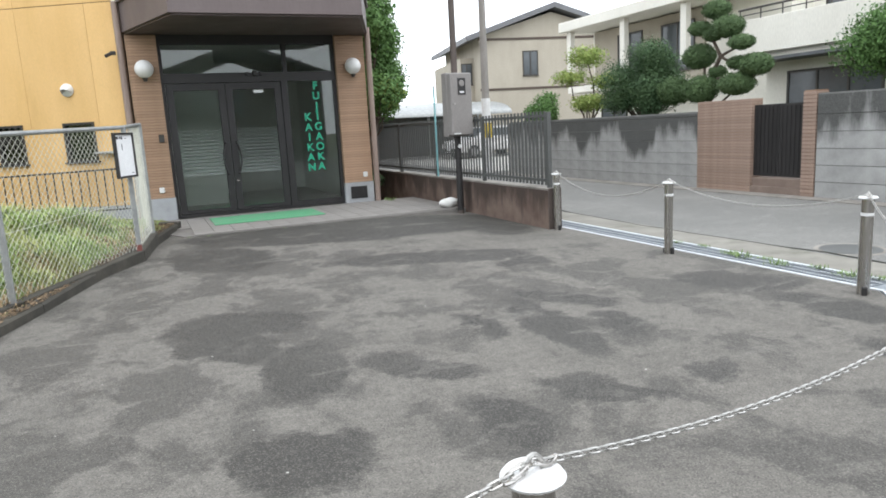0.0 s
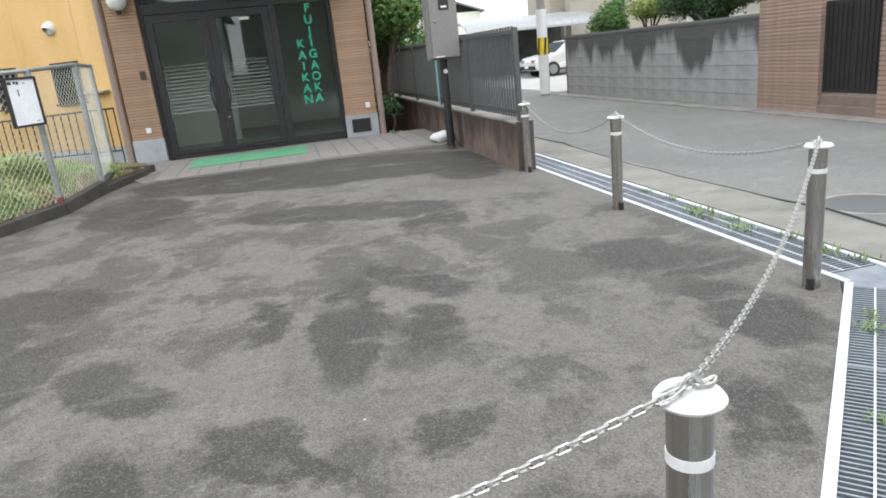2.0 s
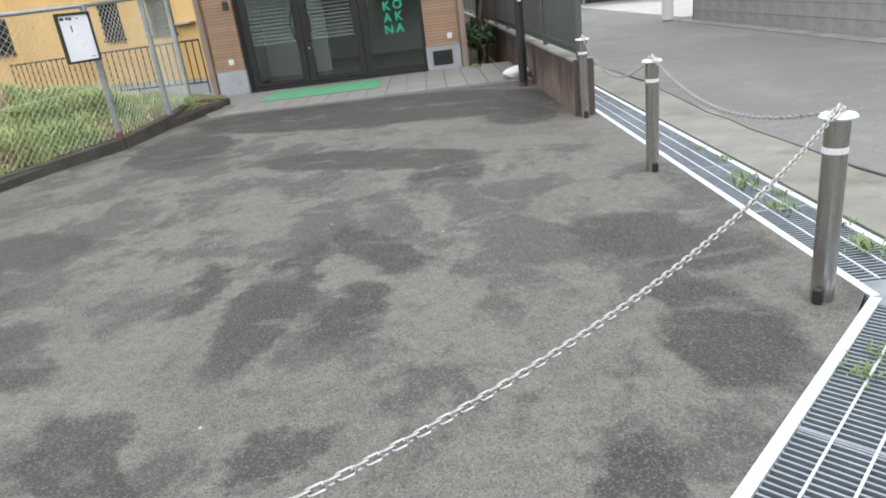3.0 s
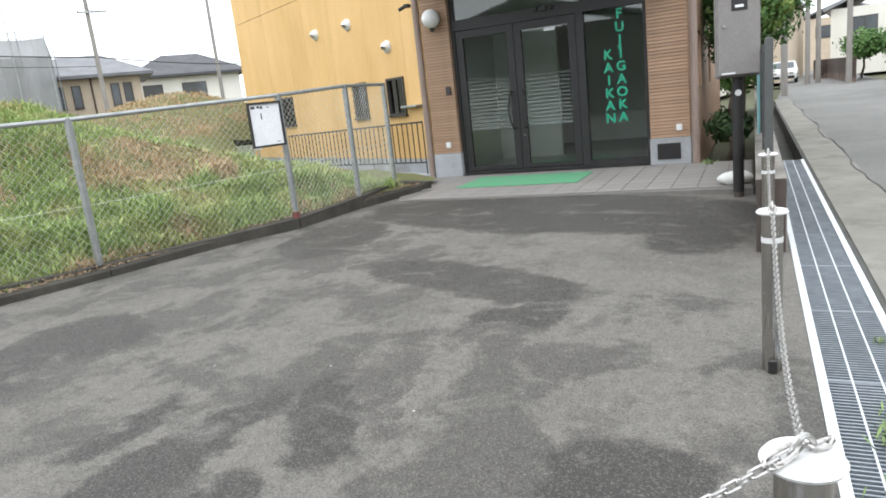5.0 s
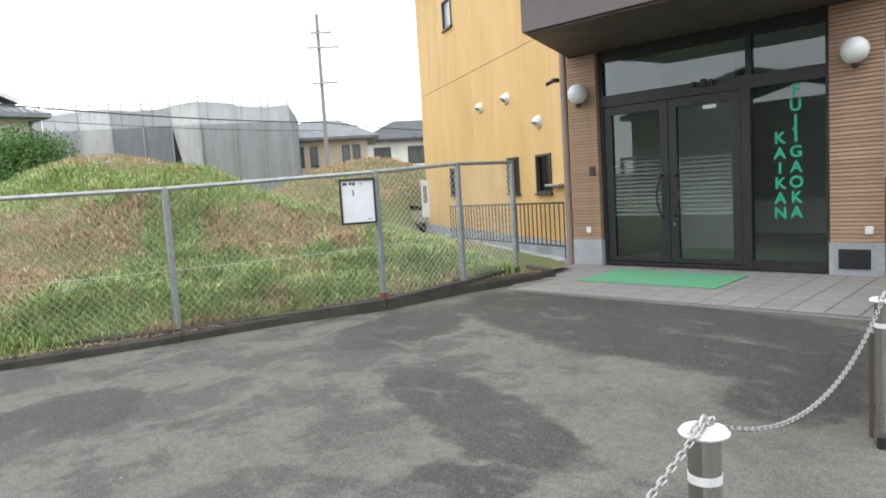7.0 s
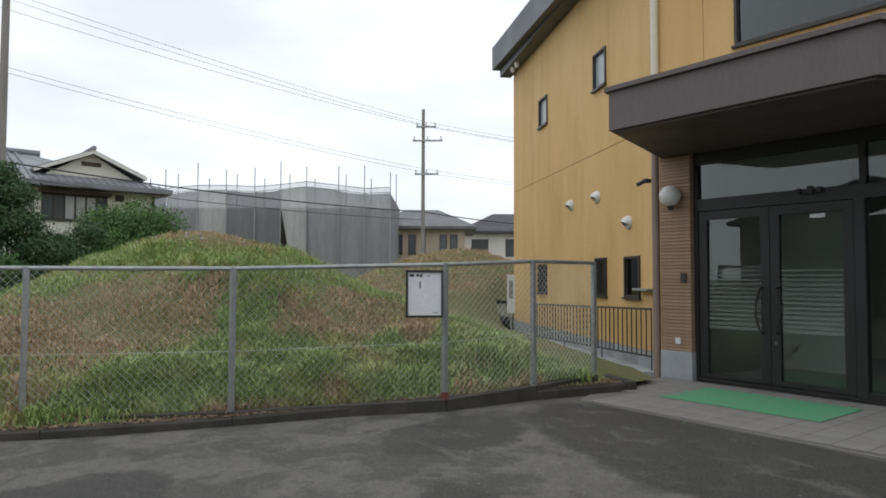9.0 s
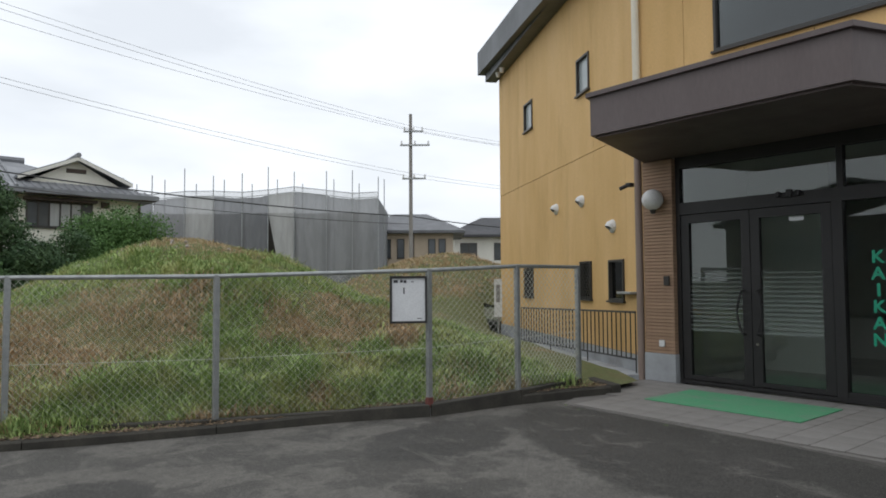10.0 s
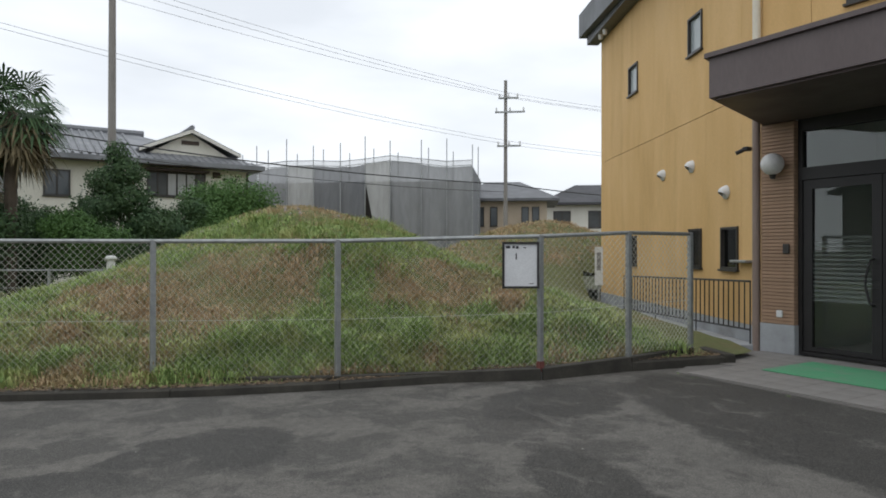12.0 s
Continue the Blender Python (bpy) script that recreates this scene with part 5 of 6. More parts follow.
br_ = part("balcony_rail", rod(bmesh.new(), (9.9, -0.4, 4.22), (17.6, -0.4, 4.22), 0.03, seg=8), M_bronze, wh, "dark metal balcony rail")
for i in range(12):
    part("rail_post", rod(bmesh.new(), (9.95 + 0.69 * i, -0.4, 3.92), (9.95 + 0.69 * i, -0.4, 4.22), 0.018, seg=6), M_bronze, br_)
part("rail_bar", rod(bmesh.new(), (9.9, -0.4, 4.07), (17.6, -0.4, 4.07), 0.015, seg=6), M_bronze, br_)
house_window(wh, 10.9, 13.6, 0.4, 2.5, 0.4, 3)
house_window(wh, 14.4, 16.8, 0.4, 2.5, 0.4, 2)
house_window(wh, 10.6, 12.0, 3.4, 5.6, 2.2, 2)
house_window(wh, 2.6, 4.0, 3.0, 4.6, 1.2, 2)
house_window(wh, 5.0, 6.6, 3.0, 4.6, 1.2, 2)
house_window(wh, 1.4, 3.0, 0.6, 2.2, 1.3, 2)

# taupe house with a gable to the side lane
th_ = thing("gable_house", pose(21.7, 33.5, 0, 0, 0, -12), "taupe stucco house with a dark gabled roof", "house")
part("wall", solid(bmesh.new(), [(-4.2, 0, -0.1), (4.2, 0, -0.1), (4.2, 0, 6.3), (0, 0, 7.5), (-4.2, 0, 6.3), (-4.2, 9, -0.1), (4.2, 9, -0.1), (4.2, 9, 6.3), (0, 9, 7.5), (-4.2, 9, 6.3)],
                   [(0, 1, 2, 3, 4), (9, 8, 7, 6, 5), (0, 4, 9, 5), (1, 6, 7, 2), (0, 5, 6, 1), (4, 3, 8, 9), (3, 2, 7, 8)]), M_taupe, th_)
part("roof", gable_roof(bmesh.new(), -5.1, 5.1, -0.6, 9.5, 6.25, 7.95, 0.28, "y"), M_midroof, th_, "dark grey tiled roof")
part("side_wing", box(bmesh.new(), -5.0, 1.5, -0.1, -4.21, 9.0, 5.3), M_taupe, th_)
for z in (3.35, 6.05):
    part("band", box(bmesh.new(), -4.25, -0.04, z, 4.25, -0.004, z + 0.12), M_trim, th_)
house_window(th_, -1.75, -0.85, 4.1, 5.45, 0.0, 2)
house_window(th_, -4.95, -4.3, 3.8, 5.0, 1.5, 2)
part("lower_roof", box(bmesh.new(), -7.2, 0.6, 2.6, -4.4, 2.4, 2.85), M_taupe, th_)

# carport, parked car, dark wall at the end of the yard
cp = thing("carport", Matrix.Translation((10.8, 30.0, 0)), "carport with a curved silver metal roof", "carport")
bm = bmesh.new()
seg = 12
prof = [(3.2 * (1 - math.cos(math.pi / 2 * k / seg)), 2.02 + 0.66 * math.sin(math.pi / 2 * k / seg)) for k in range(seg + 1)] + [(5.0, 2.62)]
n = len(prof)
vs = [(x, y, z + o) for o in (0, 0.05) for x in (0.0, 6.2) for y, z in prof]
fs = [(0, n, 3 * n, 2 * n), (n - 1, 3 * n - 1, 4 * n - 1, 2 * n - 1)]
for k in range(n - 1):
    fs += [(k, k + 1, n + k + 1, n + k), (2 * n + k, 3 * n + k, 3 * n + k + 1, 2 * n + k + 1), (k, 2 * n + k, 2 * n + k + 1, k + 1), (n + k, n + k + 1, 3 * n + k + 1, 3 * n + k)]
part("roof", solid(bm, vs, fs), M_galv, cp, "curved silver sheet roof")
for x, y, h in ((0.2, 3.4, 2.6), (3.1, 3.4, 2.6), (6.0, 3.4, 2.6)):
    part("post", box(bmesh.new(), x - 0.05, y - 0.05, -0.02, x + 0.05, y + 0.05, h), M_galv, cp)
yd = bmesh.new()
box(yd, 10.45, 19.6, -0.2, 17.0, 34.7, -0.004)
tagged(part("pavement_yard", yd, M_yard), "pale concrete parking yard", "yard", kind="structure")
ls = bmesh.new()
box(ls, 9.93, 5.0, -0.2, 10.28, 18.6, 0.002)
tagged(part("pavement_edge", ls, M_concrete), "grey concrete gutter at the foot of the garden wall", "gutter", kind="structure")
bm = bmesh.new()
box(bm, 10.8, 34.8, -0.3, 17.2, 35.1, 2.2)
tagged(part("wall_yard", bm, M_dark_concrete), "dark concrete yard wall", "wall", kind="structure")


def car(m, label):
    ob = thing("car", m, label, "car")
    prof = [(-2.05, 0.30), (-2.1, 0.62), (-1.95, 0.82), (-1.1, 0.95), (-0.45, 1.42), (1.1, 1.46), (1.85, 1.02), (2.08, 0.95), (2.1, 0.35)]
    bm = bmesh.new()
    L = [bm.verts.new((x, -0.84 + (0.12 if z > 1.0 else 0), z)) for x, z in prof]
    R = [bm.verts.new((x, 0.84 - (0.12 if z > 1.0 else 0), z)) for x, z in prof]
    for i in range(len(prof)):
        j = (i + 1) % len(prof)
        bm.faces.new((L[i], L[j], R[j], R[i]))
    bm.faces.new(L[::-1])
    bm.faces.new(R)
    bmesh.ops.recalc_face_normals(bm, faces=bm.faces)
    bmesh.ops.bevel(bm, geom=bm.edges[:], offset=0.05, segments=2, affect="EDGES")
    part("body", bm, M_carwhite, ob)
    for s in (-1, 1):
        part("side_window", solid(bmesh.new(), [(-0.85, s * 0.79, 1.0), (1.45, s * 0.79, 1.0), (1.0, s * 0.735, 1.36), (-0.4, s * 0.735, 1.34)], [(0, 1, 2, 3)]), M_pane, ob)
        part("headlight", box(bmesh.new(), -2.1, s * 0.5 - 0.14, 0.62, -1.93, s * 0.5 + 0.14, 0.76, None, 0.02), M_rim, ob)
        for x in (-1.3, 1.3):
            w = part("wheel", rod(bmesh.new(), (x, s * 0.68, 0.31), (x, s * 0.86, 0.31), 0.31, seg=24), M_tyre, ob)
            part("rim", rod(bmesh.new(), (x, s * 0.861, 0.31), (x, s * 0.872, 0.31), 0.2, seg=16), M_rim, w)
    part("windscreen", solid(bmesh.new(), [(-1.08, -0.66, 0.99), (-1.08, 0.66, 0.99), (-0.52, 0.62, 1.39), (-0.52, -0.62, 1.39)], [(0, 1, 2, 3)]), M_pane, ob)
    part("bumper", box(bmesh.new(), -2.14, -0.7, 0.34, -2.02, 0.7, 0.5, None, 0.03), M_tyre, ob)
    part("plate", box(bmesh.new(), -2.15, -0.17, 0.40, -2.142, 0.17, 0.52), M_paper, ob)
    return ob


car(pose(15.2, 29.3, -0.012, 0, 0, 6), "white parked car in the yard beside the block wall")
car(pose(6.95, 56.0, -0.012, 0, 0, 86), "white car parked far along the street")

# ---- garden trees over the block wall ----
tree("slender garden tree with layered yellow-green leaves", (10.9, 15.2, 0), [(0, 0, 3.1, 0.55, 0.55, 0.3), (-0.3, 0.3, 2.6, 0.5, 0.5, 0.22), (0.4, -0.3, 2.45, 0.45, 0.5, 0.22), (-0.2, -0.4, 1.95, 0.5, 0.5, 0.2), (0.3, 0.4, 1.85, 0.5, 0.4, 0.2)], 6500, 0.034, M_leaf_light, 21, 0.05, shell=0.2)
tree("broad rounded dark green garden tree", (11.3, 13.3, 0), clumps(random.Random(3), 32, 0, 0, 2.4, 0.95, 1.2, 1.05, 0.36, 0.52), 52000, 0.024, M_leaf_dark, 22, 0.08, shell=0.4)
tree("bushy green shrub above the garden wall", (12.2, 19.0, 0), clumps(random.Random(4), 9, 0, 0, 1.9, 0.7, 0.9, 0.5, 0.3, 0.45), 7000, 0.038, M_leaf_mid, 23, 0.05)
pads = [(0.05, -0.05, 3.62, 0.34, 0.36, 0.17), (0.05, 0.42, 3.30, 0.30, 0.30, 0.14), (-0.05, -0.45, 3.22, 0.40, 0.42, 0.20), (0.05, 0.05, 3.12, 0.26, 0.26, 0.12), (0.1, 0.48, 2.72, 0.44, 0.42, 0.24), (-0.1, -0.85, 2.86, 0.32, 0.30, 0.13),
        (0.05, -0.62, 2.48, 0.24, 0.26, 0.12), (0.0, -1.12, 2.40, 0.40, 0.40, 0.20), (0.1, -0.05, 2.35, 0.24, 0.22, 0.11), (-0.2, 0.92, 2.02, 0.48, 0.46, 0.27), (-0.25, 0.05, 2.00, 0.46, 0.44, 0.26), (-0.15, -0.80, 2.05, 0.44, 0.44, 0.20)]
pine = thing("pine_tree", Matrix.Translation((11.3, 11.25, 0)), "cloud-pruned pine with rounded dense needle pads", "pine tree")
bm = bmesh.new()
spine = [Vector(p) for p in ((0, 0, -0.2), (0.02, 0.05, 1.5), (0.05, 0.18, 2.1), (0.0, -0.22, 2.65), (0.05, 0.1, 3.1), (0.05, -0.05, 3.55))]
for k in range(5):
    rod(bm, spine[k], spine[k + 1], 0.075 - 0.012 * k, 0.063 - 0.012 * k, seg=9)
for k, pd in enumerate(pads):
    foot = min(spine[1:], key=lambda s: (s - Vector(pd[:3])).length + 2 * max(0, s.z - pd[2]))
    limb(bm, foot, Vector(pd[:3]) - Vector((0, 0, pd[5] * 0.5)), 0.035, 0.016, 3, 60 + k)
part("trunk", bm, M_bark, pine, "twisted bare trunk")
for k, pd in enumerate(pads):
    leaf_cloud("needle_pad", [(pd[0], pd[1], pd[2], pd[3] * 0.82, pd[4] * 0.82, pd[5] * 1.12)], int(5200 * (pd[3] / 0.4) ** 2), 0.032, M_needle, pine, 240 + k, 0.3, 0.62, 0.26, 0.07)
tree("leafy green tree leaning over the garden wall", (11.8, 7.2, 0), clumps(random.Random(8), 16, -0.3, 0.1, 2.5, 1.0, 1.3, 0.85, 0.4, 0.6), 34000, 0.028, M_leaf_mid, 25, 0.09)


# ---- utility poles and wires ----
def utility_pole(x, y, h, label, arms=(), r=0.14, band=False, material=None, rz=50):
    ob = thing("utility_pole", pose(x, y, 0, 0, 0, rz), label, "utility pole")
    part("shaft", rod(bmesh.new(), (0, 0, -0.3), (0, 0, h), r, r * 0.7, seg=14), material or M_pole, ob)
    for z, w in arms:
        arm = part("crossarm", box(bmesh.new(), -w * 0.35, -0.16, z, w * 0.65, -0.08, z + 0.08), M_galv, ob)
        for k in range(3):
            part("insulator", rod(bmesh.new(), (-w * 0.3 + w * 0.45 * k, -0.12, z + 0.08), (-w * 0.3 + w * 0.45 * k, -0.12, z + 0.26), 0.05, 0.035, seg=8), M_white, arm)
    if band:
        part("sleeve", rod(bmesh.new(), (0, 0, 0.02), (0, 0, 2.3), r + 0.012, seg=14), M_white, ob, "white wrapped lower sleeve")
        bnd = part("warning_band", rod(bmesh.new(), (0, 0, 1.1), (0, 0, 1.55), r + 0.02, seg=14), M_yellow, ob, "yellow and black warning band")
        for k in range(5):
            a = 2 * math.pi * k / 5
            part("stripe", rod(bmesh.new(), ((r + 0.018) * math.cos(a), (r + 0.018) * math.sin(a), 1.1), ((r + 0.018) * math.cos(a + 0.3), (r + 0.018) * math.sin(a + 0.3), 1.55), 0.03, seg=5), M_black, bnd)
    return ob


utility_pole(9.85, 19.0, 8.5, "concrete utility pole with a white sleeve and warning band", (), 0.13, True)
utility_pole(-21.4, 24.5, 10.1, "grey utility pole with cross-arms beyond the mound", ((9.15, 1.0), (8.45, 1.5), (6.75, 1.2)), 0.115)
utility_pole(-18.5, 6.4, 13.0, "brown-grey concrete utility pole in front of the tiled house", ((11.2, 1.8),), 0.14)
utility_pole(-24.0, 35.0, 12.0, "thin grey utility pole far behind the mound", (), 0.12)
utility_pole(-24.5, 0.2, 12.0, "utility pole with transformers far behind the palm", ((11.0, 2.4), (10.2, 2.4)), 0.14, rz=30)
for x, y in ((6.25, 35.6), (7.95, 49.0), (8.55, 49.5), (9.55, 44.0)):
    utility_pole(x, y, 9.0, "grey utility pole far along the street", ((8.2, 1.6),), 0.15, rz=0)


def wire(a, b, sag, r=0.012, label="thin black overhead cable strung between poles"):
    a, b = Vector(a), Vector(b)
    pts = [a.lerp(b, i / 14) - Vector((0, 0, sag * 4 * (i / 14) * (1 - i / 14))) for i in range(15)]
    ob = part("overhead_cable", sweep(bmesh.new(), pts, r, 5), M_cable)
    tagged(ob, label, "cable", "overhead cables")


for k, (z0, z1) in enumerate(((12.6, 9.5), (12.2, 9.3), (11.5, 9.2), (9.6, 7.0), (9.3, 6.8))):
    o = 0.35 * k
    wire((-20.5 + o * 0.6, -6.0 + o, z0 + 0.6), (-21.4 + o * 0.3, 24.5 + o * 0.2, z1), 0.5, 0.007)
    wire((-21.4 + o * 0.3, 24.5 + o * 0.2, z1), (-16.0 + o, 52.0, z1 + 0.3), 0.6, 0.007)
wire((-22.5, -2.0, 6.6), (-21.4, 24.5, 4.9), 0.5, 0.028, "thick black overhead telephone cable")
wire((-21.4, 24.5, 4.9), (-16.0, 45.0, 5.3), 0.7, 0.028, "thick black overhead telephone cable")
wire((-22.8, -2.0, 6.1), (-21.4, 24.5, 4.5), 0.5, 0.014)

# ---- far side of the mound ----
# house with grey tiled roof; local -y faces the mound
jp = thing("tiled_house", pose(-23.0, 12.75, 0, 0, 0, 92.0), "cream plastered house with a grey tiled hip-and-gable roof", "house")
part("wall", box(bmesh.new(), -14.0, 0.7, -0.1, -0.5, 8.3, 5.05), M_plaster, jp)
rf = part("roof", hip_roof(bmesh.new(), -15.0, 0.0, -0.1, 9.0, 5.15, 6.75, 4.5), M_rooftile, jp, "grey ribbed tile roof")
GXC, GHW = -2.85, 2.05
part("gable_roof", gable_roof(bmesh.new(), GXC - GHW, GXC + GHW, 0.7, 4.6, 5.72, 6.62, 0.13, "y"), M_rooftile, jp)
part("gable_wall", solid(bmesh.new(), [(GXC - 1.7, 1.0, 5.5), (GXC + 1.7, 1.0, 5.5), (GXC, 1.0, 6.48), (GXC - 1.7, 1.3, 5.5), (GXC + 1.7, 1.3, 5.5), (GXC, 1.3, 6.48)], [(0, 1, 2), (5, 4, 3), (0, 2, 5, 3), (1, 4, 5, 2), (0, 3, 4, 1)]), M_plaster, jp)
for s in (-1, 1):
    e_ = GXC + s * (GHW - 0.02)
    part("barge_board", solid(bmesh.new(), [(GXC, 0.62, 6.44), (GXC, 0.62, 6.58), (e_, 0.62, 5.68), (e_, 0.62, 5.54), (GXC, 0.695, 6.44), (GXC, 0.695, 6.58), (e_, 0.695, 5.68), (e_, 0.695, 5.54)], [(0, 1, 2, 3), (7, 6, 5, 4), (0, 4, 5, 1), (1, 5, 6, 2), (2, 6, 7, 3), (3, 7, 4, 0)]), M_whitewall, jp, "white painted barge board")
part("gable_vent", box(bmesh.new(), GXC - 0.35, 0.95, 5.98, GXC + 0.35, 1.0, 6.14), M_trim, jp)
part("ridge", rod(bmesh.new(), (GXC, 0.6, 6.66), (GXC, 4.4, 6.66), 0.10, seg=8), M_rooftile, jp)
part("ridge", rod(bmesh.new(), (-10.8, 4.45, 6.80), (-4.1, 4.45, 6.80), 0.15, seg=8), M_rooftile, jp)
rib = mesh_of("roof_rib", rod(bmesh.new(), (0, 0, 0), (0, 4.3, 1.512), 0.055, seg=6), M_rooftile)
for i in range(54):
    x = -14.7 + 0.285 * i
    cut = min(1.0, (x + 15.0) / 4.2, (0.0 - x) / 4.5)
    if abs(x - GXC) < GHW:
        cut = min(cut, 0.22)
    if cut > 0.06:
        share("roof_rib", rib, Matrix.Translation((x, -0.08, 5.19)) @ Matrix.Diagonal((1, cut, cut, 1)), rf)
part("fascia_board", box(bmesh.new(), -14.9, -0.02, 4.93, -0.1, 0.06, 5.0), M_trim, jp)
house_window(jp, -4.6, -2.3, 3.75, 4.75, 0.7, 6, (2, 3, 4))
part("window_hood", box(bmesh.new(), -4.7, 0.35, 4.76, -2.2, 0.7, 4.86), M_trim, jp)
house_window(jp, -8.2, -7.3, 3.6, 4.6, 0.7, 2)
house_window(jp, -10.4, -9.2, 3.6, 4.7, 0.7, 2, (0, 1))
part("wall_vent", box(bmesh.new(), -2.0, 0.6, 4.62, -1.7, 0.7, 4.86, None, 0.01), M_trim, jp)
part("downpipe", rod(bmesh.new(), (-0.55, 0.62, 0), (-0.55, 0.62, 4.9), 0.05, seg=8), M_trim, jp)

# building wrapped in scaffold netting
sc = thing("scaffold", pose(-25.7, 25.4, 0, 0, 0, 52.0), "building wrapped in grey scaffold netting with pipes standing above", "scaffold")
part("inner_building", box(bmesh.new(), -13.6, 1.2, -0.1, -1.0, 8.0, 5.6), M_taupe, sc)
# dark board painted as the shade seen through the net's open gap
part("gap_shade_board", box(bmesh.new(), -7.2, 0.9, 0.0, -4.8, 1.1, 5.6), M_siding_gapshade, sc)
rs = random.Random(9)
xs = [-14.2]
while xs[-1] < -0.1:
    xs.append(min(0.0, xs[-1] + rs.choice((1.45, 1.6, 1.8))))


def net_top(x):
    return 6.35 + 0.10 * math.sin(x * 1.1) + 0.22 * math.exp(-((x + 5.2) / 2.6) ** 2)


for i, (xa, xb) in enumerate(zip(xs, xs[1:])):
    bm = bmesh.new()
    flap = xa <= -5.3 < xb
    cols, rws = 8, 12
    g = []
    for r in range(rws + 1):
        row = []
        for c in range(cols + 1):
            x = xa + (xb - xa) * c / cols
            z = 0.1 + (net_top(x) - 0.1) * r / rws
            if flap and r < 10:
                x = xb - (xb - x) * (0.25 + 0.75 * r / 10)
            y = 0.05 * math.sin(c / cols * math.pi * 2 + i) - 0.12 * math.sin(math.pi * c / cols) * math.sin(math.pi * r / rws) - (0.25 * (1 - r / 10) if flap and r < 10 else 0)
            row.append(bm.verts.new((x, y, z)))
        g.append(row)
    for ra, rb in zip(g, g[1:]):
        for c in range(cols):
            bm.faces.new((ra[c], ra[c + 1], rb[c + 1], rb[c]))
    part("net_panel", bm, M_net_light if flap or i == 2 else M_net_dark if i in (0, 3, 4) else M_net, sc)
part("end_net", box(bmesh.new(), -0.01, 0.02, 0.1, 0.0, 7.5, 6.3), M_net, sc)
part("rear_net", box(bmesh.new(), -14.2, 8.2, 0.1, 0.0, 8.21, 6.3), M_net, sc)
for i, x in enumerate(xs):
    part("standard", rod(bmesh.new(), (x, -0.16, 0), (x, -0.16, net_top(x) + 1.15 + 0.22 * (i % 3)), 0.028, seg=6), M_galv, sc)
    part("standard", rod(bmesh.new(), (x + 0.25, 1.0, 0), (x + 0.25, 1.0, 7.3 + 0.25 * (i % 2)), 0.028, seg=6), M_galv, sc)
for k, (xa, xb) in enumerate(zip(xs, xs[1:])):
    part("top_net", solid(bmesh.new(), [(xa, 0.06, net_top(xa)), (xb, 0.06, net_top(xb)), (xb, 0.10, net_top(xb) + 0.34 + 0.05 * (k % 2)), (xa, 0.10, net_top(xa) + 0.34 + 0.05 * ((k + 1) % 2))], [(0, 1, 2, 3)]), M_net_top, sc, "thin pale netting above the panels")
    for dz in (0.02, 0.30):
        part("ledger", rod(bmesh.new(), (xa, -0.16, net_top(xa) + dz), (xb, -0.16, net_top(xb) + dz), 0.02, seg=6), M_galv, sc)

# beige and white houses beyond
bh = thing("beige_house", pose(-32.0, 28.85, 0, 0, 0, 52.0), "peach-beige house with a low grey hip roof", "house")
part("wall", box(bmesh.new(), -0.5, 0.6, -0.1, 5.6, 7.0, 5.0), M_peach, bh)
part("roof", hip_roof(bmesh.new(), -1.2, 6.4, 0.0, 7.6, 5.05, 6.5, 2.6), M_midroof, bh)
for x in (0.9, 1.8, 3.9, 4.6):
    house_window(bh, x, x + 0.5, 3.2, 4.5, 0.6, 1)
part("downpipe", rod(bmesh.new(), (2.9, 0.55, 0), (2.9, 0.55, 4.9), 0.05, seg=8), M_trim, bh)
w2 = thing("white_house", pose(-36.5, 39.6, 0, 0, 0, 52.0), "white rendered house with a dark hipped roof", "house")
part("wall", box(bmesh.new(), 0.3, 0.6, -0.1, 8.0, 7.0, 5.4), M_whitewall, w2)
part("roof", hip_roof(bmesh.new(), -0.4, 8.8, -0.1, 7.7, 5.45, 7.2, 3.2), M_darkroof, w2)
house_window(w2, 0.8, 2.2, 3.4, 4.8, 0.6, 2)
house_window(w2, 3.6, 5.4, 3.4, 4.8, 0.6, 2)
part("balcony", box(bmesh.new(), 3.2, 0.0, 2.6, 6.0, 0.6, 3.3), M_whitewall, w2)

# bushes, trees and a palm beyond the mound
tree("broad green bush in front of the tiled house", (-19.0, 10.0, 0), clumps(random.Random(31), 28, 0, 0.1, 2.62, 1.9, 2.2, 1.4, 0.6, 0.9), 52000, 0.045, M_leaf_mid, 31, 0.08, "bush", "bush")
tree("dark evergreen shrub beyond the mound", (-15.8, 6.3, 0), [(0, 0, 4.3, 0.35, 0.35, 0.4), (0.1, 0.25, 3.8, 0.5, 0.5, 0.45), (-0.1, -0.3, 3.5, 0.6, 0.55, 0.45), (0.1, 0.3, 3.0, 0.7, 0.7, 0.5), (0, -0.5, 2.7, 0.75, 0.7, 0.5), (0.1, 0.7, 2.3, 0.8, 0.7, 0.55), (0, -0.8, 1.9, 0.9, 0.8, 0.55), (0, 0.2, 1.5, 1.1, 1.2, 0.7), (0, 0.9, 1.3, 0.8, 0.7, 0.6)], 34000, 0.042, M_leaf_dark, 32, 0.08)
tree("dark evergreen shrub beyond the mound", (-15.5, 3.9, 0), clumps(random.Random(33), 20, 0, 0.2, 1.8, 1.0, 1.8, 1.5, 0.5, 0.8), 34000, 0.042, M_leaf_dark, 33, 0.08)
tree("mid-green bush with pale shoots by the far fence", (-13.2, 5.2, 0), clumps(random.Random(34), 12, 0, 0, 1.7, 0.6, 1.1, 1.0, 0.4, 0.6), 18000, 0.034, M_leaf_mid, 34, 0.05, "bush", "bush")
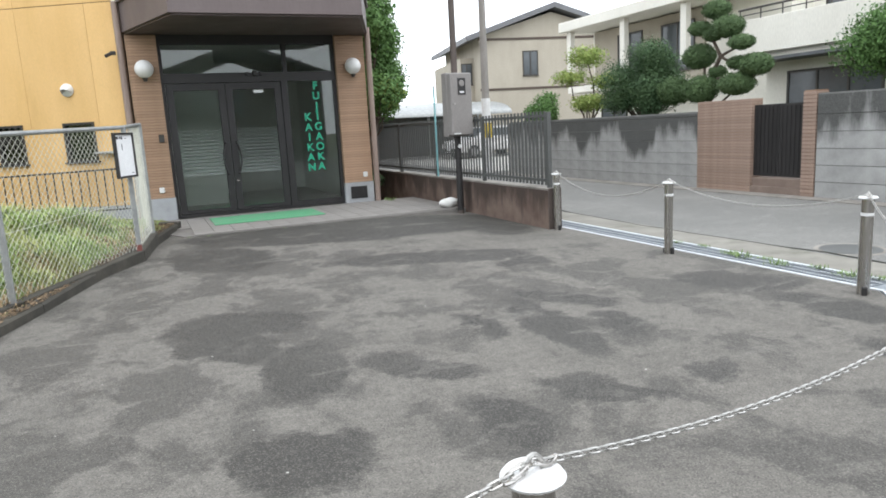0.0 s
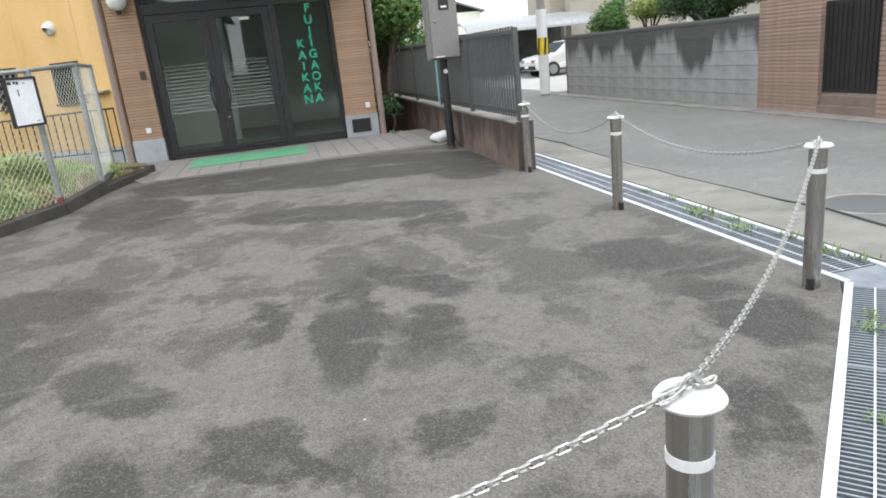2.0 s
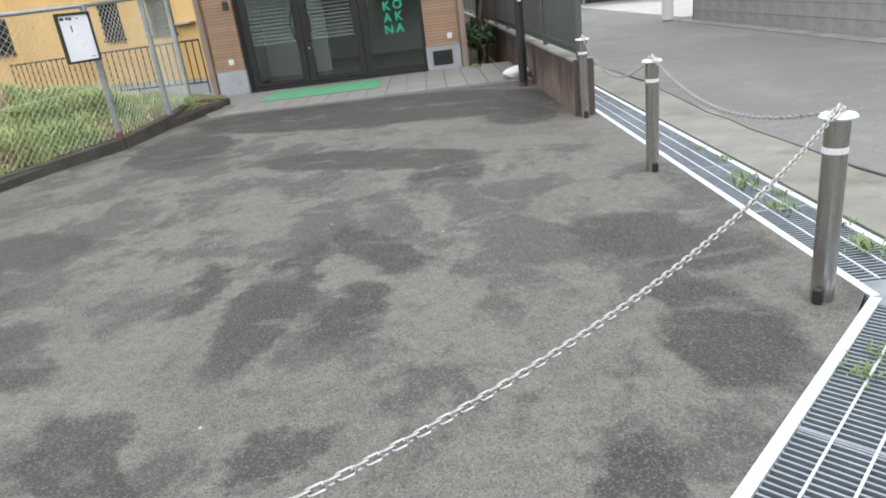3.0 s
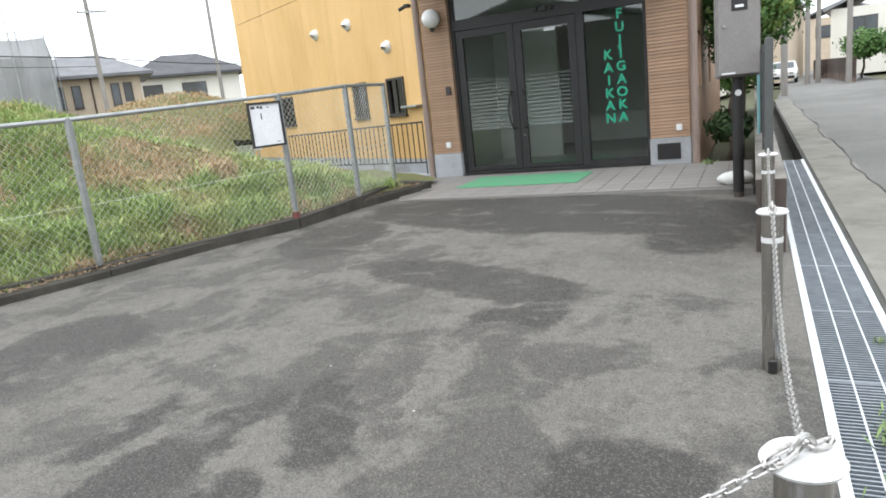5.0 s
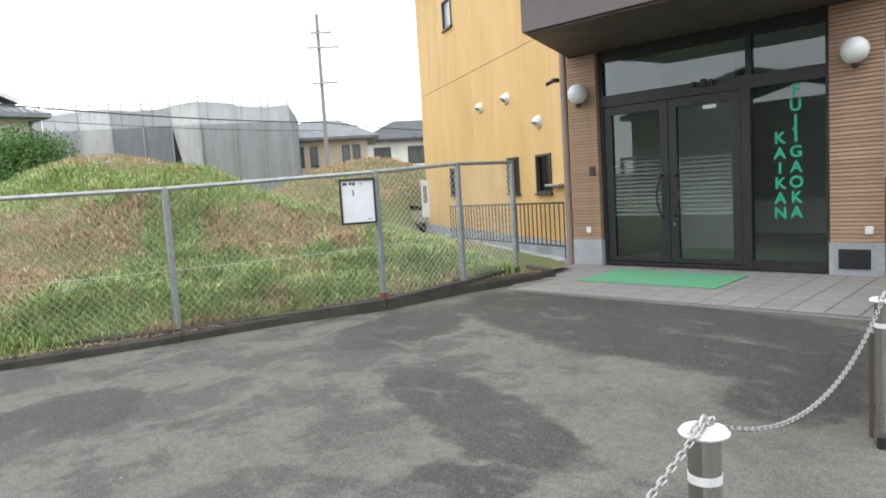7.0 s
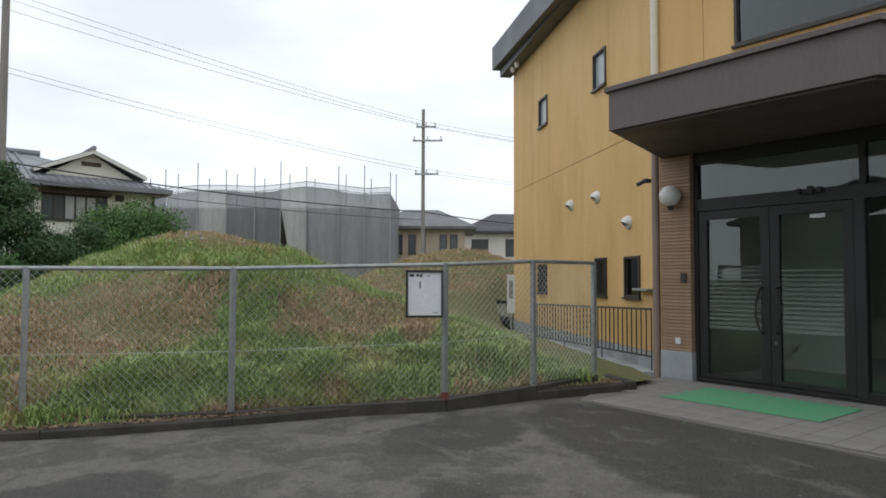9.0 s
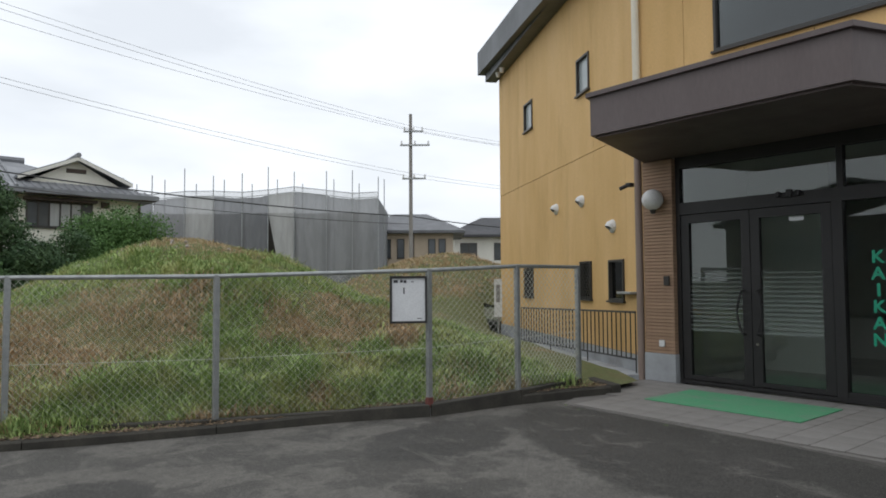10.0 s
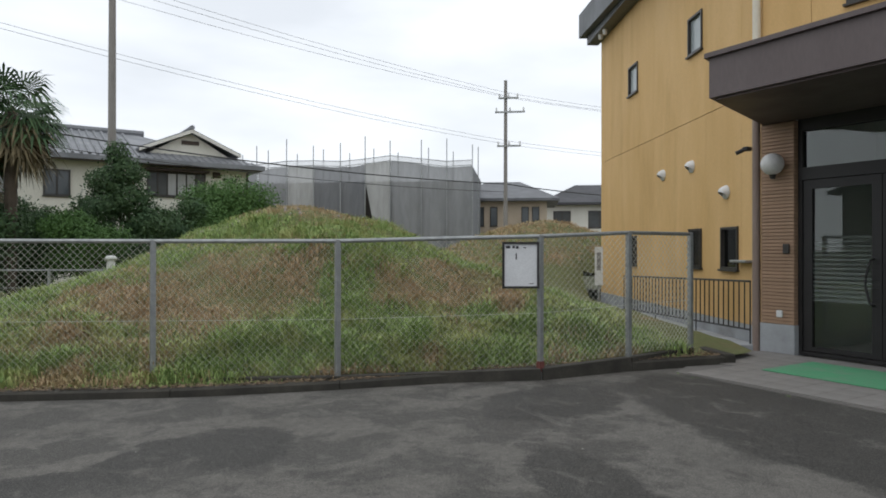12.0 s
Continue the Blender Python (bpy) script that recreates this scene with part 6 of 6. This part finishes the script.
tree("dark low evergreen shrub filling the edge of the garden", (-17.0, 8.1, 0), clumps(random.Random(37), 18, 0, 0, 2.1, 0.9, 1.1, 1.2, 0.5, 0.75), 26000, 0.042, M_leaf_dark, 37, 0.05, "shrub", "shrub")
tree("dark evergreen shrub under the palms", (-13.1, 3.0, 0), clumps(random.Random(38), 18, 0, 0, 2.0, 0.8, 1.1, 1.6, 0.5, 0.75), 28000, 0.042, M_leaf_dark, 38, 0.06, "shrub", "shrub")
tree("reddish-brown clipped shrub by the far fence", (-12.4, 2.2, 0), clumps(random.Random(36), 6, 0, 0, 1.4, 0.5, 0.8, 0.5, 0.35, 0.5), 2000, 0.07, M_leaf_dark, 36, 0.05, "bush", "bush")


def palm(at, h, label, seed):
    ob = thing("palm_tree", Matrix.Translation(at), label, "palm tree")
    bm = bmesh.new()
    for i in range(14):
        rod(bm, (0, 0, -0.2 + (h + 0.2) * i / 14), (0, 0, -0.2 + (h + 0.2) * (i + 1) / 14), 0.13 + 0.03 * (i / 14), 0.10 + 0.05 * (i / 14), seg=10)
    part("trunk", bm, M_bark, ob, "fibrous brown trunk")
    rg = random.Random(seed)
    for k in range(84):
        az, el = rg.uniform(0, 2 * math.pi), rg.uniform(-1.25, 1.15)
        d = Vector((math.cos(az) * math.cos(el), math.sin(az) * math.cos(el), math.sin(el)))
        base = Vector((0, 0, h + rg.uniform(-0.35, 0.15)))
        hub = base + d * rg.uniform(0.55, 0.8)
        bm = bmesh.new()
        rod(bm, base, hub, 0.015, 0.01, seg=5)
        side = d.cross(Vector((0, 0, 1))).normalized()
        up = side.cross(d)
        for j in range(17):
            a = math.radians(-105 + 210 * j / 16)
            f = (d * math.cos(a) + side * math.sin(a)).normalized()
            L = rg.uniform(0.65, 0.9)
            w = side * math.cos(a) * 0.03 - d * math.sin(a) * 0.03
            m1 = hub + f * L * 0.6
            tip = hub + f * L - Vector((0, 0, rg.uniform(0.12, 0.4)))
            v = [bm.verts.new(p) for p in (hub, m1 + w, tip, m1 - w + up * 0.01)]
            bm.faces.new(v)
        part("frond", bm, M_leaf_dark if el > -0.5 else M_frond, ob)


M_frond = leafy("dry_frond", (0.16, 0.13, 0.08), (0.24, 0.19, 0.11), (0.10, 0.09, 0.05))
palm((-12.8, 3.75, 0), 4.75, "windmill palm with drooping fan fronds", 41)
palm((-13.9, 2.7, 0), 3.7, "windmill palm with drooping fan fronds", 42)

ff = thing("wire_fence", Matrix.Translation((0, 0, 0)), "low galvanised wire fence at the far side of the bank", "fence")
fa, fb = Vector((-11.9, 1.6, 0)), Vector((-9.6, 6.4, 0))
for i in range(6):
    p = fa.lerp(fb, i / 5)
    part("post", rod(bmesh.new(), p + Vector((0, 0, -0.2)), p + Vector((0, 0, 1.15)), 0.03, seg=8), M_galv, ff)
for z in (1.12, 0.75, 0.4):
    part("rail", rod(bmesh.new(), fa + Vector((0, 0, z)), fb + Vector((0, 0, z)), 0.018 if z > 1 else 0.006, seg=6), M_galv, ff)
wp = thing("garden_post", Matrix.Translation((-11.6, 5.75, 0.3)), "short weathered white painted post behind the far fence", "post")
bm = bmesh.new()
for k in range(6):
    rod(bm, (0, 0, 0.22 * k - 0.3), (0, 0, 0.22 * k - 0.08), 0.13 - 0.008 * k + 0.012 * (k % 2), 0.122 - 0.008 * k, seg=12)
part("shaft", bm, M_sack, wp)
part("cap", ball(bmesh.new(), (0, 0, 1.05), 0.12, 14, (1.15, 1.15, 0.6)), M_sack, wp)

# ---- far end of the street and the side behind the camera ----
for x, y, w, d, h, m_, lab in ((-1.8, 44.0, 5.0, 10.0, 5.6, M_plaster, "cream house with a grey roof far along the street"), (-0.5, 62.0, 8.0, 12.0, 5.8, M_peach, "beige house with a grey roof far along the street"), (10.6, 66.0, 7.0, 10.0, 5.0, M_whitewall, "white house with a grey roof far along the street"), (18.5, 80.0, 8.0, 10.0, 5.6, M_plaster, "cream house with a grey roof far along the street"), (10.0, 98.0, 9.0, 9.0, 6.0, M_peach, "beige house closing the far end of the street")):
    hs = thing("house", pose(x, y, 0, 0, 0, -8), lab, "house", "houses along the street")
    part("wall", box(bmesh.new(), 0, 0, -0.1, w, d, h), m_, hs)
    part("roof", gable_roof(bmesh.new(), -0.5, w + 0.5, -0.5, d + 0.5, h + 0.05, h + 1.7, 0.2, "y"), M_rooftile, hs)
    house_window(hs, w * 0.2, w * 0.45, h * 0.62, h * 0.85, 0.0, 2)
    house_window(hs, w * 0.6, w * 0.85, h * 0.2, h * 0.42, 0.0, 2)
gw = bmesh.new()
box(gw, 9.75, 45.0, -0.2, 10.0, 58.0, 1.3)
box(gw, 8.9, 58.0, -0.2, 10.0, 58.3, 1.3)
tagged(part("wall_garden", gw, M_brownwall), "low brown garden wall at the bend of the street", "wall", kind="structure")
tree("clipped green hedge above the garden wall", (10.9, 50.0, 0), clumps(random.Random(55), 14, 0, 0, 1.9, 0.7, 4.5, 0.6, 0.6, 0.9), 4500, 0.10, M_leaf_mid, 55, 0.06, "hedge", "hedge")
tree("roadside green tree far along the street", (12.8, 46.0, 0), clumps(random.Random(51), 12, 0, 0, 2.2, 1.3, 2.2, 1.2, 0.6, 0.9), 3500, 0.12, M_leaf_mid, 51, 0.1)
tree("roadside green tree far along the street", (4.5, 31.0, 0), clumps(random.Random(52), 22, 0, 0, 2.1, 0.7, 3.2, 1.7, 0.6, 0.9), 12000, 0.09, M_leaf_mid, 52, 0.1)

for x, y, w, d, h, rz, m_ in ((-13.0, -13.0, 13.0, 8.0, 4.6, 0, M_siding_gapshade), (1.5, -14.0, 9.0, 8.0, 5.0, 3, M_siding_gapshade), (19.0, -6.0, 9.0, 8.0, 5.0, 80, M_taupe)):
    hs = thing("house", pose(x, y - d, 0, 0, 0, rz), "plain dark-sided house with a dark roof across the street", "house", "houses across the street")
    part("wall", box(bmesh.new(), 0, 0, -0.1, w, d, h), m_, hs)
    part("roof", gable_roof(bmesh.new(), -0.5, w + 0.5, -0.5, d + 0.5, h + 0.05, h + 1.8, 0.2, "y"), M_darkroof, hs)
    part("window", box(bmesh.new(), w * 0.2, d + 0.002, h * 0.55, w * 0.5, d + 0.03, h * 0.82), M_pane, hs)

# ---- street details ----
gut = bmesh.new()
box(gut, GX + GW + 0.06, 3.42, -0.2, 6.32, 33.0, -0.004)
tagged(part("pavement_gutter", gut, M_gutter), "stained brown concrete strip between drain and street", "gutter", kind="structure")
rg_ = random.Random(14)
line = [(6.32 + 0.10 * math.sin(k * 0.55) * rg_.random(), 3.45 + 0.45 * k) for k in range(60)]
jn = bmesh.new()
prism(jn, [(x - 0.006 - 0.008 * rg_.random(), y) for x, y in line] + [(x + 0.006 + 0.008 * rg_.random(), y) for x, y in reversed(line)], -0.02, 0.0)
tagged(part("trim_joint", jn, M_dark_concrete), "ragged dark joint between the gutter and the street", "joint", kind="structure")
mh = thing("manhole_cover", Matrix.Translation((6.75, 4.75, -0.012)), "round dark iron manhole cover in the street", "manhole cover")
part("lid", rod(bmesh.new(), (0, 0, -0.02), (0, 0, 0.004), 0.30, seg=36), M_rail, mh)
part("ring", rod(bmesh.new(), (0, 0, -0.02), (0, 0, 0.0025), 0.35, seg=36), M_concrete, mh)


def weed(x, y, z, n, size, seed):
    ob = thing("weed", Matrix.Translation((x, y, z)), "small green weeds growing through the drain grate", "weed", "weeds in the drain")
    rg = random.Random(seed)
    vs, fs = [], []
    for _ in range(n):
        a, t, L = rg.uniform(0, 6.283), rg.uniform(0.3, 1.2), size * rg.uniform(0.5, 1.2)
        o = Vector((rg.gauss(0, size * 0.6), rg.gauss(0, size * 0.9), 0))
        d = Vector((math.cos(a) * math.cos(t), math.sin(a) * math.cos(t), math.sin(t)))
        s = Vector((-math.sin(a), math.cos(a), 0)) * L * 0.085
        i0 = len(vs)
        vs += [o, o + d * L * 0.55 + s, o + d * L, o + d * L * 0.55 - s]
        fs.append((i0, i0 + 1, i0 + 2, i0 + 3))
    lf = raw("leaves", vs, fs, M_weed, ob)
    lf["kind"] = "stuff"


M_weed = leafy("weed_leaf", (0.13, 0.20, 0.075), (0.22, 0.30, 0.12), (0.16, 0.22, 0.09))
rw_ = random.Random(77)
for i, (x, y, s) in enumerate(((5.66, 6.15, 0.05), (5.70, 5.75, 0.06), (5.60, 5.30, 0.08), (5.56, 5.10, 0.10), (5.66, 4.90, 0.06), (5.54, 4.61, 0.09), (5.68, 4.30, 0.07), (5.61, 3.95, 0.10), (5.70, 3.72, 0.07), (4.98, 2.92, 0.07), (5.10, 3.05, 0.05), (4.40, 2.30, 0.05))):
    weed(x, y, -0.002, 60, s * 0.72, i)
weed(4.45, 13.0, 0.08, 60, 0.09, 90)
for x, y in ((0.75, 10.70), (1.9, 10.68), (0.45, 10.8)):
    weed(x, y, 0.06, 12, 0.035, int(x * 10))

# ---- grass on the bank ----
def grass():
    rg = np.random.default_rng(8)
    green, dry = ([], []), ([], [])

    def tuft(x, y, hgt, n, wide=0.0045):
        z = mound_z(x, y)
        parched = 0.35 * noise.noise((x * 0.6, y * 0.6, 9)) + 0.55 * noise.noise((x * 1.9, y * 1.9, 2)) - 0.02 + 1.2 * max(0.0, z - 1.85) + 0.5 * (y > 14.5)
        parched += 0.95 * math.exp(-((x + 4.2) / 1.15) ** 2 - ((y - 5.8) / 1.6) ** 2)
        parched += 1.0 * math.exp(-((x + 2.9) / 0.75) ** 2 - ((y - 9.8) / 1.3) ** 2)
        parched += 0.55 * math.exp(-((x + 3.75) / 0.5) ** 2 - ((y - 7.2) / 0.7) ** 2)
        edge_d = kerb_x(min(y, 11.7)) - x
        parched += 0.18 * max(0.0, 1.0 - abs(edge_d - 0.42) / 0.35) + 0.35 * (y > 9.6) * max(0.0, 1.0 - edge_d / 1.6)
        hgt *= 0.45 + 1.25 * max(0.0, min(1.0, 0.5 + 1.1 * noise.noise((x * 2.3, y * 2.3, 7))))
        vs, fs = dry if parched + rg.normal() * 0.12 > 0.30 else green
        if vs is dry[0]:
            hgt *= 0.7
        for _ in range(n):
            a, lean = rg.uniform(0, 6.283), rg.uniform(0.15, 1.0)
            L = hgt * rg.uniform(0.5, 1.25)
            ox, oy = x + rg.normal() * 0.05, y + rg.normal() * 0.05
            dx, dy = math.cos(a) * lean * L, math.sin(a) * lean * L
            w = wide * rg.uniform(0.7, 1.4)
            wx, wy = -math.sin(a) * w, math.cos(a) * w
            i0 = len(vs)
            vs.extend([(ox - wx * 0.6, oy - wy * 0.6, z - 0.02), (ox + dx * 0.5 - wx, oy + dy * 0.5 - wy, z + L * 0.55), (ox + dx, oy + dy, z + L * 0.75), (ox + dx * 0.5 + wx, oy + dy * 0.5 + wy, z + L * 0.55)])
            fs.append((i0, i0 + 1, i0 + 2, i0 + 3))

    for _ in range(38000):
        y = rg.uniform(-1.0, 14.0)
        d = abs(rg.normal()) * 3.4 + 0.34
        x = kerb_x(min(y, 11.7)) - d
        if y > 11.6 and x > -0.9 - (y - 11.6) * 2:
            continue
        lush = max(0.0, 0.5 + noise.noise((x * 0.7, y * 0.7, 5)))
        h = (0.06 + 0.14 * min(1, d / 0.9) * math.exp(-max(0, d - 1.0) / 2.5)) * (0.6 + 0.9 * lush)
        tuft(x, y, h + 0.03, 5)
        if rg.random() < 0.35 * lush:
            tuft(x, y, h * 0.9, 3, 0.018)
    for _ in range(9000):
        x, y = rg.uniform(-15, -4), rg.uniform(4, 14)
        tuft(x, y, 0.10, 4)
    for _ in range(6500):
        x, y = rg.uniform(-18, -8.5), rg.uniform(14.6, 24)
        tuft(x, y, 0.15, 4, 0.010)
    for _ in range(700):
        y = rg.uniform(1.0, 12.0)
        x = kerb_x(min(y, 11.7)) - rg.uniform(0.16, 0.40)
        tuft(x, y, 0.045, 4, 0.007)
    tagged(raw("grass", *green, M_grass), "long green grass covering the bank", "grass", kind="stuff")
    tagged(raw("dry_grass", *dry, M_dry), "parched brown grass on the bank and its crest", "grass", kind="stuff")
    vs, fs = [], []
    for _ in range(420):
        x, y = -8.9 + rg.normal() * 1.7, 8.9 + rg.normal() * 1.6
        if _ % 3 == 0:
            x, y = -12.1 + rg.normal() * 2.0, 18.5 + rg.normal() * 2.0
        z, s = mound_z(x, y), rg.uniform(0.015, 0.05)
        if z < 1.5:
            continue
        i0 = len(vs)
        j = [rg.uniform(0.6, 1.2) * s for k in range(6)]
        vs.extend([(x + j[0], y, z + 0.02), (x, y + j[1], z + 0.02), (x - j[2], y, z + 0.02), (x, y - j[3], z + 0.02), (x, y, z + 0.02 + j[4]), (x, y, z - 0.04)])
        for k in range(4):
            fs.append((i0 + k, i0 + (k + 1) % 4, i0 + 4))
            fs.append((i0 + (k + 1) % 4, i0 + k, i0 + 5))
    tagged(raw("rubble", vs, fs, M_stone), "small pale stones scattered on the mound crest", "rubble", kind="stuff")


grass()


def litter():
    """Dead leaves and crumbs of earth on the strip between fence and kerb."""
    rg = np.random.default_rng(19)
    vs, fs = [], []
    for _ in range(5200):
        y = rg.uniform(-0.5, 12.0)
        x = kerb_x(min(y, 11.7)) - abs(rg.normal()) * 0.14 - 0.03
        zk = lot_z(0, y) + 0.088 + 0.03 * (y > 8.5)
        z = max(mound_z(x, y), zk) + 0.006
        a, s = rg.uniform(0, 6.283), rg.uniform(0.008, 0.026)
        ux, uy = math.cos(a) * s, math.sin(a) * s
        i0 = len(vs)
        vs.extend([(x - ux, y - uy, z), (x - uy * 0.5, y + ux * 0.5, z + rg.uniform(0, 0.012)), (x + ux, y + uy, z + rg.uniform(0, 0.01)), (x + uy * 0.5, y - ux * 0.5, z)])
        fs.append((i0, i0 + 1, i0 + 2, i0 + 3))
    ob = raw("leaf_litter", vs, fs, M_litter)
    tagged(ob, "dead brown leaves and crumbs of earth along the kerb", "leaf litter", kind="stuff")


M_litter = leafy("dead_leaf", (0.10, 0.065, 0.04), (0.26, 0.19, 0.12), (0.07, 0.05, 0.035), 4.0)
litter()

# ---- small paving pieces ----
TB = bmesh.new()
box(TB, 0.004, 0.004, 0, 0.296, 0.296, 0.014, None, 0.003)
TM = mesh_of("paving_tile", TB, M_paver)
for i in range(18):
    for j in range(8):
        x, y = -0.35 + 0.3 * i, 10.81 + 0.3 * j
        if x < (0.40 if y < 11.6 else -0.1 if y < 12.2 else -0.3) or x > 4.76:
            continue
        share("paving_tile", TM, Matrix.Translation((x, y, 0.083)), ep)
